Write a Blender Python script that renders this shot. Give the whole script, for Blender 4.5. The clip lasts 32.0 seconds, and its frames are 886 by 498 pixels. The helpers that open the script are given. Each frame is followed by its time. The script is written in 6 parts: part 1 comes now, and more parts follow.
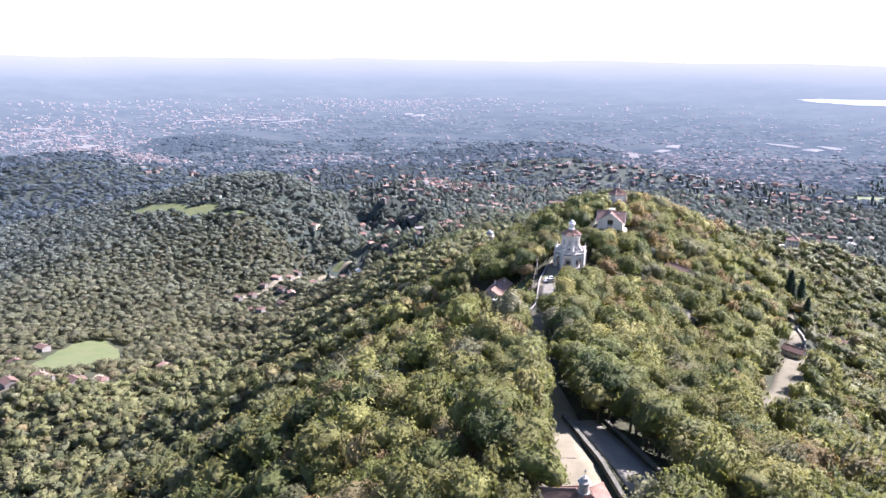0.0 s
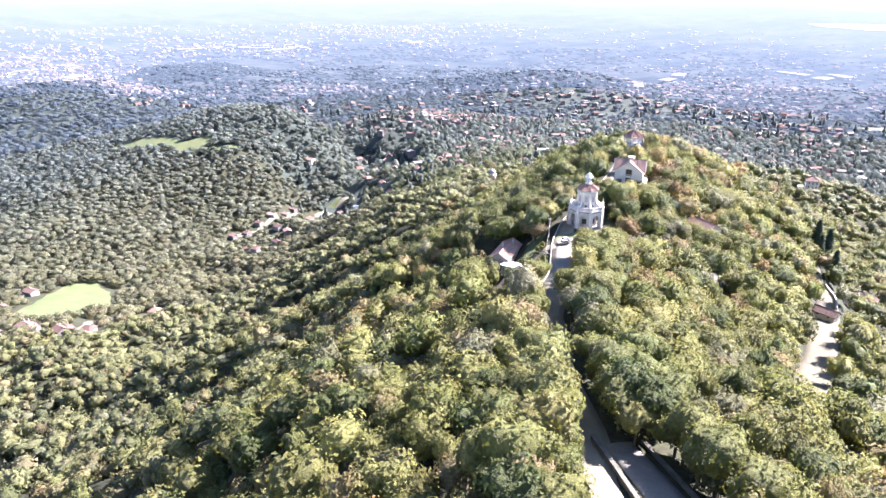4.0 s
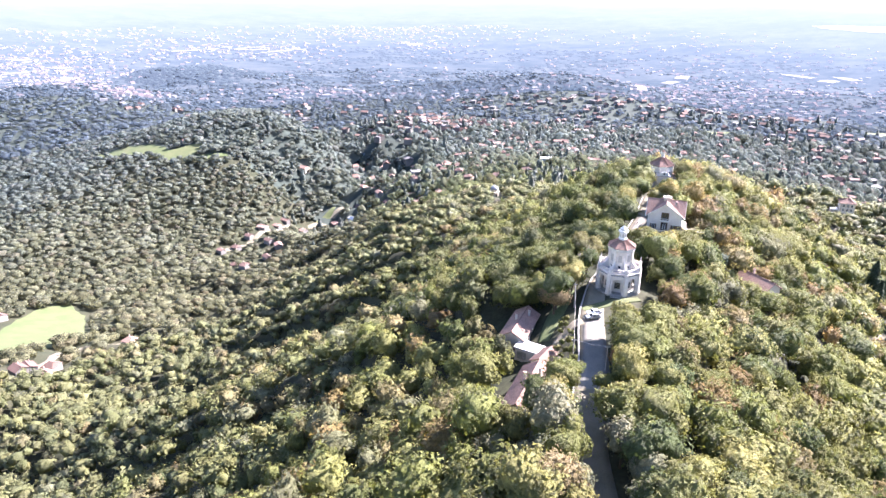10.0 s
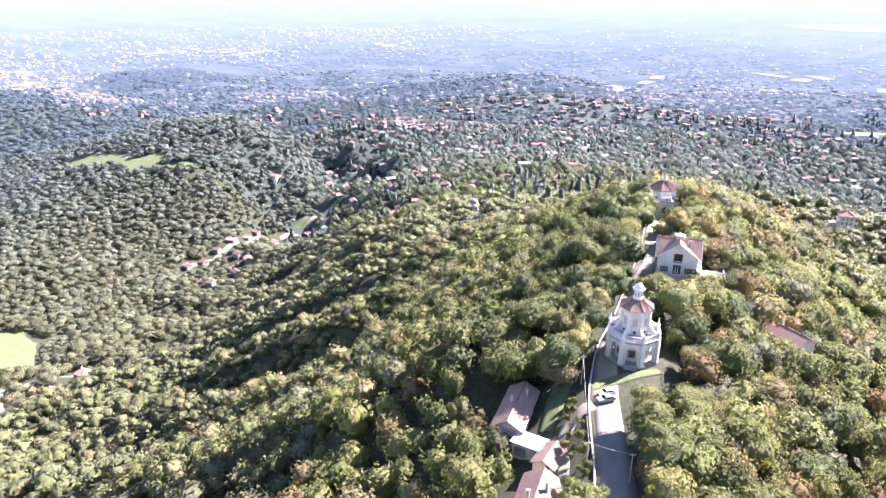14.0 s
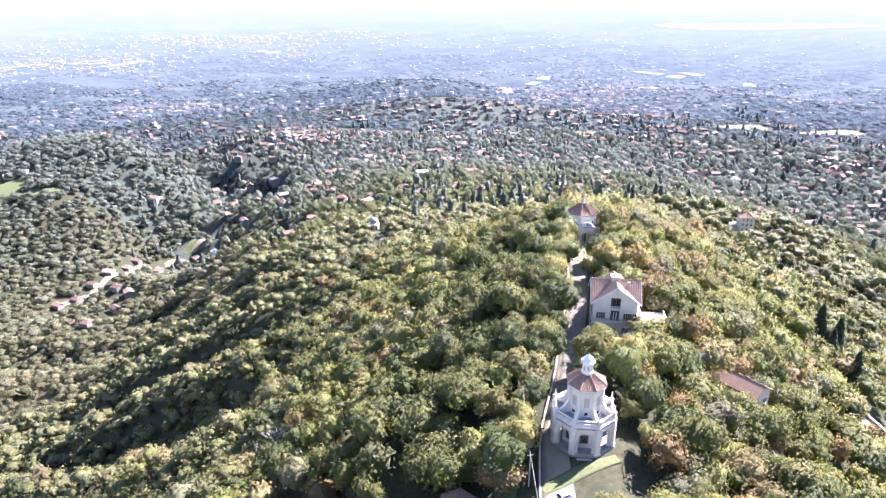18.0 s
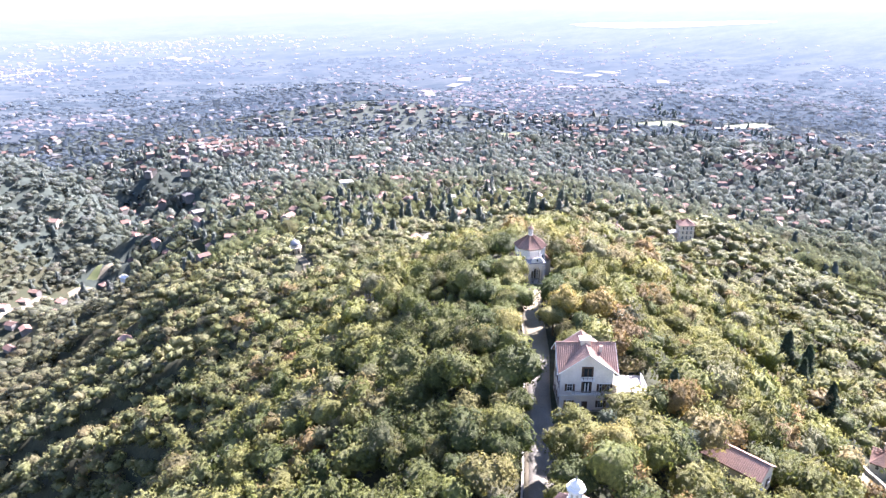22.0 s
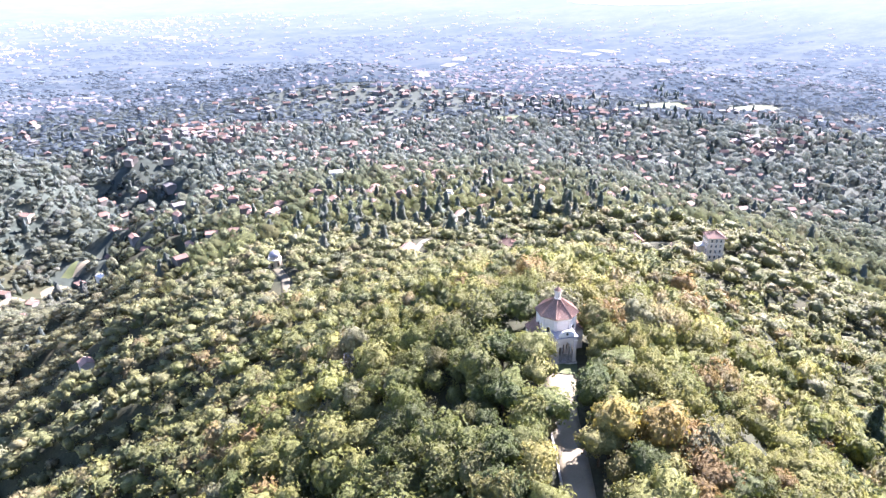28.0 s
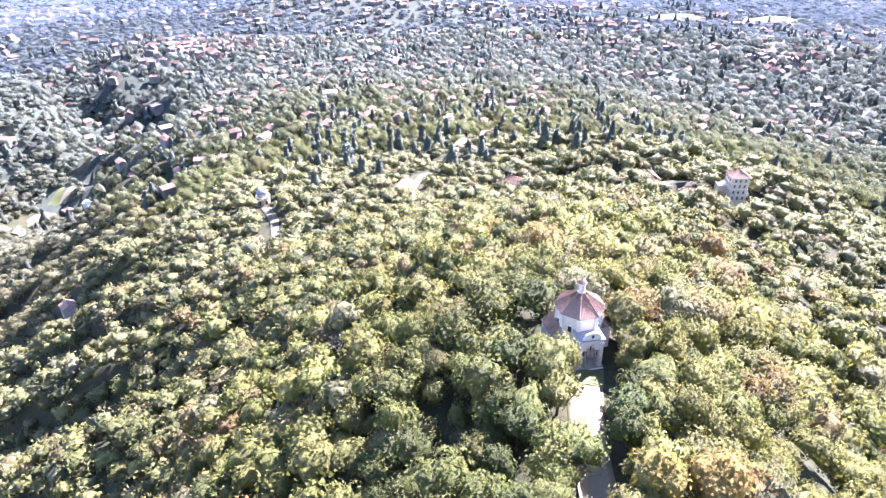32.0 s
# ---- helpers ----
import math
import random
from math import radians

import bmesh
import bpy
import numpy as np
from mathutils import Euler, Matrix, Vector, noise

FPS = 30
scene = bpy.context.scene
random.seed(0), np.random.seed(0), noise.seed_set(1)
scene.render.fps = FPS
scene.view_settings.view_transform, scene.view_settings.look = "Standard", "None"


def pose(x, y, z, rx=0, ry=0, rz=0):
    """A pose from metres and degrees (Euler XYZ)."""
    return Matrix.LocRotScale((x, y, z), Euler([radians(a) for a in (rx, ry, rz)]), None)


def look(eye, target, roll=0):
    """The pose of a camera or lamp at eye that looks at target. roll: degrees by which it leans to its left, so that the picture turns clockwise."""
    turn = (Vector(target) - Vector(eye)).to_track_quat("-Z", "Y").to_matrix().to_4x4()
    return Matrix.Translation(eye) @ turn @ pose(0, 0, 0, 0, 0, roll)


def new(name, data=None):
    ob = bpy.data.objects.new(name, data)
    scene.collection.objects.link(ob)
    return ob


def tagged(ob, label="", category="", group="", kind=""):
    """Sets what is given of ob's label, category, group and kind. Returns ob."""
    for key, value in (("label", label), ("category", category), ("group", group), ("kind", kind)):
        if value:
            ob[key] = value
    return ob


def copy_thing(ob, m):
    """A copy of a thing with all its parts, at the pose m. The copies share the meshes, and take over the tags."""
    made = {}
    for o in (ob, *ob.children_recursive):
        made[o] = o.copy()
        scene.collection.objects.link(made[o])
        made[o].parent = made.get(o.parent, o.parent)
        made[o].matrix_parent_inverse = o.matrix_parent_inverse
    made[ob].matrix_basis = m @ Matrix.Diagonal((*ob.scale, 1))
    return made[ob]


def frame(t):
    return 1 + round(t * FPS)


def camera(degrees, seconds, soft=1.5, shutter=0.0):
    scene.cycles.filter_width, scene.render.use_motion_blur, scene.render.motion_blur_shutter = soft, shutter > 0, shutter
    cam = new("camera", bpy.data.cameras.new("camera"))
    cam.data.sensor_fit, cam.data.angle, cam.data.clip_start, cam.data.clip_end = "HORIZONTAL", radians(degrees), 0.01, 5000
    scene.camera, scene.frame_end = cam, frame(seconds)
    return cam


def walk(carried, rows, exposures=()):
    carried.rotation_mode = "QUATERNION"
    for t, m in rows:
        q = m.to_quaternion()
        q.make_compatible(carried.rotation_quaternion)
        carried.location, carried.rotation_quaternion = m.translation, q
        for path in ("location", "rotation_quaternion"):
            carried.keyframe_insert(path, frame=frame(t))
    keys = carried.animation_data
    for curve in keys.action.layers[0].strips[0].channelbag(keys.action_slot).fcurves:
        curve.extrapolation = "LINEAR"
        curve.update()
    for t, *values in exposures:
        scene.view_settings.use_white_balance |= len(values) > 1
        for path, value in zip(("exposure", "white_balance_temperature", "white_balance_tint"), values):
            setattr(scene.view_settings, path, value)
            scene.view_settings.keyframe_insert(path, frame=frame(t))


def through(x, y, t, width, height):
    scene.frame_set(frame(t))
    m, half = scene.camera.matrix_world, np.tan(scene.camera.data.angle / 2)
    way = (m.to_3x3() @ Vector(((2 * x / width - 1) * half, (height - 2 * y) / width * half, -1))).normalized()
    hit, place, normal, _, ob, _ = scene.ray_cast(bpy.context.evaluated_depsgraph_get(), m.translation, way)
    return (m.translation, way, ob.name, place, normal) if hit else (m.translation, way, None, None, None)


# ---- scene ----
cam = camera(66.58, 32.0, soft=1.4)
EXPOSURES = [(0, 2.05, 5950, 27), (2.5, 2.62, 6000, 28), (5.5, 2.8, 6050, 28), (25, 2.84, 6050, 29), (29.5, 3.1, 6000, 31), (32, 3.34, 5900, 34)]
# seconds, x, y, z, pitch, roll, yaw
PATH = [
    (0, -53.16, -268.65, 83.95, -16.11, -0.59, 0.18),
    (0.5, -53.29, -264.93, 84.07, -16.98, -0.53, 0.14),
    (1, -53.42, -261.21, 84.20, -18.19, -0.47, 0.10),
    (1.5, -53.55, -257.46, 84.34, -19.43, -0.44, 0.08),
    (2, -53.67, -253.70, 84.50, -20.62, -0.43, 0.05),
    (2.5, -53.80, -249.91, 84.68, -21.73, -0.44, 0.04),
    (3, -53.92, -246.09, 84.90, -21.94, -0.45, 0.05),
    (3.5, -54.03, -242.23, 85.14, -21.99, -0.45, 0.05),
    (5.5, -54.36, -226.21, 86.14, -22.05, -0.47, 0.03),
    (6, -54.39, -222.02, 86.29, -21.99, -0.46, 0.00),
    (6.5, -54.39, -217.74, 86.37, -22.04, -0.44, 0.01),
    (7, -54.36, -213.37, 86.39, -22.05, -0.43, -0.02),
    (7.5, -54.31, -208.90, 86.37, -22.04, -0.42, -0.02),
    (8, -54.25, -204.34, 86.32, -22.01, -0.43, -0.04),
    (8.5, -54.18, -199.69, 86.28, -22.01, -0.44, -0.04),
    (9, -54.12, -194.95, 86.24, -22.02, -0.46, -0.04),
    (9.5, -54.06, -190.11, 86.24, -22.00, -0.48, -0.03),
    (10, -54.01, -185.21, 86.26, -21.95, -0.50, -0.03),
    (10.5, -53.96, -180.25, 86.31, -21.94, -0.52, -0.04),
    (11, -53.91, -175.26, 86.38, -21.94, -0.53, -0.09),
    (11.5, -53.87, -170.26, 86.48, -21.93, -0.53, -0.19),
    (12, -53.83, -165.27, 86.60, -21.90, -0.52, -0.41),
    (12.5, -53.80, -160.31, 86.74, -21.93, -0.49, -0.75),
    (13, -53.76, -155.41, 86.89, -21.95, -0.44, -1.04),
    (13.5, -53.72, -150.57, 87.05, -21.93, -0.40, -1.50),
    (14, -53.67, -145.80, 87.23, -21.94, -0.35, -2.15),
    (14.5, -53.60, -141.09, 87.41, -21.94, -0.30, -3.68),
    (16.5, -53.00, -122.80, 88.04, -21.80, -0.11, -8.42),
    (17, -52.73, -118.34, 88.15, -21.71, -0.07, -9.30),
    (17.5, -52.37, -113.89, 88.25, -21.65, -0.02, -10.29),
    (18, -51.93, -109.42, 88.32, -21.62, 0.02, -11.37),
    (18.5, -51.37, -104.91, 88.37, -21.62, 0.06, -12.47),
    (19, -50.68, -100.34, 88.41, -21.68, 0.12, -13.55),
    (19.5, -49.85, -95.68, 88.44, -21.55, 0.18, -14.52),
    (20, -48.89, -90.94, 88.46, -21.53, 0.25, -15.25),
    (20.5, -47.81, -86.15, 88.47, -21.52, 0.31, -15.87),
    (21, -46.63, -81.32, 88.48, -21.54, 0.37, -16.58),
    (21.5, -45.37, -76.47, 88.49, -21.53, 0.41, -17.34),
    (22, -44.04, -71.62, 88.50, -21.53, 0.44, -18.03),
    (22.5, -42.66, -66.80, 88.52, -21.54, 0.45, -18.41),
    (23, -41.23, -61.98, 88.54, -21.56, 0.46, -18.46),
    (23.5, -39.77, -57.18, 88.58, -21.55, 0.46, -18.44),
    (24, -38.30, -52.39, 88.62, -21.52, 0.45, -18.42),
    (24.5, -36.81, -47.60, 88.68, -21.52, 0.44, -18.43),
    (25, -35.32, -42.81, 88.74, -21.52, 0.44, -18.48),
    (25.5, -33.83, -38.02, 88.81, -21.53, 0.45, -18.42),
    (27.5, -27.98, -19.22, 89.25, -22.74, 0.49, -18.49),
    (28, -26.53, -14.71, 89.40, -23.33, 0.49, -18.51),
    (28.5, -25.09, -10.30, 89.58, -23.95, 0.48, -18.46),
    (29, -23.66, -6.01, 89.76, -25.29, 0.47, -18.45),
    (29.5, -22.27, -1.82, 89.93, -26.96, 0.45, -18.47),
    (30, -20.92, 2.25, 90.08, -28.70, 0.44, -18.44),
    (30.5, -19.62, 6.21, 90.19, -30.26, 0.44, -18.46),
    (31, -18.37, 10.10, 90.28, -30.58, 0.46, -18.50),
    (31.5, -17.15, 13.92, 90.34, -30.56, 0.49, -18.53),
    (32, -15.94, 17.72, 90.39, -30.55, 0.52, -18.56),
]
walk(cam, [(t, pose(x, y, z, 90 + p, r, w)) for t, x, y, z, p, r, w in PATH], EXPOSURES)

# ---- light ----
SUN_AZ = radians(30)      # from +x towards +y
SUN_EL = radians(39)
world = bpy.data.worlds.new("sky")
scene.world = world
world.use_nodes = True
sky = world.node_tree.nodes.new("ShaderNodeTexSky")
sky.sky_type, sky.sun_disc = "NISHITA", False
sky.sun_elevation, sky.sun_rotation = SUN_EL, radians(90) - SUN_AZ
sky.dust_density, sky.air_density, sky.ozone_density, sky.altitude = 0.25, 1.2, 2.0, 600
world.node_tree.nodes["Background"].inputs["Strength"].default_value = 0.058
world.node_tree.links.new(sky.outputs[0], world.node_tree.nodes["Background"].inputs["Color"])
sun = new("sun", bpy.data.lights.new("sun", "SUN"))
sun.data.energy, sun.data.angle, sun.data.color = 5.0, radians(0.6), (1.0, 0.95, 0.87)
sun.matrix_world = look((math.cos(SUN_AZ) * math.cos(SUN_EL) * 900, math.sin(SUN_AZ) * math.cos(SUN_EL) * 900, math.sin(SUN_EL) * 900), (0, 0, 0))

# ---- materials ----


def material(name, colour, rough=0.8, second=None, scale=1.0, fine=12.0, bump=0.0, metal=0.0, spread=0.0, fine_amount=0.35, spec=0.3):
    """A surface with two scales of mottling between colour and second, fine grain and relief; spread varies it object by object."""
    m = bpy.data.materials.new(name)
    m.use_nodes = True
    nt = m.node_tree
    n, l = nt.nodes, nt.links
    b = n["Principled BSDF"]
    b.inputs["Roughness"].default_value, b.inputs["Metallic"].default_value = rough, metal
    b.inputs["Specular IOR Level"].default_value = spec
    second = second or tuple(c * 0.7 for c in colour)
    co = n.new("ShaderNodeTexCoord")
    big, small = n.new("ShaderNodeTexNoise"), n.new("ShaderNodeTexNoise")
    big.inputs["Scale"].default_value, small.inputs["Scale"].default_value = scale, fine
    big.inputs["Detail"].default_value = small.inputs["Detail"].default_value = 4
    for t in (big, small):
        l.new(co.outputs["Object"], t.inputs["Vector"])
    ramp = n.new("ShaderNodeMapRange")
    ramp.inputs[1].default_value, ramp.inputs[2].default_value = 0.35, 0.65
    l.new(big.outputs[0], ramp.inputs[0])
    mix = n.new("ShaderNodeMix")
    mix.data_type = "RGBA"
    mix.inputs[6].default_value, mix.inputs[7].default_value = (*colour, 1), (*second, 1)
    l.new(ramp.outputs[0], mix.inputs[0])
    grain = n.new("ShaderNodeMapRange")
    grain.inputs[1].default_value, grain.inputs[2].default_value = 0.3, 0.7
    grain.inputs[3].default_value, grain.inputs[4].default_value = 1 - fine_amount, 1 + fine_amount
    l.new(small.outputs[0], grain.inputs[0])
    hsv = n.new("ShaderNodeHueSaturation")
    l.new(mix.outputs[2], hsv.inputs["Color"])
    if spread:
        info = n.new("ShaderNodeObjectInfo")
        vary = n.new("ShaderNodeMapRange")
        vary.inputs[3].default_value, vary.inputs[4].default_value = 1 - spread, 1 + spread
        l.new(info.outputs["Random"], vary.inputs[0])
        times = n.new("ShaderNodeMath")
        times.operation = "MULTIPLY"
        l.new(grain.outputs[0], times.inputs[0])
        l.new(vary.outputs[0], times.inputs[1])
        l.new(times.outputs[0], hsv.inputs["Value"])
    else:
        l.new(grain.outputs[0], hsv.inputs["Value"])
    l.new(hsv.outputs[0], b.inputs["Base Color"])
    if bump:
        bp = n.new("ShaderNodeBump")
        bp.inputs["Strength"].default_value, bp.inputs["Distance"].default_value = bump, 0.1
        l.new(small.outputs[0], bp.inputs["Height"])
        l.new(bp.outputs[0], b.inputs["Normal"])
    return m


def foliage(name, single, through=0.36, porous=0.0, gloss=0.28, clump=1.7, rough=0.6):
    """Leaves: colour per tree (attribute, object random), mottled clump by clump, with light passing through."""
    m = bpy.data.materials.new(name)
    m.use_nodes = True
    nt = m.node_tree
    n, l = nt.nodes, nt.links
    b = n["Principled BSDF"]
    b.inputs["Roughness"].default_value = rough
    b.inputs["Specular IOR Level"].default_value = gloss
    at = n.new("ShaderNodeAttribute")
    at.attribute_name = "leaf_colour"
    geo = n.new("ShaderNodeNewGeometry")
    vary = n.new("ShaderNodeMapRange")
    vary.inputs[3].default_value, vary.inputs[4].default_value = 0.86, 1.16
    l.new(geo.outputs["Random Per Island"], vary.inputs[0])
    co = n.new("ShaderNodeTexCoord")
    tex = n.new("ShaderNodeTexNoise")
    tex.inputs["Scale"].default_value, tex.inputs["Detail"].default_value, tex.inputs["Roughness"].default_value = clump, 5, 0.72
    l.new(co.outputs["Object"], tex.inputs["Vector"])
    mott = n.new("ShaderNodeMapRange")
    mott.inputs[1].default_value, mott.inputs[2].default_value = 0.33, 0.67
    mott.inputs[3].default_value, mott.inputs[4].default_value = 0.6, 1.36
    l.new(tex.outputs[0], mott.inputs[0])
    times = n.new("ShaderNodeMath")
    times.operation = "MULTIPLY"
    l.new(vary.outputs[0], times.inputs[0])
    l.new(mott.outputs[0], times.inputs[1])
    hsv = n.new("ShaderNodeHueSaturation")
    l.new(at.outputs["Color"], hsv.inputs["Color"])
    l.new(times.outputs[0], hsv.inputs["Value"])
    if single:
        info = n.new("ShaderNodeObjectInfo")
        hue = n.new("ShaderNodeMapRange")
        hue.inputs[3].default_value, hue.inputs[4].default_value = 0.48, 0.512
        l.new(info.outputs["Random"], hue.inputs[0])
        l.new(hue.outputs[0], hsv.inputs["Hue"])
    l.new(hsv.outputs[0], b.inputs["Base Color"])
    bp = n.new("ShaderNodeBump")
    bp.inputs["Strength"].default_value, bp.inputs["Distance"].default_value = 1.0, 1.3 / clump
    l.new(tex.outputs[0], bp.inputs["Height"])
    out = n.new("ShaderNodeAttribute")
    out.attribute_name = "crown_normal"
    turn = n.new("ShaderNodeVectorTransform")
    turn.vector_type, turn.convert_from, turn.convert_to = "NORMAL", "OBJECT", "WORLD"
    l.new(out.outputs["Vector"], turn.inputs[0])
    l.new(turn.outputs[0], bp.inputs["Normal"])
    l.new(bp.outputs[0], b.inputs["Normal"])
    tr = n.new("ShaderNodeBsdfTranslucent")
    l.new(turn.outputs[0], tr.inputs["Normal"])
    sap = n.new("ShaderNodeHueSaturation")
    sap.inputs["Saturation"].default_value, sap.inputs["Value"].default_value = 1.2, 1.1
    l.new(hsv.outputs[0], sap.inputs["Color"])
    l.new(sap.outputs[0], tr.inputs["Color"])
    mx = n.new("ShaderNodeMixShader")
    mx.inputs[0].default_value = through
    l.new(b.outputs[0], mx.inputs[1])
    l.new(tr.outputs[0], mx.inputs[2])
    last = mx
    # part transparency lightens far shadows, imitating the low contrast of haze
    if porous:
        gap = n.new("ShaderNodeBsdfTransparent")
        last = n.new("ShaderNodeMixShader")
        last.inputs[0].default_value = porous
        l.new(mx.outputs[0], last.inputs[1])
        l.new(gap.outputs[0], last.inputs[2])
    l.new(last.outputs[0], n["Material Output"].inputs["Surface"])
    return m


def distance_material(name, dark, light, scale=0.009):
    """Softly glowing far plain backdrop; the paler glow towards the skyline is painted haze."""
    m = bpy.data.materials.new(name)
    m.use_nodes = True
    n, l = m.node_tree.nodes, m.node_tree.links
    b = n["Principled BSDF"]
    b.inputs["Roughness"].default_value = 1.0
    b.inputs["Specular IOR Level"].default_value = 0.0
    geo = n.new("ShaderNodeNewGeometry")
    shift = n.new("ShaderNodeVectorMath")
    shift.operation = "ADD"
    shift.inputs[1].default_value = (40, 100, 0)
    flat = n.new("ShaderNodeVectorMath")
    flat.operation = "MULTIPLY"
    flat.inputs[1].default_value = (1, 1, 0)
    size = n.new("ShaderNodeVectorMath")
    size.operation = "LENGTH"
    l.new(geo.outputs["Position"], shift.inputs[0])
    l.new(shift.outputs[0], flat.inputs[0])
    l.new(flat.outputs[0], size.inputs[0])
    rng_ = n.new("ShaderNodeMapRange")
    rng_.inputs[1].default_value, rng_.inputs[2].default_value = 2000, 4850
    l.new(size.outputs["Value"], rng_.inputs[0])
    # haze painted as emission, brighter with distance
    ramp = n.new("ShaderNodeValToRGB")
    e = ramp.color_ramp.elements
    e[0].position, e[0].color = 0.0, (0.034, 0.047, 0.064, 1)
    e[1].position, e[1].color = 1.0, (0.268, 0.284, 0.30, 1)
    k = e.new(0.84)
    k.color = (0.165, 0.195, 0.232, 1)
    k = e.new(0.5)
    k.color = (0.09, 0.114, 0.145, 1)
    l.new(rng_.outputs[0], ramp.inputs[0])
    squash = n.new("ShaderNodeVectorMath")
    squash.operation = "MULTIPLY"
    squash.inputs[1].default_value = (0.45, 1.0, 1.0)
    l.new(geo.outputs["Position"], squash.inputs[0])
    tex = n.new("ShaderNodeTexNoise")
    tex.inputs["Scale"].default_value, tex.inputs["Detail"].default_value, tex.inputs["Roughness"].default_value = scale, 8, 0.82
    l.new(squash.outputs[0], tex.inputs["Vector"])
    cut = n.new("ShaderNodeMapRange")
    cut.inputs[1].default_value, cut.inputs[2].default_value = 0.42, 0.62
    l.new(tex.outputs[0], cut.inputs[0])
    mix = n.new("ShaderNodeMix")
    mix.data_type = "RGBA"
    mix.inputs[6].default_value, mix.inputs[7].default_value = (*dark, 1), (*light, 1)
    # mottling fades with distance, as haze would hide it
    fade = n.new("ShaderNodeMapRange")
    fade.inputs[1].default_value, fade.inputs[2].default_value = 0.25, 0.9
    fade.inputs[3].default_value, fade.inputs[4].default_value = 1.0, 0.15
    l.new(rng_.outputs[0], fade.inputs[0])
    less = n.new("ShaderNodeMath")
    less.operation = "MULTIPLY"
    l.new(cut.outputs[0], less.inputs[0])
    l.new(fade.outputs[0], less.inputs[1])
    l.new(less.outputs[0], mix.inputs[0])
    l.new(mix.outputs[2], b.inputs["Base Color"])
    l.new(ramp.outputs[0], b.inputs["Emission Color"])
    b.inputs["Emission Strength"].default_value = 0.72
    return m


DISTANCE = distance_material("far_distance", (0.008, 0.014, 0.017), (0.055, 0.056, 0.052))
# far woods, walls and roofs glow with the same painted haze
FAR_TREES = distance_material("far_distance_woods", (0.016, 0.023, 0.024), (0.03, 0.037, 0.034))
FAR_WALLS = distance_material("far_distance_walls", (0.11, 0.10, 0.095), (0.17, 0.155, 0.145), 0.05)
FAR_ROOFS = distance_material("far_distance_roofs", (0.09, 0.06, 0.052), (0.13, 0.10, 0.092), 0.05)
LEAF = foliage("tree_leaves", True)
WOODS = foliage("woodland_leaves", False)
# these two are part transparent so that crowns lose contrast as in haze
HAZED_WOODS = foliage("hazed_leaves", False, through=0.42, porous=0.36, gloss=0.08, clump=0.7, rough=0.85)
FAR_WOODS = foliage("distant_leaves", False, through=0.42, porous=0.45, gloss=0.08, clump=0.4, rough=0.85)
BARK = material("bark", (0.11, 0.085, 0.06), 0.9, scale=2, fine=20, bump=0.5)
SOIL = material("woodland_floor", (0.028, 0.034, 0.017), 0.95, (0.045, 0.044, 0.024), scale=0.04, fine=0.8)
PLAIN = material("park_and_field", (0.032, 0.044, 0.036), 0.95, (0.044, 0.056, 0.046), scale=0.006, fine=0.08, fine_amount=0.3)
GRASS = material("meadow_grass", (0.08, 0.104, 0.04), 0.9, (0.105, 0.116, 0.052), scale=0.06, fine=1.5, fine_amount=0.2)
GRAVEL = material("pale_gravel", (0.205, 0.18, 0.13), 0.95, (0.165, 0.148, 0.10), scale=0.25, fine=5, fine_amount=0.15, bump=0.2)
EARTHPATH = material("trodden_gravel", (0.15, 0.135, 0.095), 0.95, (0.12, 0.11, 0.075), scale=0.2, fine=5, fine_amount=0.15, bump=0.2)
ASPHALT = material("worn_cobbled_road", (0.15, 0.143, 0.122), 0.9, (0.19, 0.175, 0.145), scale=0.3, fine=4, fine_amount=0.2, bump=0.2)
DARKSTONE = material("dark_mossy_stone", (0.15, 0.14, 0.12), 0.9, (0.10, 0.10, 0.08), scale=0.6, fine=5, bump=0.4)
STONE = material("grey_stone", (0.34, 0.32, 0.29), 0.9, (0.25, 0.24, 0.21), scale=0.6, fine=5, bump=0.4)
PLASTER = material("pale_plaster", (0.66, 0.61, 0.55), 0.85, (0.56, 0.51, 0.46), scale=0.35, fine=3, fine_amount=0.08, bump=0.1)
CREAM = material("cream_plaster", (0.62, 0.54, 0.42), 0.85, (0.52, 0.45, 0.35), scale=0.3, fine=3, fine_amount=0.1, bump=0.1)
GREYWALL = material("grey_plaster", (0.45, 0.42, 0.38), 0.85, (0.36, 0.34, 0.31), scale=0.3, fine=3, fine_amount=0.1, bump=0.1)
WHITE = material("white_paint", (0.68, 0.67, 0.64), 0.7, (0.58, 0.57, 0.54), scale=0.4, fine=3, fine_amount=0.05)
TILE = material("terracotta_tiles", (0.285, 0.18, 0.14), 0.85, (0.23, 0.15, 0.12), scale=0.5, fine=5, fine_amount=0.3, bump=0.4, spread=0.25)
SLATE = material("grey_lead_sheet", (0.26, 0.27, 0.31), 0.5, (0.2, 0.21, 0.24), scale=0.5, fine=4, fine_amount=0.15)
DARKWOOD = material("dark_stained_wood", (0.09, 0.055, 0.035), 0.7, scale=1, fine=8)
GLASS = material("window_glass", (0.03, 0.035, 0.04), 0.12, scale=1, fine=4, fine_amount=0.1, spec=0.6)
METAL = material("grey_metal", (0.30, 0.31, 0.32), 0.45, metal=0.7, scale=1, fine=8)
PINKTILE = material("faded_tiles", (0.164, 0.101, 0.082), 0.9, (0.125, 0.082, 0.070), scale=0.004, fine=0.05, fine_amount=0.3)
TOWNWALL = material("town_plaster", (0.187, 0.172, 0.160), 0.9, (0.148, 0.139, 0.129), scale=0.01, fine=0.08, fine_amount=0.25)
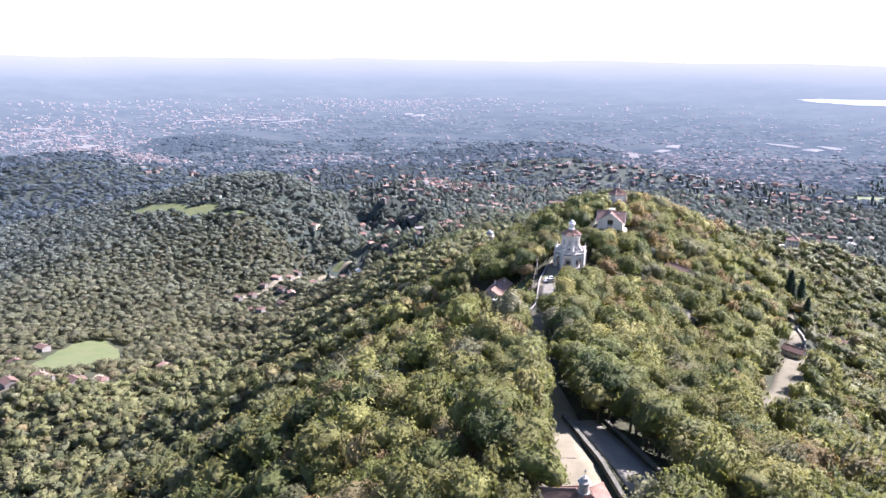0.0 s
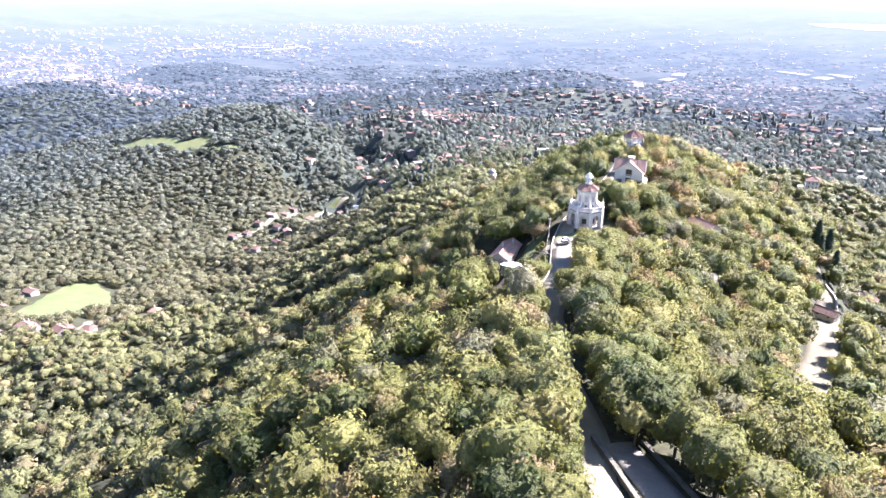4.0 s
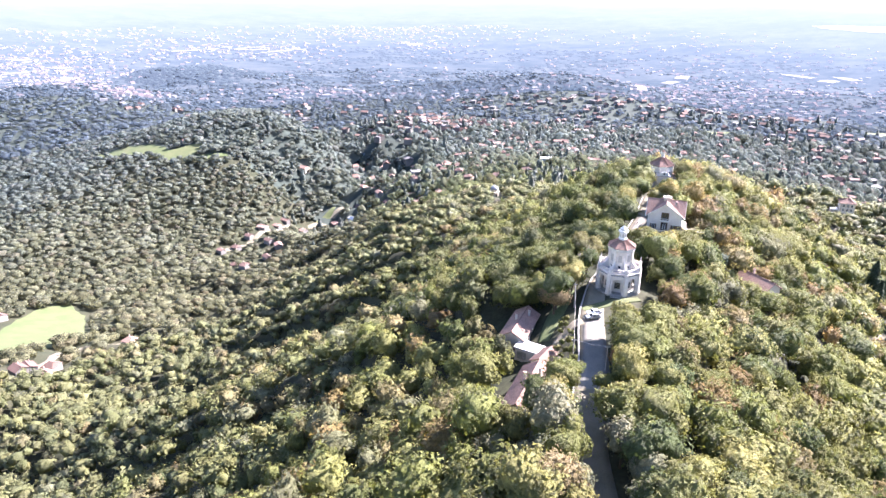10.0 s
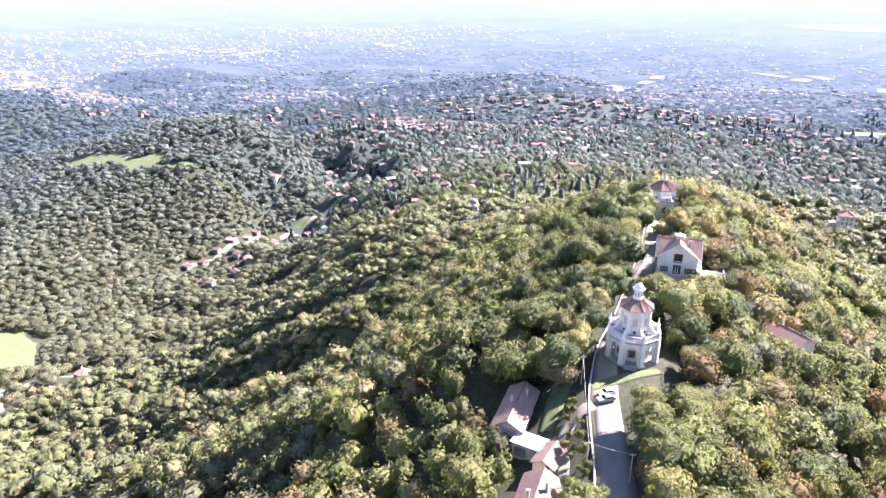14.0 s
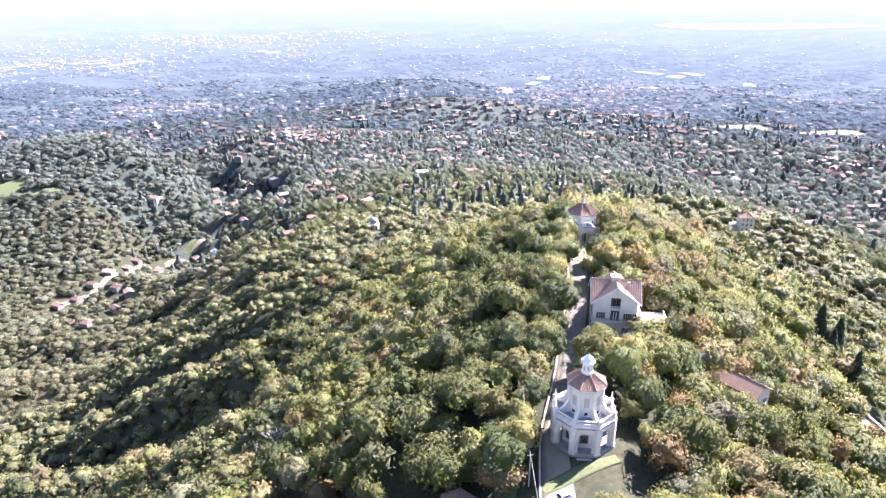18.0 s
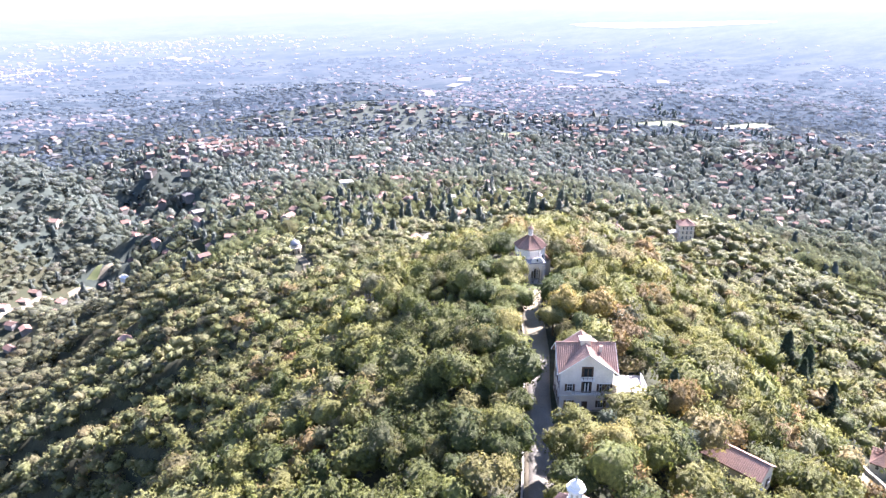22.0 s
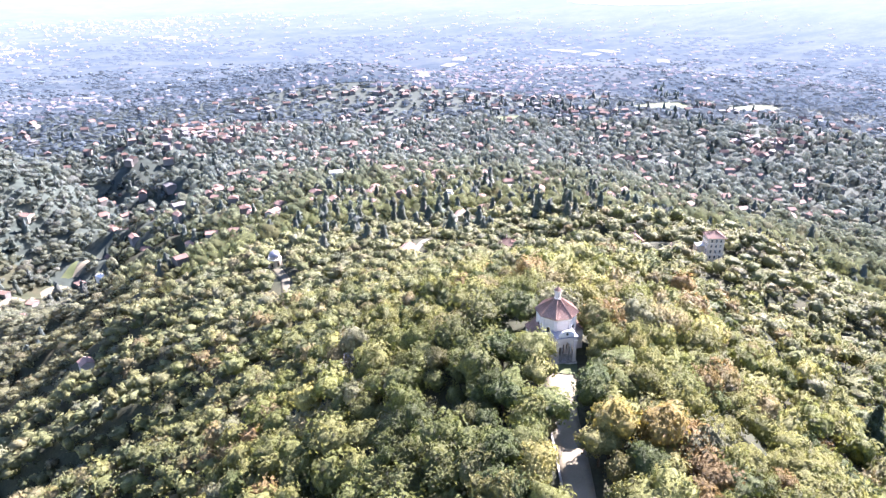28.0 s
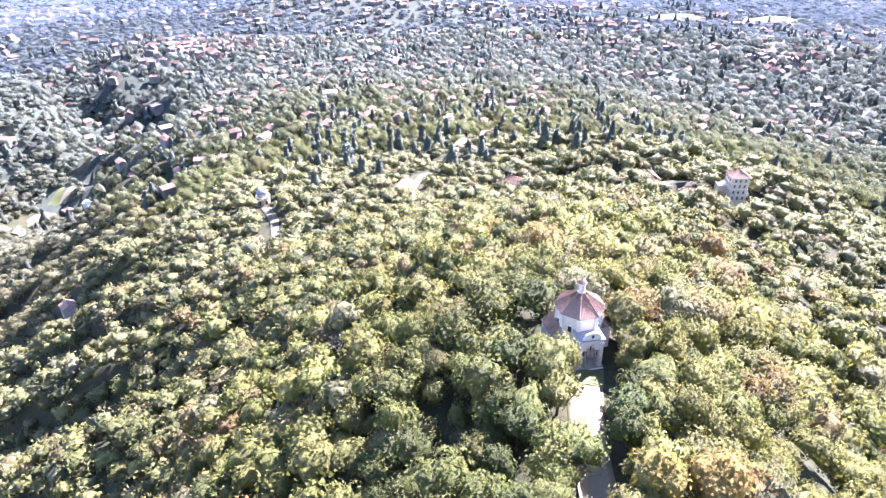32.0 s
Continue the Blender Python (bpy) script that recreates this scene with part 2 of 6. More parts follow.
PALEWALL = material("pale_town_plaster", (0.250, 0.234, 0.218), 0.9, (0.195, 0.183, 0.172), scale=0.01, fine=0.08, fine_amount=0.2)
TOWNROOF = material("pale_roofing", (0.172, 0.162, 0.156), 0.8, (0.133, 0.126, 0.123), scale=0.01, fine=0.08, fine_amount=0.25)

# ---- mesh building ----


class Geo:
    """Collects vertices and faces of one mesh part."""

    def __init__(self):
        self.v, self.f = [], []

    def add(self, verts, faces):
        k = len(self.v)
        self.v += [tuple(p) for p in verts]
        self.f += [tuple(i + k for i in f) for f in faces]
        return self

    def box(self, x, y, z, sx, sy, sz, turn=0.0, taper=1.0):
        """Box centred at x, y standing on z; taper shrinks its top."""
        c, s = math.cos(radians(turn)), math.sin(radians(turn))
        pts = []
        for kz, g in ((z, 1.0), (z + sz, taper)):
            for px, py in ((-1, -1), (1, -1), (1, 1), (-1, 1)):
                a, b = px * sx / 2 * g, py * sy / 2 * g
                pts.append((x + a * c - b * s, y + a * s + b * c, kz))
        return self.add(pts, [(3, 2, 1, 0), (4, 5, 6, 7), (0, 1, 5, 4), (1, 2, 6, 5), (2, 3, 7, 6), (3, 0, 4, 7)])

    def lathe(self, n, profile, x=0.0, y=0.0, phase=0.0, closed=True):
        """Turns (radius, z) pairs round the upright axis at x, y."""
        pts, fs = [], []
        for r, z in profile:
            for i in range(n):
                a = phase + 2 * math.pi * i / n
                pts.append((x + r * math.cos(a), y + r * math.sin(a), z))
        for j in range(len(profile) - 1):
            for i in range(n):
                k = (i + 1) % n
                fs.append((j * n + i, j * n + k, (j + 1) * n + k, (j + 1) * n + i))
        if closed:
            fs.append(tuple(range(n - 1, -1, -1)))
            fs.append(tuple((len(profile) - 1) * n + i for i in range(n)))
        return self.add(pts, fs)

    def slab(self, quad, thick):
        """A sloping plate with the given four corners as its top."""
        q = [Vector(p) for p in quad]
        nrm = (q[1] - q[0]).cross(q[2] - q[0]).normalized()
        if nrm.z < 0:
            nrm = -nrm
        low = [p - nrm * thick for p in q]
        return self.add(q + low, [(0, 1, 2, 3), (7, 6, 5, 4), (0, 4, 5, 1), (1, 5, 6, 2), (2, 6, 7, 3), (3, 7, 4, 0)])

    def prism(self, outline, z0, z1):
        n = len(outline)
        pts = [(x, y, z0) for x, y in outline] + [(x, y, z1) for x, y in outline]
        fs = [tuple(range(n - 1, -1, -1)), tuple(range(n, 2 * n))] + [(i, (i + 1) % n, n + (i + 1) % n, n + i) for i in range(n)]
        return self.add(pts, fs)

    def tube(self, a, b, r0, r1, n=6):
        a, b = Vector(a), Vector(b)
        w = (b - a).normalized()
        u = w.orthogonal().normalized()
        v = w.cross(u)
        pts = []
        for p, r in ((a, r0), (b, r1)):
            for i in range(n):
                t = 2 * math.pi * i / n
                pts.append(p + u * (r * math.cos(t)) + v * (r * math.sin(t)))
        return self.add(pts, [(i, (i + 1) % n, n + (i + 1) % n, n + i) for i in range(n)] + [tuple(range(n - 1, -1, -1)), tuple(range(n, 2 * n))])


def mesh_of(name, geo, mat, smooth=False):
    me = bpy.data.meshes.new(name)
    me.from_pydata(geo.v, [], geo.f)
    if isinstance(mat, (list, tuple)):
        for m in mat:
            me.materials.append(m)
    else:
        me.materials.append(mat)
    bm = bmesh.new()
    bm.from_mesh(me)
    bmesh.ops.recalc_face_normals(bm, faces=bm.faces)
    bm.to_mesh(me)
    bm.free()
    if smooth:
        me.shade_smooth()
    return me


def part(name, geo, mat, parent=None, label="", smooth=False, bevel=0.0):
    ob = new(name, mesh_of(name, geo, mat, smooth))
    if parent:
        ob.parent = parent
    if bevel:
        md = ob.modifiers.new("bevel", "BEVEL")
        md.width, md.segments, md.limit_method = bevel, 2, "ANGLE"
    return tagged(ob, label)


def thing(name, x, y, z, turn, label, category, group="", kind=""):
    ob = new(name)
    ob.empty_display_size = 0.3
    ob.matrix_basis = pose(x, y, z, 0, 0, turn)
    return tagged(ob, label, category, group, kind)


# ---- the lie of the land ----
# spot heights of the land, estimated to fit the camera's view: x, y, z
RIDGE = ((-45, -440, 44), (-38, -300, 30), (-33, -165, 14), (-22, -60, 3), (-10, -20, 0), (8, 20, -1), (22, 70, -1), (36, 105, -4),
         (50, 130, -5), (84, 126, -14), (44, 222, -41), (115, 182, -28), (9, 206, -47), (125, 340, -88), (170, 450, -115), (205, 660, -165), (140, 960, -215), (30, 163, -21))
WEST = ((-60, -176, 12), (-39, -80, -1), (-81, -125, -10), (-76, -83, -22), (-143, -68, -66), (-70, -10, -33), (-42, 18, -15), (-9, 50, -9), (-50, 90, -47), (-4, 125, -25),
        (-16, 174, -50), (-88, 164, -97), (-80, 250, -116), (-36, 307, -92), (0, 353, -97), (0, 433, -108), (-31, -12, -9.5), (-35, -48, -8), (-29, -27, -9), (-24, -34, -7), (-105, 486, -158), (-162, 585, -224), (-180, -300, -45), (-300, -150, -130))
VALLEY = ((-260, 160, -166), (-350, 200, -166), (-240, 320, -204), (-230, 415, -228), (-322, 798, -293), (-247, 933, -330), (-150, 926, -273), (-536, 653, -250), (-440, 690, -276),
          (-402, 954, -225), (-316, 1056, -257), (-519, 967, -222), (-600, 350, -215), (-560, 100, -190), (-750, 900, -225), (-160, 1190, -284), (-222, 1175, -325), (-250, 1290, -324), (-312, 1470, -318), (-425, 1670, -312), (-275, 1150, -247), (-300, 1230, -244), (-397, 1379, -240), (-575, 1507, -234), (-645, 1385, -230), (-181, 1347, -270), (-225, 1560, -273), (-900, 1450, -250))
EAST = ((41, -80, -24), (110, 20, -47), (139, 106, -49), (49, -32, -27), (53, 10, -17), (68, 58, -13), (112, 104, -36), (174, 119, -66), (177, 169, -66), (246, 291, -78),
        (346, 296, -125), (318, 290, -100), (584, 450, -212), (253, 406, -103), (60, -300, 0), (150, -160, -55), (400, 0, -150), (700, 200, -225), (420, 600, -190), (-70, 1283, -275), (700, 1000, -262), (300, 1300, -270), (150, 1560, -275), (600, 1480, -268), (950, 1400, -268))
SPOTS = np.array(RIDGE + WEST + VALLEY + EAST, float)


def bend(d2):
    return 0.5 * d2 * np.log(d2 + 1e-9)


def spline_weights():
    n = len(SPOTS)
    q = SPOTS[:, :2] / 100
    d2 = ((q[:, None] - q[None]) ** 2).sum(2)
    a = np.zeros((n + 3, n + 3))
    a[:n, :n] = bend(d2) + np.eye(n) * 0.02
    a[:n, n] = a[n, :n] = 1
    a[:n, n + 1:] = q
    a[n + 1:, :n] = q.T
    return np.linalg.solve(a, np.append(SPOTS[:, 2], (0, 0, 0)))


WEIGHTS = spline_weights()


def ease(a, b, v):
    t = np.clip((v - a) / (b - a), 0, 1)
    return t * t * (3 - 2 * t)


# wooded knolls on the plain: x, y, radius, height
KNOLLS = ((-1010, 2480, 130, 62), (-520, 2750, 160, 40), (420, 2300, 260, 40), (1250, 2100, 240, 45), (-1300, 1700, 260, 50), (250, 3100, 300, 45), (-300, 1450, 120, 25))


def plain_height(x, y):
    r = np.hypot(x + 40, y + 100)
    # past 2.6 km the plain is bent up to fit the camera's skyline
    rise = np.where(r < 2600, 0, (r - 2600) / 2300)
    el = np.radians(-9.3 + 8.6 * np.clip(rise, 0, 1) ** 0.8)
    far = 87 + r * np.tan(el)
    roll = 14 * np.sin(x / 260 + 0.6) * np.sin(y / 310 + 1.1) + 9 * np.sin(x / 140 + y / 190)
    near = -288 + roll
    w = ease(2300, 3000, r)
    for kx, ky, r0, h in KNOLLS[1:]:
        near = near + h * np.exp(-((x - kx) ** 2 + (y - ky) ** 2) / (2 * r0 * r0))
    kx, ky, r0, h = KNOLLS[0]
    knoll = h * np.exp(-((x - kx) ** 2 / 1.7 + (y - ky) ** 2) / (2 * r0 * r0)) * (1 + 0.25 * np.sin(x / 70) * np.sin(y / 55))
    return near * (1 - w) + (far + 0.4 * roll) * w + knoll


def land(x, y):
    """Height of the land at x, y (arrays)."""
    x, y = np.asarray(x, float), np.asarray(y, float)
    flat = np.stack([x.ravel() / 100, y.ravel() / 100], 1)
    z = np.empty(len(flat))
    q = SPOTS[:, :2] / 100
    for i in range(0, len(flat), 20000):
        f = flat[i:i + 20000]
        d2 = ((f[:, None] - q[None]) ** 2).sum(2)
        z[i:i + 20000] = bend(d2) @ WEIGHTS[:-3] + WEIGHTS[-3] + f @ WEIGHTS[-2:]
    z = np.maximum(z.reshape(x.shape), -345)
    gully = np.sin(y / 34 + 0.012 * x + 1.4 * np.sin(y / 97)) * 5 + np.sin((y + 0.45 * x) / 12.5 + 1.3 * np.sin(y / 51)) * (3.5 + 7.5 * ease(60, 190, y) * ease(-260, -190, x)) + np.sin((x + 0.6 * y) / 23) * 2
    z = z + gully * ease(-38, -110, x) * ease(-420, -330, x) + 0.5 * gully * ease(75, 140, x) * (y < 600)
    away = np.maximum(np.maximum((x - 480) / 450, (-x - 560) / 350), np.maximum((y - 1420) / 380, (-y - 330) / 300))
    w = ease(0, 1, away)
    return np.minimum(z, 60) * (1 - w) + plain_height(x, y) * w


# road along the ridge: x, y, width
RIDGE_ROAD = ((-34, -205, 9), (-31, -166, 12), (-30.2, -156, 6.5), (-27, -140, 6.5), (-27.5, -110, 6), (-25.2, -80, 6.4), (-21, -61.5, 7.6), (-15.6, -42, 7.2), (-11.8, -18, 6.5), (-6.5, 0, 5),
              (6, 22, 7), (17.2, 48, 6), (26.5, 67, 5.6), (33.8, 86, 6.2), (37.6, 96, 6.4), (40.8, 101.8, 7.2), (43.2, 106.8, 7.2), (46.4, 111.5, 6.8))
# lower road on the east slope
LOWER_ROAD = ((30, -150, 10), (31.5, -103, 11), (60, -60, 12), (82, -29, 11), (98, -2, 10), (111, 18, 9), (122, 42, 8), (133, 68, 6), (150, 110, 5), (164, 150, 5), (186, 196, 5), (212, 246, 6))
# footpath along the terrace wall on the east slope
TERRACE_PATH = ((56, 12, 2.2), (51, -2, 2.2), (46, -18, 2.2), (41, -36, 2.2))


def along(line, x, y):
    """Distance from the line, and height and width of it, at x, y (arrays)."""
    best = np.full(np.shape(x), 1e9)
    wide = np.zeros(np.shape(x))
    px, py = np.zeros(np.shape(x)), np.zeros(np.shape(x))
    for (ax, ay, aw), (bx, by, bw) in zip(line[:-1], line[1:]):
        dx, dy = bx - ax, by - ay
        t = np.clip(((x - ax) * dx + (y - ay) * dy) / (dx * dx + dy * dy), 0, 1)
        qx, qy = ax + t * dx, ay + t * dy
        d = np.hypot(x - qx, y - qy)
        near = d < best
        best, wide = np.where(near, d, best), np.where(near, aw + t * (bw - aw), wide)
        px, py = np.where(near, qx, px), np.where(near, qy, py)
    return best, wide, px, py


# level yards: x, y, radius, height
YARDS = ((-0.6, -0.8, 9, -0.3), (48.8, 120.8, 9, -4.6), (31, 47, 11, -2.0), (-30, -171, 8, 13.6))


def ground_height(x, y):
    """The land with its roads and yards cut in."""
    x, y = np.asarray(x, float), np.asarray(y, float)
    z = land(x, y)
    for line, side in ((RIDGE_ROAD, 4.0), (LOWER_ROAD, 5.0)):
        d, w, px, py = along(line, x, y)
        near = d < 20
        if near.any():
            t = 1 - ease(0, 1, (d - w / 2 - 0.8) / side)
            z = np.where(near, z + (land(px, py) - z) * t, z)
    for yx, yy, r, h in YARDS:
        t = 1 - ease(0, 1, (np.hypot(x - yx, y - yy) - r) / 5)
        z = z + (h - z) * t
    return z


def high(x, y):
    return float(ground_height(np.array([x]), np.array([y]))[0])


def spaced(parts_):
    out = []
    for a, b, step in parts_:
        out += list(np.arange(a, b, step))
    return np.array(out)


def grid_mesh(name, xs, ys, zf, mats):
    gx, gy = np.meshgrid(xs, ys)
    z = zf(gx, gy)
    co = np.stack([gx, gy, z], 2).reshape(-1, 3)
    nx, ny = len(xs), len(ys)
    i = np.arange(nx * ny).reshape(ny, nx)
    quads = np.stack([i[:-1, :-1], i[:-1, 1:], i[1:, 1:], i[1:, :-1]], 2).reshape(-1, 4)
    return arrays_mesh(name, co, quads, mats, smooth=True), gx, gy


def arrays_mesh(name, co, faces, mats, smooth=False, slots=None, colours=None, normals=None):
    """A mesh straight from arrays; faces all with the same number of corners."""
    me = bpy.data.meshes.new(name)
    k = faces.shape[1]
    me.vertices.add(len(co))
    me.vertices.foreach_set("co", np.ascontiguousarray(co, np.float32).ravel())
    me.loops.add(faces.size)
    me.loops.foreach_set("vertex_index", np.ascontiguousarray(faces, np.int32).ravel())
    me.polygons.add(len(faces))
    me.polygons.foreach_set("loop_start", np.arange(0, faces.size, k, dtype=np.int32))
    me.polygons.foreach_set("use_smooth", np.full(len(faces), smooth))
    for m in mats:
        me.materials.append(m)
    if slots is not None:
        me.polygons.foreach_set("material_index", np.ascontiguousarray(slots, np.int32))
    if colours is not None:
        at = me.attributes.new("leaf_colour", "FLOAT_COLOR", "POINT")
        at.data.foreach_set("color", np.ascontiguousarray(np.concatenate([colours, np.ones((len(colours), 1))], 1), np.float32).ravel())
    if normals is not None:
        at = me.attributes.new("crown_normal", "FLOAT_VECTOR", "POINT")
        at.data.foreach_set("vector", np.ascontiguousarray(normals, np.float32).ravel())
    me.update(calc_edges=True)
    return me


xs = spaced(((-5000, -1500, 175), (-1500, -620, 40), (-620, -110, 12), (-110, 130, 3.0), (130, 420, 9), (420, 1000, 30), (1000, 2000, 90), (2000, 5001, 175)))
ys = spaced(((-900, -330, 60), (-330, -200, 12), (-200, 150, 3.0), (150, 520, 8), (520, 1300, 18), (1300, 2400, 60), (2400, 5001, 110)))
ground_mesh, GX, GY = grid_mesh("ground", xs, ys, ground_height, [SOIL, PLAIN])
MX, MY = (GX[:-1, :-1] + GX[1:, 1:]) / 2, (GY[:-1, :-1] + GY[1:, 1:]) / 2
ground_mesh.polygons.foreach_set("material_index", ((MY > 900 - 0.2 * MX) | (np.abs(MX) > 900)).astype(np.int32).ravel())
ground = tagged(new("ground", ground_mesh), "wooded hillside falling to a broad plain", "ground", kind="structure")


def ribbon(name, line, lift, mat, step=3.0, side=1.0, label="", category="road", kind="structure", thick=0.25):
    """A road surface laid over the land: a strip with thickness."""
    pts = []
    for (ax, ay, aw), (bx, by, bw) in zip(line[:-1], line[1:]):
        n = max(2, int(math.hypot(bx - ax, by - ay) / step))
        for i in range(n):
            t = i / n
            pts.append((ax + t * (bx - ax), ay + t * (by - ay), aw + t * (bw - aw)))
    pts.append(line[-1])
    p = np.array(pts)
    for _ in range(3):
        p[1:-1] = (p[:-2] + 2 * p[1:-1] + p[2:]) / 4
    d = np.gradient(p[:, :2], axis=0)
    d /= np.linalg.norm(d, axis=1)[:, None]
    nrm = np.stack([-d[:, 1], d[:, 0]], 1)
    g = Geo()
    rows = []
    for k in (-0.5, -0.25, 0, 0.25, 0.5):
        q = p[:, :2] + nrm * (p[:, 2] * k * side)[:, None]
        rows.append(np.c_[q, ground_height(q[:, 0], q[:, 1]) + lift])
    n = len(p)
    verts = np.concatenate(rows + [rows[0] - (0, 0, thick), rows[-1] - (0, 0, thick)])
    faces = []
    order = (5, 0, 1, 2, 3, 4, 6)
    for a, b in zip(order[:-1], order[1:]):
        for i in range(n - 1):
            faces.append((a * n + i, b * n + i, b * n + i + 1, a * n + i + 1))
    g.add(verts, faces)
    ob = part(name, g, mat, None, label, smooth=True)
    return tagged(ob, label, category, kind=kind), p, nrm


road_ob, RP, RN = ribbon("road", RIDGE_ROAD, 0.12, GRAVEL, label="pale gravel lane along the wooded ridge")
lower_ob, LP, LN = ribbon("road", LOWER_ROAD, 0.12, EARTHPATH, label="broad pale gravel path down the slope")

# ---- woodland ----
LEAFY = np.array(((0.172, 0.190, 0.054), (0.214, 0.214, 0.070), (0.256, 0.258, 0.084), (0.092, 0.118, 0.038), (0.262, 0.215, 0.100), (0.265, 0.180, 0.076), (0.285, 0.268, 0.086), (0.200, 0.203, 0.115)))
SHARE = np.array((0.24, 0.24, 0.17, 0.12, 0.09, 0.04, 0.04, 0.06))
rng = np.random.default_rng(7)


def ball_mesh(level):
    """Unit ball of triangles: level 1 has 20 faces, 2 has 80, 3 has 320."""
    bm = bmesh.new()
    bmesh.ops.create_icosphere(bm, subdivisions=level, radius=1.0)
    bm.verts.ensure_lookup_table()
    co = np.array([tuple(v.co) for v in bm.verts])
    tri = np.array([[v.index for v in f.verts] for f in bm.faces])
    bm.free()
    return co, tri


BALLS = {k: ball_mesh(k) for k in (1, 2, 3)}


def leaf_cloud(seed, leaves, size, conifer=False, level=2, hull=0.94, up=0.4):
    """One crown of about unit size: an uneven many-lobed mass with leaf clumps standing out all over it."""
    r = np.random.default_rng(seed)
    ball, faces = BALLS[level]
    if conifer:
        tiers = 7
        t = r.random(leaves)
        a = r.random(leaves) * 6.283
        saw = 1 - 0.5 * ((t * tiers) % 1.0)
        rad = (1.02 - t) ** 0.7 * saw * 0.6 * (0.85 + 0.3 * r.random(leaves))
        p = np.stack([rad * np.cos(a), rad * np.sin(a), -0.95 + 2.2 * t], 1)
        nrm = np.stack([np.cos(a), np.sin(a), np.full(leaves, 0.55)], 1)
        w = ball[:, 2] * 0.5 + 0.5
        ring = (1.0 - w) ** 0.75 * 0.4 * (1 - 0.15 * np.sin(w * 40))
        flat = ball[:, :2] / np.maximum(np.hypot(ball[:, 0], ball[:, 1]), 1e-6)[:, None]
        co0 = np.c_[flat * (ring * (np.hypot(ball[:, 0], ball[:, 1]) > 1e-4))[:, None], -0.95 + 2.2 * w]
    else:
        lobes = r.integers(12, 19)
        c = r.normal(size=(lobes, 3))
        c /= np.linalg.norm(c, axis=1)[:, None]
        c *= (0.42 + 0.34 * r.random(lobes))[:, None]
        c[:, 2] = np.abs(c[:, 2]) * 0.85 - 0.10
        rad = 0.24 + 0.22 * r.random(lobes)
        dot = ball @ c.T
        disc = rad[None] ** 2 - (c ** 2).sum(1)[None] + dot ** 2
        ext = np.where(disc > 0, dot + np.sqrt(np.maximum(disc, 0)), 0.3)
        reach_ = np.maximum(ext.max(1), 0.36) * hull * (0.94 + 0.12 * r.random(len(ball)))
        co0 = ball * reach_[:, None]
        co0[:, 2] = np.maximum(co0[:, 2], -0.55)
        pts, nr = [], []
        while sum(map(len, pts)) < leaves:
            k = r.integers(0, lobes, leaves * 3 + 8)
            d = r.normal(size=(leaves * 3 + 8, 3))
            d[:, 2] += 0.35
            d /= np.linalg.norm(d, axis=1)[:, None]
            q = c[k] + d * (rad[k] * (0.76 + 0.42 * r.random(len(k))))[:, None]
            inside = ((np.linalg.norm(q[:, None] - c[None], axis=2) < rad[None] * 0.74).sum(1) > 0)
            ok = ~inside & (q[:, 2] > -0.45)
            pts.append(q[ok])
            nr.append(d[ok])
        p, nrm = np.concatenate(pts)[:leaves], np.concatenate(nr)[:leaves]
    n = nrm + r.normal(size=p.shape) * 0.42
    n /= np.linalg.norm(n, axis=1)[:, None]
    u = np.cross(n, r.normal(size=p.shape))
    u /= np.linalg.norm(u, axis=1)[:, None]
    v = np.cross(n, u)
    s = size * (0.55 + 0.9 * r.random(len(p)))[:, None]
    co = np.stack([p + u * s * 1.25, p + v * s - u * s * 0.55 - n * s * 0.15, p - v * s - u * s * 0.55 - n * s * 0.15], 1).reshape(-1, 3)
    tri = np.arange(len(p) * 3).reshape(-1, 3)
    soft = nrm / np.linalg.norm(nrm, axis=1)[:, None] + 0.35 * p / np.maximum(np.linalg.norm(p, axis=1), 0.2)[:, None] + 0.3 * n + (0, 0, up)
    hulls = ball + (0, 0, up)
    if not conifer:
        hulls = hulls * 0.45 + (co0 - c[ext.argmax(1)]) / rad[ext.argmax(1)][:, None]
    nor = np.concatenate([np.repeat(soft, 3, 0), hulls])
    nor /= np.maximum(np.linalg.norm(nor, axis=1), 1e-6)[:, None]
    return np.concatenate([co, co0]), np.concatenate([tri, faces + len(co)]), nor


def sow(x0, x1, y0, y1, gap, keep, jit=0.5):
    """Jittered planting points."""
    gx, gy = np.meshgrid(np.arange(x0, x1, gap), np.arange(y0, y1, gap))
    x = gx.ravel() + rng.uniform(-jit, jit, gx.size) * gap + (np.round((gy.ravel() - y0) / gap) % 2) * gap / 2
    y = gy.ravel() + rng.uniform(-jit, jit, gx.size) * gap
    ok = keep(x, y)
    return x[ok], y[ok]


def patches(x, y, size, seed):
    """Smooth random field in 0..1."""
    s = np.zeros(np.shape(x))
    r = np.random.default_rng(seed)
    for k in range(7):
        a, f, p = r.random() * 6.283, (0.6 + r.random()) * 6.283 / size, r.random() * 6.283
        s += np.sin((x * np.cos(a) + y * np.sin(a)) * f + p)
    return np.clip(0.5 + s / 6, 0, 1)


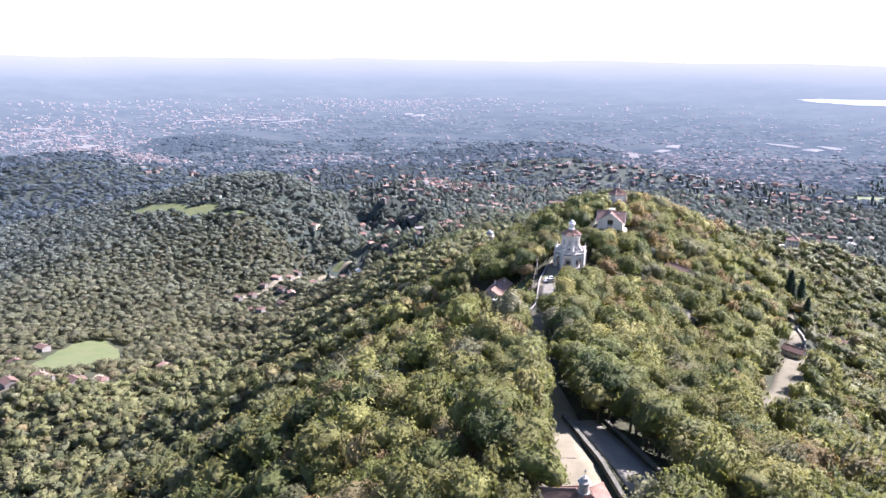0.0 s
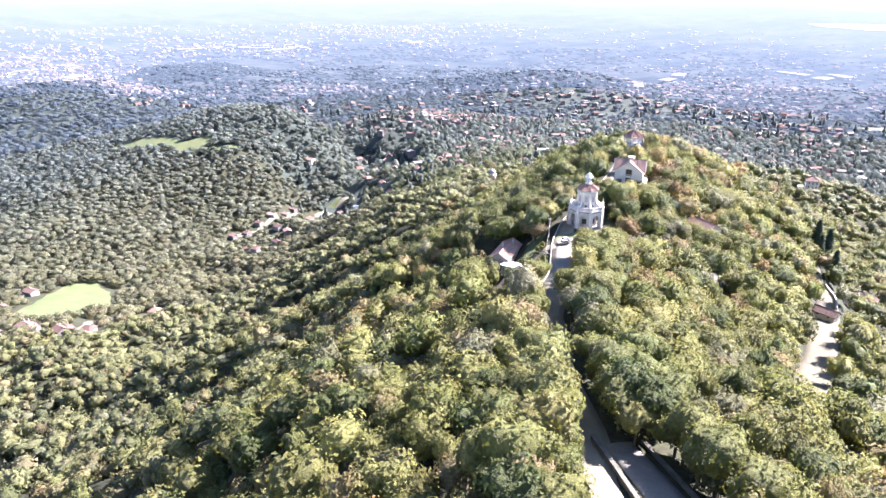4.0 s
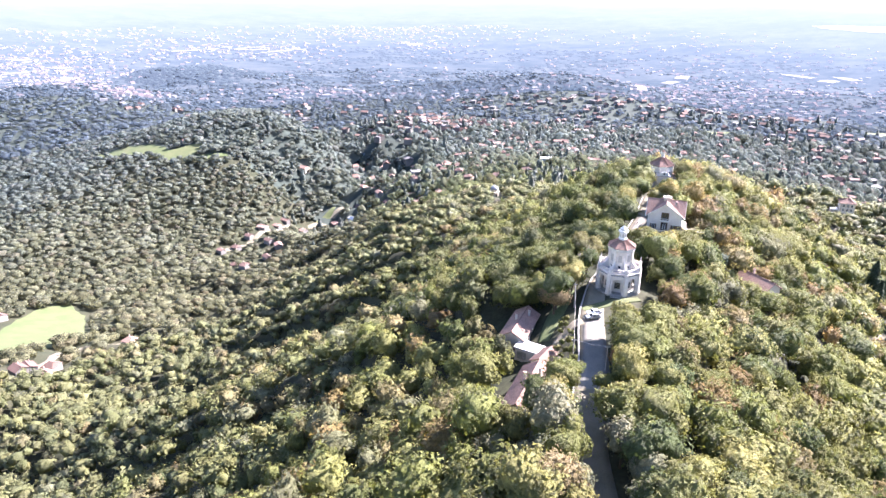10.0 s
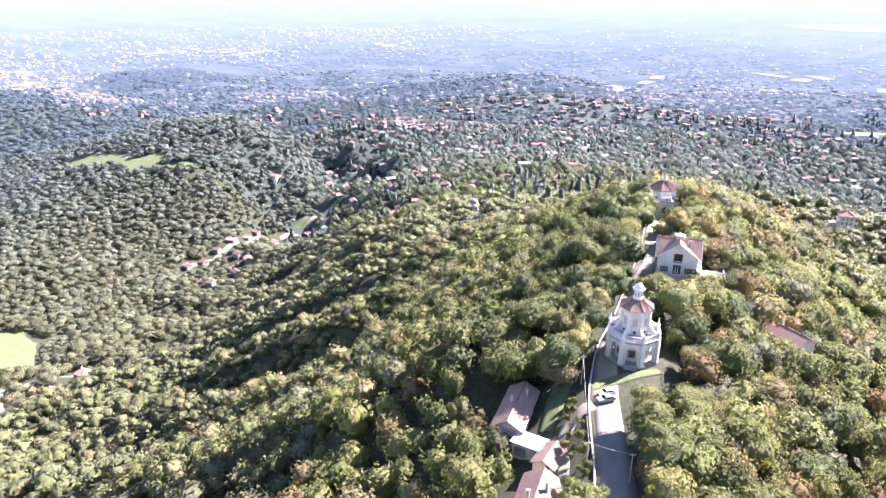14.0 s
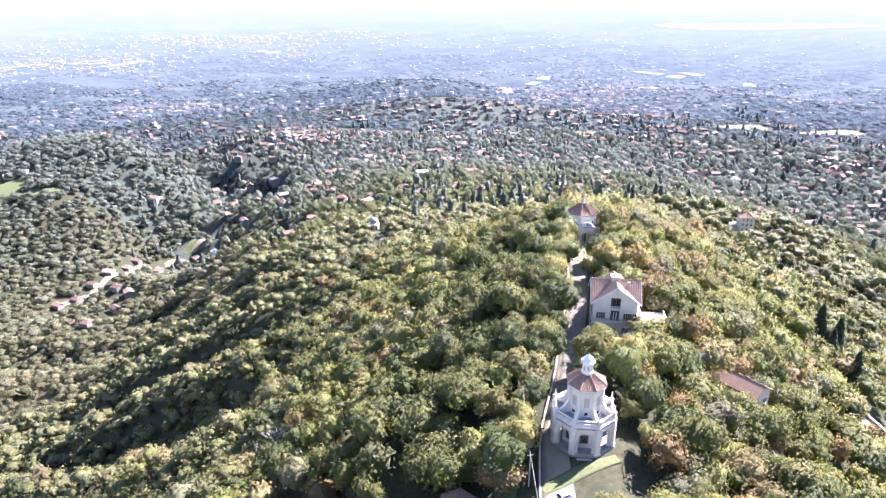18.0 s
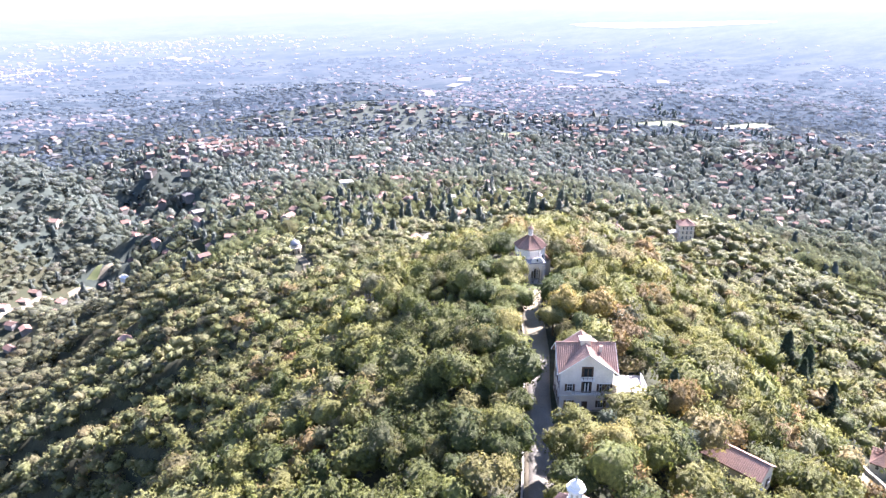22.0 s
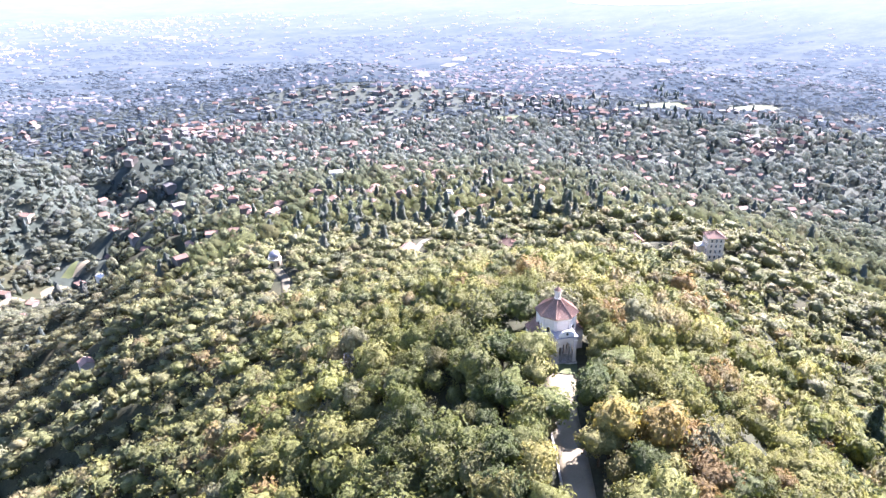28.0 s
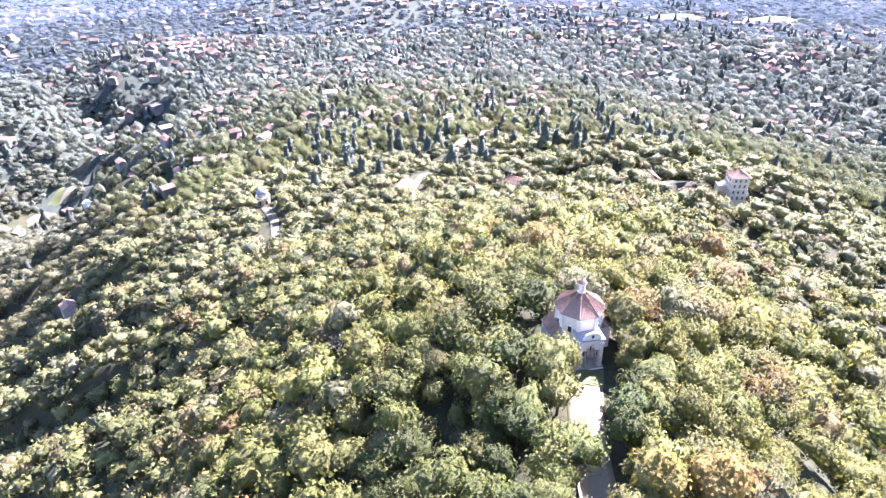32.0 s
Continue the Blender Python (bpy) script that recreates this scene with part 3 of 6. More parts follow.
def tree_colours(x, y, zone_tint=None, amount=0.0, share=SHARE):
    """Leaf colours, pulled by amount towards a zone tone that holds haze far off."""
    n = len(x)
    pick = rng.choice(len(LEAFY), n, p=share)
    col = LEAFY[pick] * (0.75 + 0.5 * rng.random((n, 1)))
    warm = patches(x, y, 90, 5)[:, None]
    col = col * (1 - 0.25 * warm) + LEAFY[2] * 0.25 * warm
    d, w, px, py = along(RIDGE_ROAD, x, y)
    # darker green west of the lane: darker trees, and slope shade put into colour
    stand = (ease(55, 30, d) * (x < px) * ease(-60, 0, y) * ease(170, 130, y) * 0.6)[:, None]
    col = col * (1 - stand) + LEAFY[3] * (0.7 + 0.6 * rng.random((n, 1))) * stand
    if zone_tint is not None:
        tone = 0.72 + 0.38 * rng.random((n, 1)) + 0.3 * (patches(x, y, 70, 52)[:, None] - 0.35)
        if callable(zone_tint):
            zone_tint = zone_tint(x, y)
        col = col * (1 - amount) + np.array(zone_tint) * tone * amount
    return col


def stamp(name, protos, x, y, z, width, tall, colours, mat, label, trunk=True):
    """Many trees joined in one mesh of kind stuff."""
    cos, tris, cols, nors, k = [], [], [], [], 0
    which = rng.integers(0, len(protos), len(x))
    for j, (pc, pt, pn) in enumerate(protos):
        s = np.where(which == j)[0]
        if not len(s):
            continue
        a = rng.random(len(s)) * 6.283
        ca, sa = np.cos(a)[:, None], np.sin(a)[:, None]
        w, t = width[s][:, None], tall[s][:, None]
        qx = (pc[None, :, 0] * ca - pc[None, :, 1] * sa) * w + x[s][:, None]
        qy = (pc[None, :, 0] * sa + pc[None, :, 1] * ca) * w + y[s][:, None]
        qz = pc[None, :, 2] * t + z[s][:, None]
        cos.append(np.stack([qx, qy, qz], 2).reshape(-1, 3))
        tris.append((pt[None] + (np.arange(len(s)) * len(pc))[:, None, None]).reshape(-1, 3) + k)
        nors.append(np.stack([pn[None, :, 0] * ca - pn[None, :, 1] * sa, pn[None, :, 0] * sa + pn[None, :, 1] * ca, np.repeat(pn[None, :, 2], len(s), 0)], 2).reshape(-1, 3))
        cols.append(np.repeat(colours[s], len(pc), axis=0))
        k += len(s) * len(pc)
    me = arrays_mesh(name, np.concatenate(cos), np.concatenate(tris), [mat], smooth=True, colours=np.concatenate(cols), normals=np.concatenate(nors))
    return tagged(new(name, me), label, "woodland", kind="stuff")


# clearings: x, y, radius
CLEAR = [(0.5, -13.5, 5), (1, -18.5, 6), (-0.6, -0.8, 9.5), (-4.5, -14, 5.5), (5.5, -11, 4.5), (-33, -50, 8), (-29, -40, 6), (-22, -27, 4), (-9, -9, 5.5), (48.8, 120.8, 8), (46.6, 110.5, 5), (27.5, 45.5, 10), (24, 34, 5), (40, 42, 7), (-31, -15, 8), (-27, -27, 6), (-31, -42, 6), (-36, -54, 7), (-24, -22, 4.5), (-22, -34, 4), (-30, -171, 10), (54, 23, 6),
         (110, 14, 6), (118, 20, 6), (130, 52, 7), (147, 52, 8), (-3, 433, 8), (-2, 415, 7), (0, 403, 7), (0, 391, 6.5), (-1, 379, 6), (-2.5, 367, 5.5), (-5, 355, 6), (-6, 343, 8), (-8, 331, 6), (246, 291, 10), (222, 297, 8), (346, 296, 12), (338, 283, 10), (142, 358, 7), (-33, -185, 8), (-19, -165, 8), (-21, -150, 6), (-59, 117, 4), (-70, 80, 4), (-55, 121, 4), (-72, 65, 4), (14, 162, 4), (3, 172, 4), (-62, 72, 4)]
# meadows: x, y, half length, half width, turn
FIELDS = ((-430, 370, 98, 36, 104), (-625, 1040, 100, 24, 158), (-520, 1008, 36, 26, 30), (-470, 985, 40, 10, 10), (-845, 2785, 130, 110, 0), (1110, 1530, 100, 55, 20), (820, 2610, 110, 90, 10), (-28, 912, 34, 15, 10),
          (330, 790, 28, 16, 20), (280, 470, 14, 9, 0), (1350, 1450, 70, 40, 0), (620, 1500, 70, 22, 10), (-1150, 1950, 90, 16, 20), (1550, 2600, 160, 50, 5), (-262, 968, 26, 6, 55))
# far streets and villages: x, y, radius, houses
TOWNS = ((-76, 1530, 130, 28), (20, 1580, 150, 26), (-1750, 2600, 380, 260), (-1450, 2350, 240, 90), (-1050, 1990, 110, 30), (-1200, 3150, 340, 120), (-800, 3170, 240, 60), (-500, 3720, 380, 120), (-150, 3780, 360, 150), (-160, 3350, 160, 25),
         (-516, 2171, 190, 30), (780, 2600, 400, 60), (1070, 2300, 380, 60), (970, 2180, 280, 40), (1050, 1850, 240, 40), (1500, 2580, 450, 60), (1030, 1080, 90, 16), (560, 1950, 340, 50), (-1900, 3300, 450, 110), (300, 3900, 450, 70), (1200, 3300, 550, 60), (-900, 3900, 550, 70), (1700, 2000, 300, 30))
HAMLET_A = ((-388, 203, 60), (-367, 211, 70), (-347, 219, 50), (-334, 226, 65), (-329, 292, 20), (-326, 335, 80), (-485, 401, 60), (-463, 322, 40), (-352, 236, 40), (-340, 244, 70), (-374, 226, 60), (-338, 300, 70))
HAMLET_B = ((-370, 716, 60), (-315, 670, 30), (-312, 630, 60), (-346, 776, 70), (-333, 809, 70), (-322, 854, 70), (-285, 878, 60), (-355, 737, 65), (-294, 743, 30), (-274, 796, 50), (-243, 955, 40), (-206, 993, 40), (-315, 883, 70), (-332, 650, 20), (-300, 700, 40), (-312, 760, 60))
RIM = ((206, 668), (316, 760), (303, 782), (360, 748), (165, 515), (183, 548), (219, 592), (136, 470), (86, 410), (376, 579), (405, 548), (255, 690), (395, 700), (151, 790), (130, 972), (-138, 447), (-316, 1056), (-524, 1048), (-508, 1062), (-205, 905), (218, 330))
# the second circle opens the camera's side, to keep house fronts in view
CLEAR += [(x, y, 11) for x, y, *_ in HAMLET_A + HAMLET_B + RIM] + [(x, y - 14, 10) for x, y, *_ in HAMLET_A + HAMLET_B + RIM]


def in_fields(x, y, grow=0.0):
    hit = np.zeros(np.shape(x), bool)
    for fx, fy, a, b, t in FIELDS:
        c, s = math.cos(radians(t)), math.sin(radians(t))
        u, v = (x - fx) * c + (y - fy) * s, -(x - fx) * s + (y - fy) * c
        hit |= (u / (a + grow)) ** 2 + (v / (b + grow)) ** 2 < 1
    return hit


# village lanes: x, y, width
VALE_ROAD = ((-374, 714, 6), (-337, 773, 6), (-318, 840, 6), (-299, 903, 6), (-249, 974, 6), (-208, 1018, 6))
MEADOW_ROAD = ((-392, 190, 6), (-355, 221, 6), (-352, 262, 6), (-373, 307, 7), (-352, 340, 6), (-340, 372, 5))
RIM_ROAD = ((82, 395, 5), (110, 440, 5), (140, 480, 5), (172, 520, 5), (200, 560, 6), (250, 640, 6))


def open_ground(x, y):
    free = in_fields(x, y, 3)
    for line, pad in ((RIDGE_ROAD, 1.1), (LOWER_ROAD, 1.0), (TERRACE_PATH, 1.3), (VALE_ROAD, 7), (MEADOW_ROAD, 5), (RIM_ROAD, 5)):
        d, w, _, _ = along(line, x, y)
        free |= d < w / 2 + pad
    for cx, cy, r in CLEAR:
        free |= np.hypot(x - cx, y - cy) < r + 1.8
    return free


def in_view(x, y):
    return (y > -262) & (x > -95 - 0.72 * (y + 290)) & (x < np.maximum(0.78 * (y + 290) + 10, 1.5 * (y + 30)))


def reach(x, y):
    """Distance from the ridge line above which the camera flies."""
    t = np.clip((y + 230) / 350, 0, 1)
    return np.hypot(x - (-45 + t * 90), y - np.clip(y, -230, 120))


def hazed_green(x, y):
    """Hill olive to parkland blue-green, distance haze being put into the leaf colour."""
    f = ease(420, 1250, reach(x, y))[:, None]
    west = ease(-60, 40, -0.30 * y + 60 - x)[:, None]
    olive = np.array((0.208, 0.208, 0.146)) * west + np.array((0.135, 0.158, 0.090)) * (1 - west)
    return olive * (1 - f) + np.array(HAZE_BLUEGREEN) * f


# parkland leaf tone, blued to imitate haze
HAZE_BLUEGREEN = (0.146, 0.184, 0.208)
close_protos = [leaf_cloud(20 + k, 680, 0.051, hull=0.77) for k in range(12)]
near_protos = [leaf_cloud(30 + k, 280, 0.070, hull=0.80) for k in range(10)]
mid_protos = [leaf_cloud(50 + k, 120, 0.098, level=1, hull=0.82) for k in range(10)]
slope_protos = [leaf_cloud(40 + k, 62, 0.118, level=1, hull=0.90) for k in range(12)]
far_protos = [leaf_cloud(60 + k, 14, 0.21, level=1, hull=0.98, up=0.62) for k in range(12)]
plain_protos = [leaf_cloud(75 + k, 4, 0.3, level=1, hull=1.05, up=0.8) for k in range(8)]
park_protos = [leaf_cloud(110 + k, 26, 0.14, level=2, hull=0.95, up=0.25) for k in range(12)]
far_fir = [leaf_cloud(90 + k, 30, 0.15, True, level=2) for k in range(6)]


def in_park(x, y):
    """The parkland east of the gorge."""
    return (x > -0.30 * y + 60) & (y > 380)



# houses of the parkland and the towns; trees leave room, mostly on the camera's side
PARK = sow(-260, 960, 700, 1720, 46, lambda x, y: in_view(x, y) & ~in_fields(x, y, 12) & (reach(x, y) > 520) & (x > -0.30 * y + 110) & (patches(x, y, 240, 12) + rng.uniform(-0.25, 0.25, x.shape) > 0.38))
keep_ = np.argsort(PARK[1] + rng.uniform(0, 500, len(PARK[1])))[:255]
PARK = (PARK[0][keep_], PARK[1][keep_])
ROOM = np.zeros((700, 700), bool)


def make_room(hx, hy):
    for dx in (-6, 0, 6):
        for dy in (-20, -14, -8, -2, 4):
            i, j = ((hx + dx + 2100) / 6).astype(int), ((hy + dy) / 6).astype(int)
            ok = (i >= 0) & (i < 700) & (j >= 0) & (j < 700)
            ROOM[i[ok], j[ok]] = True


def has_room(x, y):
    i, j = np.clip(((x + 2100) / 6).astype(int), 0, 699), np.clip((y / 6).astype(int), 0, 699)
    return ~ROOM[i, j]


def plant(name, protos, fx, label, width=(1.7, 5.6), tall=(4.0, 8.2), zone_tint=None, amount=0.0, mat=None, lift=0.85, share=SHARE, stem=3.2, swell=5.0, grove=0.0):
    x, y = fx
    z = ground_height(x, y)
    w = width[0] + (width[1] - width[0]) * rng.random(len(x)) ** 1.5
    t = rng.uniform(*tall, len(x)) * (0.5 + 0.5 * w / width[1])
    if grove:
        f = 1 + grove * (2 * patches(x, y, 130, 41) - 1)
        w, t = w * f, t * f
    z = z + swell * (patches(x, y, 34, 17) - 0.5)
    return stamp(name, protos, x, y, z + np.maximum(t * lift, stem) + rng.uniform(-0.12, 0.44, len(x)) * swell, w, t, tree_colours(x, y, zone_tint, amount, share), mat or WOODS, label)


def beside_lane(x, y):
    d, w, _, _ = along(RIDGE_ROAD, x, y)
    return (d < 17) & (y > -180) & (y < 135)


plant("woodland", close_protos, sow(-200, 230, -262, 260, 6.0, lambda x, y: in_view(x, y) & (reach(x, y) < 52) & ~open_ground(x, y) & ~beside_lane(x, y)), "mixed broadleaf woodland in early autumn, green and olive", width=(3.4, 7.6), tall=(5.0, 9.0))
plant("woodland", near_protos, sow(-200, 230, -262, 260, 6.3, lambda x, y: in_view(x, y) & (reach(x, y) >= 52) & (reach(x, y) < 105) & ~open_ground(x, y)), "mixed broadleaf woodland of olive and yellow-green crowns", width=(3.4, 7.6), tall=(4.8, 9.0))
plant("woodland", mid_protos, sow(-320, 360, -262, 400, 6.4, lambda x, y: in_view(x, y) & (reach(x, y) >= 105) & (reach(x, y) < 210) & ~open_ground(x, y)), "dense broadleaf woodland on the hillside", width=(3.4, 7.2), zone_tint=(0.15, 0.165, 0.095), amount=0.3)
# from here outwards the leaf tone takes in more and more haze
plant("woodland", slope_protos, sow(-500, 560, -262, 560, 6.8, lambda x, y: in_view(x, y) & (reach(x, y) >= 210) & (reach(x, y) < 400) & ~open_ground(x, y)), "dense broadleaf woodland on the hillside", width=(3.8, 7.6), zone_tint=(0.168, 0.178, 0.108), amount=0.5)
plant("woodland", far_protos, sow(-1000, 1000, -100, 1350, 9.2, lambda x, y: in_view(x, y) & (reach(x, y) >= 400) & (reach(x, y) < 950) & ~open_ground(x, y) & ~in_park(x, y), 0.75), "green woodland on the lower slopes", width=(5.8, 9.6), tall=(5.0, 7.6), swell=2.6, zone_tint=hazed_green, amount=0.7, lift=0.7, stem=3.0, mat=HAZED_WOODS, grove=0.2)


def in_town(x, y, f=0.8):
    hit = np.zeros(np.shape(x))
    for tx, ty, r, n in TOWNS:
        hit = np.maximum(hit, f * np.exp(-((x - tx) ** 2 + (y - ty) ** 2) / (r * r)))
    return hit


def far_in_view(x, y):
    return in_view(x, y) & (np.hypot(x + 40, y + 100) < 4850)


# leaf tone of the far gardens, mostly haze blue
HAZE_BLUE = (0.13, 0.172, 0.222)
hx, hy = [], []
for tx_, ty_, r_, n_ in TOWNS:
    hx.append(tx_ + rng.normal(size=n_ * 2) * r_ * 0.55)
    hy.append(ty_ + rng.normal(size=n_ * 2) * r_ * 0.55)
for gap_, y0_, y1_, cut_ in ((58, 1000, 2200, 0.36), (88, 2200, 4500, 0.42)):
    sx, sy = sow(-2600, 2600, y0_, y1_, gap_, lambda x, y: far_in_view(x, y) & (patches(x, y, 420, 21) + rng.uniform(-0.2, 0.2, x.shape) > cut_) & ~in_fields(x, y, 10) & (x > -0.30 * y + 90 - 900 * (y > 1700)))
    hx.append(sx)
    hy.append(sy)
hx, hy = np.concatenate(hx), np.concatenate(hy)
ok = far_in_view(hx, hy) & (np.hypot(hx + 40, hy + 100) < 3900) & (reach(hx, hy) > 700) & ~in_fields(hx, hy, 8)
TOWN_X, TOWN_Y = hx[ok], hy[ok]
make_room(TOWN_X, TOWN_Y)
make_room(*PARK)
# the blue in these leaf colours is haze put into the foliage
plant("far_woods", park_protos, sow(-1000, 1000, -100, 1350, 12.6, lambda x, y: in_view(x, y) & (reach(x, y) >= 400) & (reach(x, y) < 950) & ~open_ground(x, y) & in_park(x, y) & has_room(x, y), 0.7), "broad-crowned parkland trees round the villas", width=(5.6, 9.8), tall=(8.5, 14), swell=3.0, zone_tint=hazed_green, amount=0.7, lift=0.7, stem=3.0, mat=HAZED_WOODS, grove=0.25)
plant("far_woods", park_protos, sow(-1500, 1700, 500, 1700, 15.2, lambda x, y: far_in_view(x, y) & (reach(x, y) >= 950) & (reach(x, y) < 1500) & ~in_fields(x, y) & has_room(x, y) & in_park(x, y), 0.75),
      "parkland trees between the houses, leaves blued for haze", width=(6.4, 11), tall=(8.5, 14), swell=3.0, grove=0.25, zone_tint=hazed_green, amount=0.75, lift=0.7, stem=3.0, mat=HAZED_WOODS)
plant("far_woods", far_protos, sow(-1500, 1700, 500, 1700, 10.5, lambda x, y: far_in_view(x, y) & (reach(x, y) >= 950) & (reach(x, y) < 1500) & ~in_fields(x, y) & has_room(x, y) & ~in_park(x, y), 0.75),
      "woods behind the valley hill, leaf green greyed for haze", width=(6.2, 10.5), tall=(5.5, 9), swell=2.5, grove=0.25, zone_tint=hazed_green, amount=0.75, lift=0.7, stem=3.0, mat=HAZED_WOODS)
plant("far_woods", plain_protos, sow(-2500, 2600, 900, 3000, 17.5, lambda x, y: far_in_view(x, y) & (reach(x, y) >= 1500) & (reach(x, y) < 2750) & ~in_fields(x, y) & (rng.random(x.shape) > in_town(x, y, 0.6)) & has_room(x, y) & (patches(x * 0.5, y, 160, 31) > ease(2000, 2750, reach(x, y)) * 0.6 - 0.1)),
      "woods and gardens towards the far towns, leaves blued for haze", width=(7, 14), tall=(4.5, 7.5), swell=1.5, grove=0.25, zone_tint=HAZE_BLUE, amount=0.92, lift=0.6, stem=2.0, mat=FAR_WOODS)
# these woods and the knoll carry painted haze as a glow
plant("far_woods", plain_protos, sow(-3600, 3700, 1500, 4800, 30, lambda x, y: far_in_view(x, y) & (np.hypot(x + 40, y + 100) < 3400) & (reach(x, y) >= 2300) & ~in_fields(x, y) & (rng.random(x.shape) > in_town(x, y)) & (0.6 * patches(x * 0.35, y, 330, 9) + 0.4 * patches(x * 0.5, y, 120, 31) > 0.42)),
      "distant plain woods with blue haze put into their glow", width=(12, 22), tall=(3, 6), swell=1.0, mat=FAR_TREES)
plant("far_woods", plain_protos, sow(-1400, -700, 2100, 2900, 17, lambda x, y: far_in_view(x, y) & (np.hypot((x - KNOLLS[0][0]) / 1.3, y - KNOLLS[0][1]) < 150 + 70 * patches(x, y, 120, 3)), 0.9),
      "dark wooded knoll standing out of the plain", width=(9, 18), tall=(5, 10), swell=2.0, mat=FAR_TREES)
# conifer green lightened to imitate haze
plant("conifers", far_fir, sow(-400, 1300, 380, 1750, 24, lambda x, y: in_view(x, y) & (patches(x, y, 170, 8) + rng.uniform(-0.35, 0.35, x.shape) > 0.76) & ~open_ground(x, y) & (reach(x, y) > 300) & (x > -0.35 * y - 20 + 200 * (y < 600)) & (rng.random(x.shape) > in_town(x, y, 0.6))),
      "tall dark blue-green conifers among villas", width=(12, 18), tall=(8, 12), zone_tint=(0.085, 0.112, 0.114), amount=0.85, lift=0.7)
plant("conifers", far_fir, sow(40, 460, 430, 800, 20, lambda x, y: in_view(x, y) & ~open_ground(x, y) & (patches(x, y, 90, 14) + rng.uniform(-0.3, 0.3, x.shape) > 0.5)),
      "dark pointed conifers round the rim villas", width=(12, 17), tall=(9, 13), zone_tint=(0.08, 0.106, 0.094), amount=0.85, lift=0.75)
plant("woodland", plain_protos, sow(-560, 620, -640, 420, 14.5, lambda x, y: ~in_view(x, y) & ~open_ground(x, y)), "woodland on the hidden slopes of the ridge", width=(7, 11), tall=(5, 8))

# ---- single trees beside the lane ----
KINDS = (("green", 0), ("olive", 1), ("yellow-green", 2), ("dark green", 3), ("grey-olive", 4), ("rusty", 5), ("yellow", 6), ("green", 0), ("olive", 1), ("sage green", 7))


def tree_mesh(seed, colour, leaves=980, size=0.046, conifer=False):
    co, tri, nor = leaf_cloud(seed, leaves, size, conifer, level=2, hull=0.88)
    co = co * ((4.6, 4.6, 5.4) if not conifer else (6.4, 6.4, 6.6)) + (0, 0, 6.4 if not conifer else 6.8)
    col = np.repeat(np.array(colour)[None], len(co), 0)
    return arrays_mesh("crown", co, tri, [LEAF], smooth=True, colours=col, normals=nor)


def trunk_geo(seed, conifer=False):
    r = random.Random(seed)
    g = Geo().tube((0, 0, -1.0), (r.uniform(-0.2, 0.2), r.uniform(-0.2, 0.2), 4.0), 0.3, 0.2, 7)
    if conifer:
        return g.tube((0, 0, 3.8), (0, 0, 14), 0.2, 0.04, 6)
    for k in range(6):
        a = k * 1.05 + r.uniform(-0.3, 0.3)
        g.tube((0, 0, r.uniform(2.8, 4.0)), (math.cos(a) * r.uniform(1.6, 2.8), math.sin(a) * r.uniform(1.6, 2.8), r.uniform(6, 9)), 0.14, 0.04, 5)
    return g


def tree_kind(seed, word, colour, conifer=False, leaves=980, spreading=False):
    t = thing("tree" if not conifer else "conifer", 0, 0, 0, 0, ("leafy broadleaf tree with %s autumn foliage" if not conifer else "tall conifer with %s drooping needles") % word, "tree", "trees along the ridge lane")
    ob = new("crown", tree_mesh(seed, colour, leaves, 0.046 if not conifer or spreading else 0.085, conifer and not spreading))
    ob.parent = t
    tagged(ob, "%s leafy crown" % word)
    part("trunk", trunk_geo(seed, conifer), BARK, t)
    return t


kinds = [tree_kind(200 + i, w, LEAFY[c] * (0.9 + 0.03 * i)) for i, (w, c) in enumerate(KINDS)]
gold = tree_kind(230, "golden olive", (0.30, 0.232, 0.072))
lime = tree_kind(231, "bright lime green", (0.28, 0.34, 0.055))
pine = tree_kind(240, "dark blue-green", (0.06, 0.09, 0.05), True, 900)
cedar = tree_kind(241, "grey-green", (0.12, 0.155, 0.10), True, 900, True)
used = set()


def set_tree(kind, x, y, size, tall=1.0):
    m = pose(x, y, high(x, y), 0, 0, random.uniform(0, 360)) @ Matrix.Diagonal((size, size, size * tall, 1))
    if kind not in used:
        used.add(kind)
        kind.matrix_basis = m
        return kind
    ob = copy_thing(kind, pose(0, 0, 0))
    ob.matrix_basis = m
    return ob


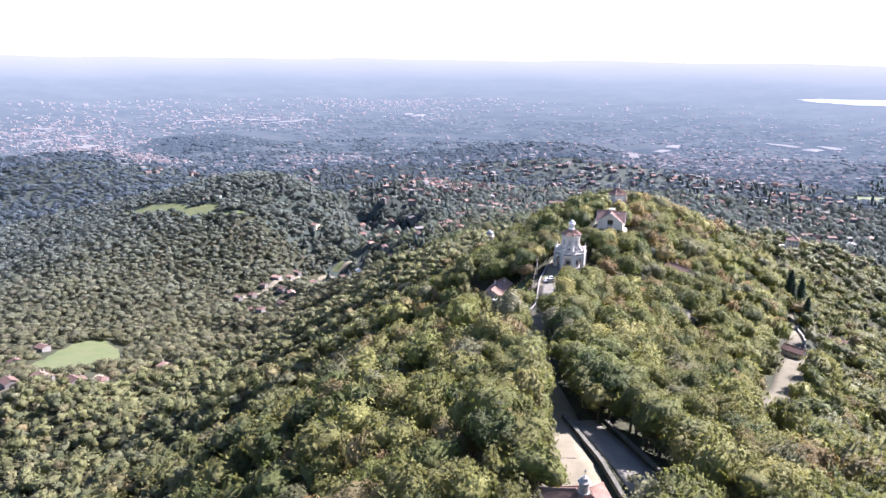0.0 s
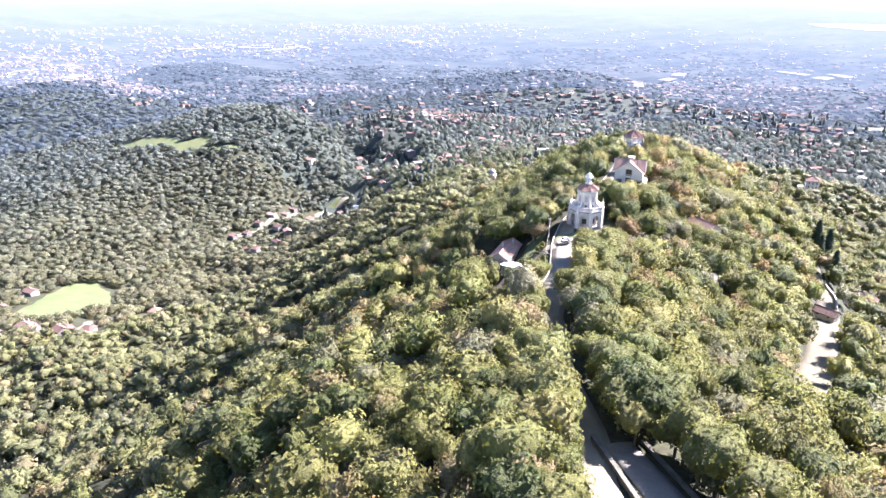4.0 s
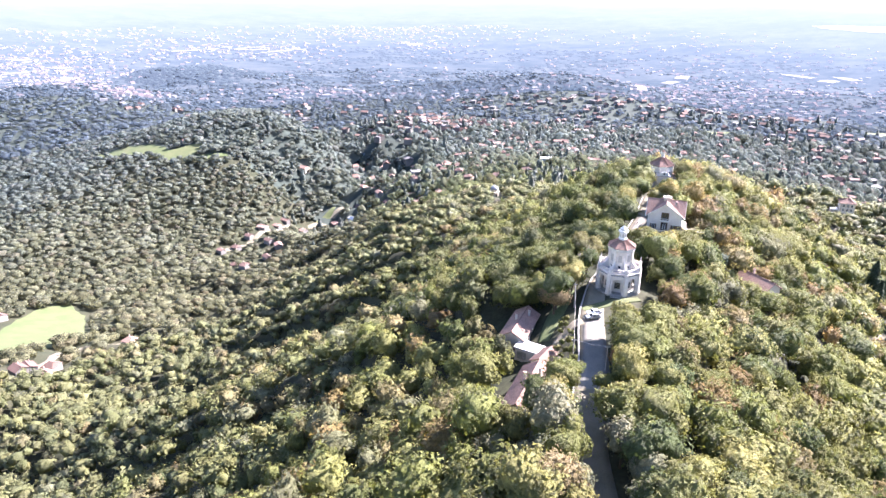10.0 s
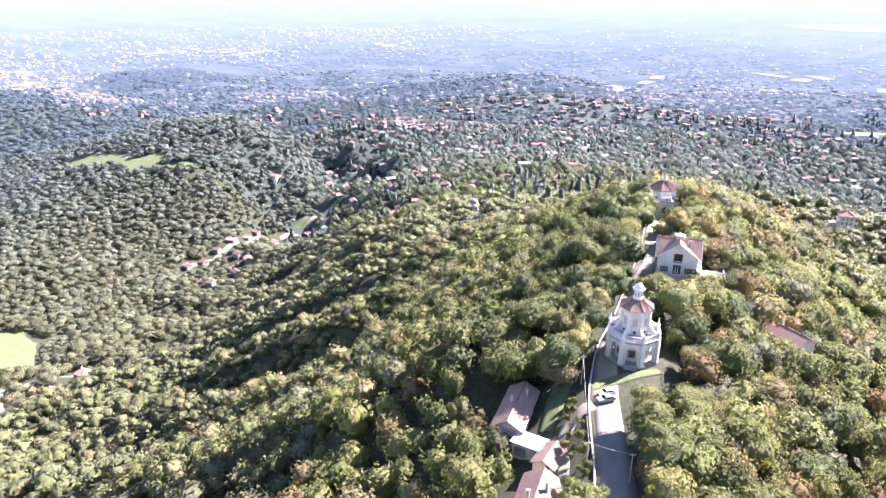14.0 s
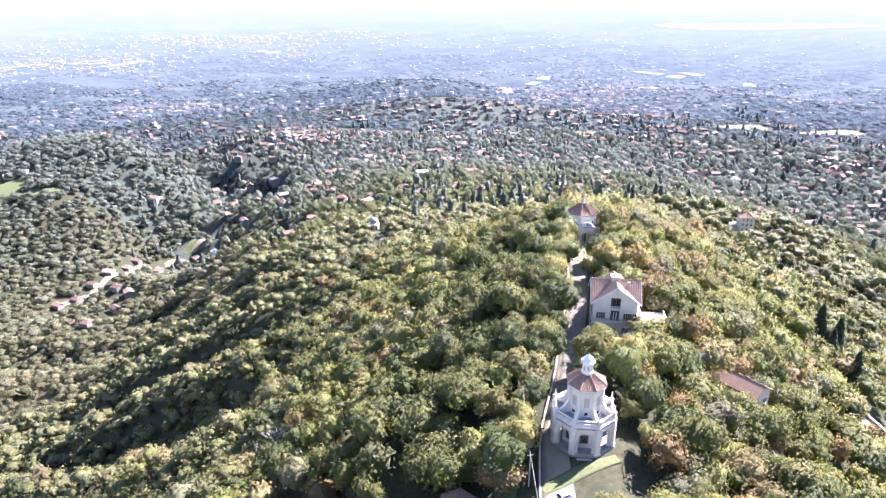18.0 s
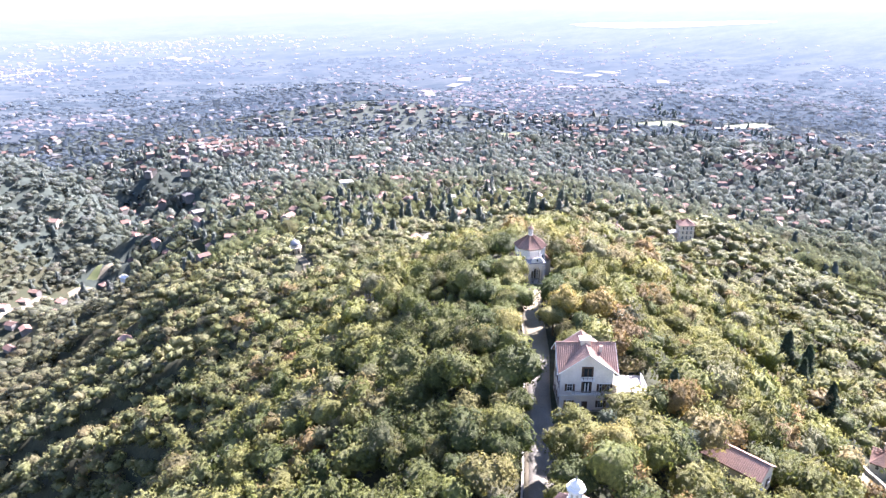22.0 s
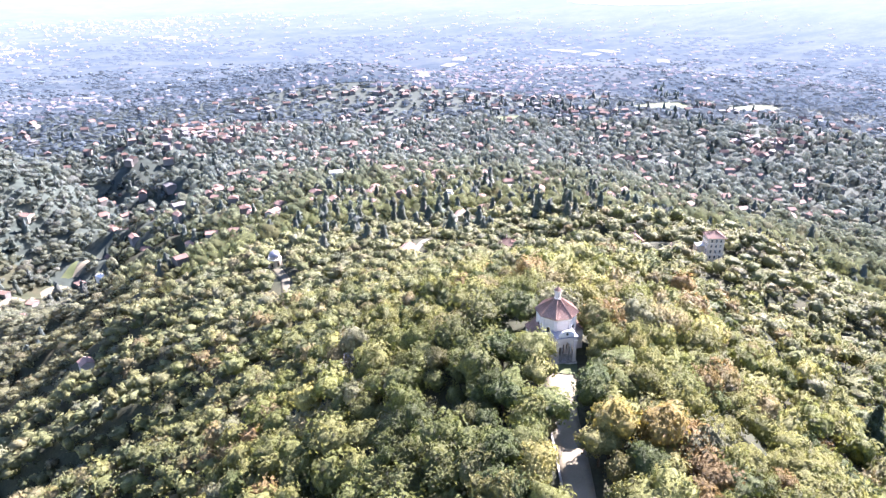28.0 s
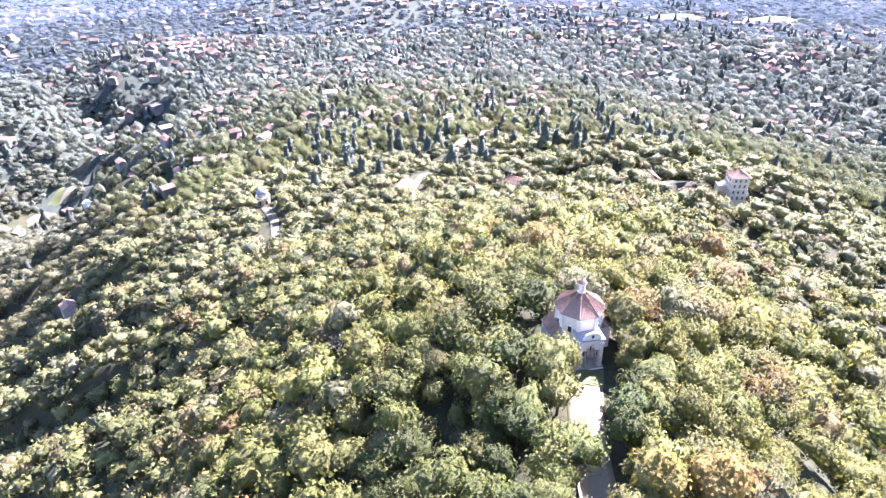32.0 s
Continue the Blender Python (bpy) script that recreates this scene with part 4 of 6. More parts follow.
# the trees that stand out
for k, x, y, s in ((gold, 17.8, 12.5, 1.15), (gold, 14.5, 19.5, 0.95), (gold, 37.2, 75.5, 1.25), (gold, 46, 72, 1.4), (kinds[5], 25.3, 1.5, 0.95), (kinds[2], 11.9, -7, 0.8), (cedar, 16.2, 33.5, 0.62), (cedar, 25.5, 31, 0.66),
                   (pine, 49, 41, 0.8), (kinds[0], 34.2, 31.6, 0.62), (cedar, 40.5, 25.1, 0.85), (kinds[1], 38.6, 110.5, 0.95), (kinds[2], 45.6, 92.5, 0.75), (kinds[0], 41.8, 85.5, 0.6), (kinds[7], 57.5, 113, 1.0), (kinds[3], 64.8, 89.1, 1.0),
                   (lime, -15.5, -129, 1.05), (kinds[0], -54, -171.7, 1.1), (kinds[2], -41, -152, 1.05), (kinds[0], -44.9, -139, 1.1), (kinds[2], -10.5, -168, 1.1), (kinds[1], -5, -178, 1.0), (pine, 150, 93, 1.2), (pine, 146, 77, 1.1), (pine, 148, 101, 1.2),
                   (pine, 143, 88, 1.0), (kinds[3], 18, -2, 0.9), (kinds[2], -19, -63, 0.7), (kinds[5], -11.5, -50, 0.9), (kinds[1], -9.2, -40, 0.95), (kinds[2], -5.5, -27, 0.95), (pine, -24, -3, 0.55), (pine, -20, -5, 0.45), (kinds[0], -25.5, -44.5, 0.4), (kinds[2], -23, -30, 0.3),
                   (kinds[1], -34.5, -64, 0.7), (kinds[2], -38.5, -150, 1.5), (kinds[0], -42.5, -160, 1.5), (kinds[1], -34.6, -138, 1.45), (kinds[7], -35.4, -147, 1.35), (kinds[3], -19.4, -134, 1.35), (kinds[0], -19.2, -123, 1.3), (kinds[2], -35.5, -126, 1.35), (kinds[0], -34.8, -114, 1.25), (kinds[2], -39, -100, 1.6), (kinds[3], -17, -139, 1.2), (kinds[1], -13.5, -147, 1.25), (kinds[0], -11.2, -155, 1.3), (kinds[4], -43, -165, 1.2), (kinds[0], -39.8, -170, 1.25), (kinds[7], -38.8, -178, 1.15), (kinds[0], -8.5, -164, 1.3), (kinds[2], -6.5, -172, 1.3), (kinds[1], -32.5, -131, 1.15), (kinds[0], -21, -131, 1.15), (kinds[8], -3, -180, 1.25), (kinds[5], -41.5, -36, 0.7), (kinds[0], 9.5, 62, 0.8)):
    set_tree(k, x, y, s)
# close rows on both sides of the lane
for side, off, lo, hi, gap in ((1, 3.4, -132, -60, 5.4), (1, 5.2, -4, 95, 5.2), (-1, 3.4, -138, -26, 5.6), (-1, 4.4, 58, 97, 6.5)):
    q = RP[:, :2] + RN * (side * (RP[:, 2] / 2 + off))[:, None]
    last = -999.0
    for x, y in q:
        if y - last < gap or not (lo < y < hi) or (side < 0 and -22 < y < 58):
            continue
        last = y
        set_tree(kinds[int(rng.choice((0, 1, 2, 3, 7, 8, 9, 0, 1, 2, 6)))], float(x + rng.uniform(-0.4, 1.2)), float(y), float(rng.uniform(0.78, 1.12)), float(rng.uniform(0.9, 1.15)))
tx, ty = sow(-60, 80, -180, 135, 6.4, lambda x, y: beside_lane(x, y) & ~open_ground(x, y))
for x, y in zip(tx, ty):
    k = kinds[int(rng.choice(10, p=(0.16, 0.17, 0.14, 0.14, 0.04, 0.03, 0.04, 0.13, 0.1, 0.05)))]
    # darker kinds west of the lane, partly imitating the shade on that slope
    if x < float(np.interp(y, RP[:, 1], RP[:, 0])) and -40 < y < 150 and rng.random() < 0.55:
        k = kinds[int(rng.choice((0, 3, 3, 7)))]
    set_tree(k, float(x), float(y), float(rng.uniform(0.75, 1.4)), float(rng.uniform(0.8, 1.05)))


def bare_geo(seed):
    """A leafless crown: limbs, branches and many fine twigs."""
    r = random.Random(seed)
    g = Geo().tube((0, 0, -1), (0.1, 0, 3.6), 0.2, 0.15, 6)

    def grow(p, d, size, rad, level):
        q = p + d * size
        g.tube(p, q, rad, rad * 0.55, 3 if level > 1 else 5)
        if level == 4:
            return
        for _ in range(5 if level < 3 else 4):
            e = (d + Vector((r.uniform(-0.75, 0.75), r.uniform(-0.75, 0.75), r.uniform(-0.15, 0.6)))).normalized()
            grow(p + (q - p) * r.uniform(0.45, 1.0), e, size * r.uniform(0.55, 0.8), max(rad * 0.5, 0.035), level + 1)

    for k in range(5):
        a = k * 1.26 + r.uniform(-0.3, 0.3)
        grow(Vector((0, 0, r.uniform(2.6, 3.6))), Vector((math.cos(a) * 0.6, math.sin(a) * 0.6, 1)).normalized(), r.uniform(2.6, 3.4), 0.09, 2)
    return g


PALEBARK = material("pale_grey_bark", (0.34, 0.33, 0.32), 0.9, (0.24, 0.23, 0.22), scale=2, fine=12)
bare = thing("tree", 0, 0, 0, 0, "leafless tree with pale grey bare twigs", "tree", "bare trees")
part("crown", bare_geo(5), PALEBARK, bare, "bare pale grey twigs")
for bx_, by_, bs_ in ((-59, 117, 1.1), (-70, 80, 1.2), (-55, 121, 0.95), (-72, 65, 1.1), (14, 162, 1.0), (3, 172, 1.0), (-62, 72, 0.9)):
    set_tree(bare, bx_, by_, bs_, 1.15)

# clipped and wild bushes in the gardens below the lane wall
bush = thing("shrub", 0, 0, 0, 0, "small leafy garden shrub below the lane wall", "shrub", "garden shrubs")
bc = new("crown", tree_mesh(301, LEAFY[0], 420, 0.07))
bc.parent = bush
tagged(bc, "green leafy shrub crown")
part("trunk", Geo().tube((0, 0, -0.5), (0, 0, 4.5), 0.3, 0.2, 6), BARK, bush)
for k in range(34):
    by_ = -60 + 1.35 * k
    bx_ = float(np.interp(by_, RP[:, 1], RP[:, 0])) - random.uniform(5.2, 8.6)
    if not (-16 < by_ < -8):
        set_tree(bush, bx_, by_, random.uniform(0.13, 0.26), random.uniform(0.8, 1.3))

# ---- building kit ----


def tiled(quad, pitch=0.42, rise=0.09, thick=0.16):
    """A roof slope of barrel tiles: quad = eave left, eave right, top right, top left (seen from outside); ridged along the fall."""
    a, b, c, d = (Vector(p) for p in quad)
    n = max(3, int((b - a).length / pitch))
    nrm = (b - a).cross(d - a)
    if nrm.length < 1e-6:
        nrm = (b - a).cross(c - a)
    nrm.normalize()
    if nrm.z < 0:
        nrm = -nrm
    pts, fs = [], []
    cols = 2 * n + 1
    for i in range(cols):
        t = i / (cols - 1)
        up = nrm * (rise if i % 2 else 0)
        lo, hi = a.lerp(b, t), d.lerp(c, t)
        pts += [lo + up, hi + up, lo - nrm * thick, hi - nrm * thick]
    for i in range(cols - 1):
        k = 4 * i
        fs += [(k, k + 4, k + 5, k + 1), (k + 2, k + 3, k + 7, k + 6), (k, k + 2, k + 6, k + 4), (k + 1, k + 5, k + 7, k + 3)]
    fs += [(0, 1, 3, 2), (4 * cols - 4, 4 * cols - 2, 4 * cols - 1, 4 * cols - 3)]
    return Geo().add(pts, fs)


def window(parent, x, y, z, w, h, face, shutters=True, mat=None, glass=True, name="window", arched=False):
    """A framed window set proud of a wall; face is the wall's outward direction in degrees."""
    c, s = math.cos(radians(face)), math.sin(radians(face))
    turn = face - 90 + 180

    def at(along_, out):
        return x - along_ * s + out * c, y + along_ * c + out * s
    g = Geo()
    px, py = at(0, 0.03)
    for dx in (-w / 2 - 0.06, w / 2 + 0.06):
        qx, qy = at(dx, 0.04)
        g.box(qx, qy, z - 0.08, 0.12, 0.16, h + 0.2, turn)
    g.box(*at(0, 0.04), z + h, w + 0.24, 0.16, 0.14, turn).box(*at(0, 0.08), z - 0.14, w + 0.4, 0.26, 0.14, turn)
    ob = part(name, g, mat or WHITE, parent)
    part("pane", Geo().box(px, py, z, w, 0.05, h, turn), GLASS, ob)
    part("glazing_bar", Geo().box(*at(0, 0.065), z, 0.07, 0.05, h, turn).box(*at(0, 0.065), z + h * 0.6, w, 0.05, 0.06, turn), mat or WHITE, ob)
    if shutters:
        for dx in (-w / 2 - 0.36, w / 2 + 0.36):
            part("shutter", Geo().box(*at(dx, 0.1), z, w * 0.5, 0.06, h, turn), DARKWOOD, ob, "dark brown louvred shutter")
    return ob


def chimney(parent, x, y, z, h=1.3, w=0.6, mat=None):
    ob = part("chimney", Geo().box(x, y, z, w, w * 0.8, h), mat or GREYWALL, parent)
    part("cap", Geo().box(x, y, z + h + 0.12, w + 0.2, w * 0.8 + 0.2, 0.1).box(x - w * 0.3, y, z + h, 0.1, w * 0.6, 0.12).box(x + w * 0.3, y, z + h, 0.1, w * 0.6, 0.12), TILE, ob)
    return ob


def gable_house(x, y, turn, w, d, h, rise, label, wall=None, roof=None, over=0.5, hip=0.0, rows=2, chimneys=1, z=None, name="house", detail=True, category="house", group="", sink=1.5, win=(0.9, 1.3)):
    """A house of w by d, ridge along its local y; hip > 0 slopes the ridge's ends."""
    wall, roof = wall or CREAM, roof or TILE
    zz = high(x, y) if z is None else z
    t = thing(name, x, y, zz, turn, label, category, group)
    g = Geo()
    if hip:
        g.box(0, 0, -sink, w, d, h + sink)
    else:
        hw, hd = w / 2, d / 2
        pts = [(-hw, -hd, -sink), (hw, -hd, -sink), (hw, -hd, h), (0, -hd, h + rise), (-hw, -hd, h), (-hw, hd, -sink), (hw, hd, -sink), (hw, hd, h), (0, hd, h + rise), (-hw, hd, h)]
        g.add(pts, [(0, 1, 2, 3, 4), (9, 8, 7, 6, 5), (0, 5, 6, 1), (1, 6, 7, 2), (2, 7, 8, 3), (3, 8, 9, 4), (4, 9, 5, 0)])
    part("wall", g, wall, t)
    ew, ed = w / 2 + over, d / 2 + over
    drop = rise * over / (w / 2)
    lo, top = h - drop + 0.12, h + rise + 0.14
    ri = ed - hip
    pitch = 0.42 if detail else 1.6
    part("roof", tiled(((-ew, ed, lo), (-ew, -ed, lo), (0, -ri, top), (0, ri, top)), pitch), roof, t)
    part("roof", tiled(((ew, -ed, lo), (ew, ed, lo), (0, ri, top), (0, -ri, top)), pitch), roof, t)
    if hip:
        part("roof", tiled(((-ew, -ed, lo), (ew, -ed, lo), (0.01, -ri, top), (-0.01, -ri, top)), pitch), roof, t)
        part("roof", tiled(((ew, ed, lo), (-ew, ed, lo), (-0.01, ri, top), (0.01, ri, top)), pitch), roof, t)
    part("ridge_cap", Geo().tube((0, -ri, top + 0.02), (0, ri, top + 0.02), 0.16, 0.16, 6), roof, t)
    if detail:
        part("eaves_board", Geo().box(-ew + 0.1, 0, lo - 0.3, 0.12, 2 * ed - 0.1, 0.16).box(ew - 0.1, 0, lo - 0.3, 0.12, 2 * ed - 0.1, 0.16), DARKWOOD, t)
        for k in range(rows):
            wz = 0.9 + k * (h / max(rows, 1))
            if wz + win[1] > h:
                continue
            n = max(1, int(d / 3.4))
            for i in range(n):
                yy = -d / 2 + d * (i + 0.5) / n
                window(t, -w / 2, yy, wz, *win, 180, shutters=False)
                window(t, w / 2, yy, wz, *win, 0, shutters=False)
            n = max(1, int(w / 3.2))
            for i in range(n):
                xx = -w / 2 + w * (i + 0.5) / n
                window(t, xx, -d / 2, wz, *win, -90, shutters=False)
        part("door", Geo().box(w * 0.18, -d / 2 - 0.05, 0, 1.0, 0.1, 2.1), DARKWOOD, t, "dark wooden house door")
    for k in range(chimneys):
        chimney(t, w * (0.22 - 0.4 * (k % 2)), d * (0.25 - 0.5 * k / max(1, chimneys)), h + rise * 0.45, rise * 0.7 + 0.8)
    return t


# ---- octagonal chapel with the arcade ----
def octagon(r, phase):
    return [(r * math.cos(phase + i * math.pi / 4), r * math.sin(phase + i * math.pi / 4)) for i in range(8)]


def arch_panel(p0, p1, z1, open_w, spring, thick=0.6):
    """A wall between two corners with a round-headed opening through it."""
    a, b = Vector((*p0, 0)), Vector((*p1, 0))
    u = (b - a).normalized()
    n = Vector((u.y, -u.x, 0))
    length = (b - a).length
    m = length / 2
    r = open_w / 2
    inner = [(m - r, 0)] + [(m - r * math.cos(t), spring + r * math.sin(t)) for t in np.linspace(0, math.pi, 11)] + [(m + r, 0)]
    outer = [(0, 0)] + [(max(0, min(length, m - (m + 0.001) * math.cos(t) * 1.2)), z1) for t in np.linspace(0, math.pi, 11)] + [(length, 0)]
    k = len(inner)
    pts = []
    for off in (0, -thick):
        for q in (inner, outer):
            pts += [tuple(a + u * s + n * off + Vector((0, 0, z))) for s, z in q]
    fs = []
    for i in range(k - 1):
        fs += [(i, i + 1, k + i + 1, k + i), (2 * k + i, 3 * k + i, 3 * k + i + 1, 2 * k + i + 1), (i, 2 * k + i, 2 * k + i + 1, i + 1), (k + i, k + i + 1, 3 * k + i + 1, 3 * k + i)]
    return Geo().add(pts, fs)


def arcaded_chapel():
    face = math.degrees(math.atan2(-0.95, -0.30))
    ph = radians(22.5)
    t = thing("chapel", -0.6, -0.8, -0.3, face, "white octagonal baroque chapel with arcade and lantern", "chapel")
    t.matrix_basis = t.matrix_basis @ Matrix.Diagonal((0.955, 0.955, 0.975, 1))
    part("plinth", Geo().lathe(8, [(7.3, -1.2), (7.3, 0.25), (7.0, 0.25), (7.0, 0.5)], phase=ph), STONE, t, "grey stone stepped plinth")
    part("arcade_floor", Geo().lathe(8, [(6.9, 0.4), (6.9, 0.53)], phase=ph), STONE, t)
    part("core_wall", Geo().lathe(8, [(4.55, 0.5), (4.55, 7.2)], phase=ph), PLASTER, t)
    corner = octagon(6.6, ph)
    for i in range(8):
        p0, p1 = corner[i], corner[(i + 1) % 8]
        g = arch_panel(p0, p1, 6.3, 2.9, 3.5)
        g.v = [(x, y, z + 0.5) for x, y, z in g.v]
        part("arch", g, PLASTER, t)
        ang = math.degrees(ph + i * math.pi / 4)
        part("pier", Geo().box(p0[0] * 0.985, p0[1] * 0.985, 0.45, 1.15, 1.15, 6.3, ang).box(p0[0] * 0.985, p0[1] * 0.985, 0.45, 1.4, 1.4, 0.5, ang).box(p0[0] * 0.985, p0[1] * 0.985, 4.0, 1.3, 1.3, 0.22, ang), PLASTER, t, bevel=0.03)
        mid = ((p0[0] + p1[0]) / 2, (p0[1] + p1[1]) / 2)
        md = math.hypot(*mid)
        fa = math.degrees(math.atan2(mid[1], mid[0]))
        ux, uy = mid[0] / md, mid[1] / md
        # dark grated window in the core wall, behind each arch
        gw = part("grated_window", Geo().box(ux * 4.25, uy * 4.25, 1.6, 0.18, 1.9, 2.1, fa), STONE, t)
        part("pane", Geo().box(ux * 4.3, uy * 4.3, 1.75, 0.12, 1.5, 1.8, fa), GLASS, gw, "dark opening behind an iron grating")
        bars = Geo()
        for k in (-0.5, -0.17, 0.17, 0.5):
            bars.box(ux * 4.38 - uy * k, uy * 4.38 + ux * k, 1.75, 0.05, 0.05, 1.8, fa)
        part("grating", bars, METAL, gw)
        # volute buttress from drum to corner
        cx, cy = math.cos(ph + i * math.pi / 4), math.sin(ph + i * math.pi / 4)
        curve = [(3.65 + 2.7 * (1 - math.cos(s * math.pi / 2)) ** 0.9, 11.8 - 3.4 * math.sin(s * math.pi / 2)) for s in np.linspace(0, 1, 9)]
        outline = [(3.45, 7.4), (3.45, 11.8)] + curve + [(6.35, 7.4)]
        gv = Geo()
        k = len(outline)
        pts = [(cx * r - cy * o, cy * r + cx * o, z) for o in (-0.28, 0.28) for r, z in outline]
        gv.add(pts, [tuple(range(k)), tuple(range(2 * k - 1, k - 1, -1))] + [(j, (j + 1) % k, k + (j + 1) % k, k + j) for j in range(k)])
        part("volute", gv, PLASTER, t)
        # corner pedestal with obelisk
        ped = part("pedestal", Geo().box(cx * 6.55, cy * 6.55, 7.4, 0.7, 0.7, 1.25, ang).box(cx * 6.55, cy * 6.55, 8.6, 0.85, 0.85, 0.12, ang), PLASTER, t)
        part("obelisk", Geo().box(cx * 6.55, cy * 6.55, 8.72, 0.42, 0.42, 1.3, ang, taper=0.25).lathe(6, [(0.02, 9.95), (0.14, 10.05), (0.14, 10.15), (0.02, 10.28)], cx * 6.55, cy * 6.55), PLASTER, ped)
        # balustrade panel
        bal = Geo()
        q0, q1 = Vector((*corner[i], 0)) * 0.985, Vector((*corner[(i + 1) % 8], 0)) * 0.985
        ct = (q0 + q1) / 2
        ln = (q1 - q0).length - 0.7
        tw = math.degrees(math.atan2(q1.y - q0.y, q1.x - q0.x))
        bal.box(ct.x, ct.y, 7.42, ln, 0.3, 0.22, tw).box(ct.x, ct.y, 8.25, ln, 0.32, 0.16, tw)
        for k in range(11):
            p = q0.lerp(q1, 0.12 + 0.76 * k / 10)
            bal.lathe(5, [(0.07, 7.64), (0.13, 7.85), (0.06, 8.1), (0.09, 8.25)], p.x, p.y)
        part("balustrade", bal, PLASTER, t)
        # drum face: framed panel, small oculus window
        dm = 3.75 * math.cos(math.pi / 8)
        fr = Geo()
        for k in (-0.98, 0.98):
            fr.box(ux * (dm + 0.05) - uy * k, uy * (dm + 0.05) + ux * k, 9.2, 0.12, 0.22, 3.4, fa)
        fr.box(ux * (dm + 0.05), uy * (dm + 0.05), 12.6, 0.12, 2.15, 0.22, fa).box(ux * (dm + 0.05), uy * (dm + 0.05), 9.0, 0.12, 2.15, 0.22, fa)
        pn = part("wall_panel", fr, PLASTER, t)
        part("niche", Geo().box(ux * (dm - 0.02), uy * (dm - 0.02), 9.9, 0.1, 1.1, 2.2, fa), GREYWALL, pn, "shallow painted niche")
        wn = part("drum_window", Geo().box(ux * (dm + 0.03), uy * (dm + 0.03), 7.95, 0.12, 0.95, 0.95, fa), WHITE, t)
        part("pane", Geo().box(ux * (dm + 0.08), uy * (dm + 0.08), 8.07, 0.08, 0.68, 0.7, fa), GLASS, wn)
        # corner pilaster of the drum
        part("pilaster", Geo().box(cx * 3.68, cy * 3.68, 7.4, 0.5, 0.75, 6.2, ang).box(cx * 3.68, cy * 3.68, 13.1, 0.6, 1.0, 0.25, ang), PLASTER, t)
        # roof slope and hip rib
        e0, e1 = octagon(4.45, ph)[i], octagon(4.45, ph)[(i + 1) % 8]
        h0, h1 = octagon(1.1, ph)[i], octagon(1.1, ph)[(i + 1) % 8]
        part("roof_slope", tiled(((*e0, 14.25), (*e1, 14.25), (*h1, 16.35), (*h0, 16.35)), 0.36, 0.1), TILE, t)
        part("hip_rib", Geo().tube((*e0, 14.35), (*h0, 16.45), 0.14, 0.12, 5), TILE, t)
    part("cornice", Geo().lathe(8, [(6.75, 6.75), (7.0, 6.85), (7.15, 7.1), (7.2, 7.25), (6.6, 7.42)], phase=ph), PLASTER, t)
    part("frieze_band", Geo().lathe(8, [(6.72, 6.35), (6.86, 6.4), (6.86, 6.72), (6.72, 6.76)], phase=ph), SLATE, t, "dark grey band below the cornice")
    part("terrace", Geo().lathe(8, [(6.7, 7.28), (6.4, 7.44), (3.6, 7.6)], phase=ph), SLATE, t, "dark sheet covering behind the balustrade")
    part("drum", Geo().lathe(8, [(3.75, 7.3), (3.75, 13.7)], phase=ph), PLASTER, t)
    part("entablature", Geo().lathe(8, [(3.9, 13.25), (4.0, 13.5), (4.25, 13.75), (4.4, 14.05), (4.35, 14.2), (3.6, 14.25)], phase=ph), WHITE, t)
    lan = part("lantern", Geo().lathe(8, [(1.35, 15.6), (1.35, 16.7), (1.15, 16.8), (1.1, 18.5), (1.6, 18.75), (1.55, 19.0), (1.05, 19.2), (1.1, 19.6), (0.6, 20.1), (0.22, 20.4)], phase=ph), WHITE, t, "white lantern with a bell-shaped cap")
    part("finial", Geo().lathe(6, [(0.1, 20.3), (0.2, 20.5), (0.06, 20.7), (0.12, 20.8), (0.02, 21.2)]), STONE, lan)
    for i in range(8):
        a = ph + (i + 0.5) * math.pi / 4
        part("louvre", Geo().box(math.cos(a) * 1.04, math.sin(a) * 1.04, 17.1, 0.06, 0.4, 1.1, math.degrees(a)), GREYWALL, lan)
    for k, sx in enumerate((0.0, 0.35)):
        part("step", Geo().box(7.4 + sx, 0, -0.3, 0.7, 3.2, 0.38 - 0.19 * k), STONE, t)
    return t


arcaded_chapel()


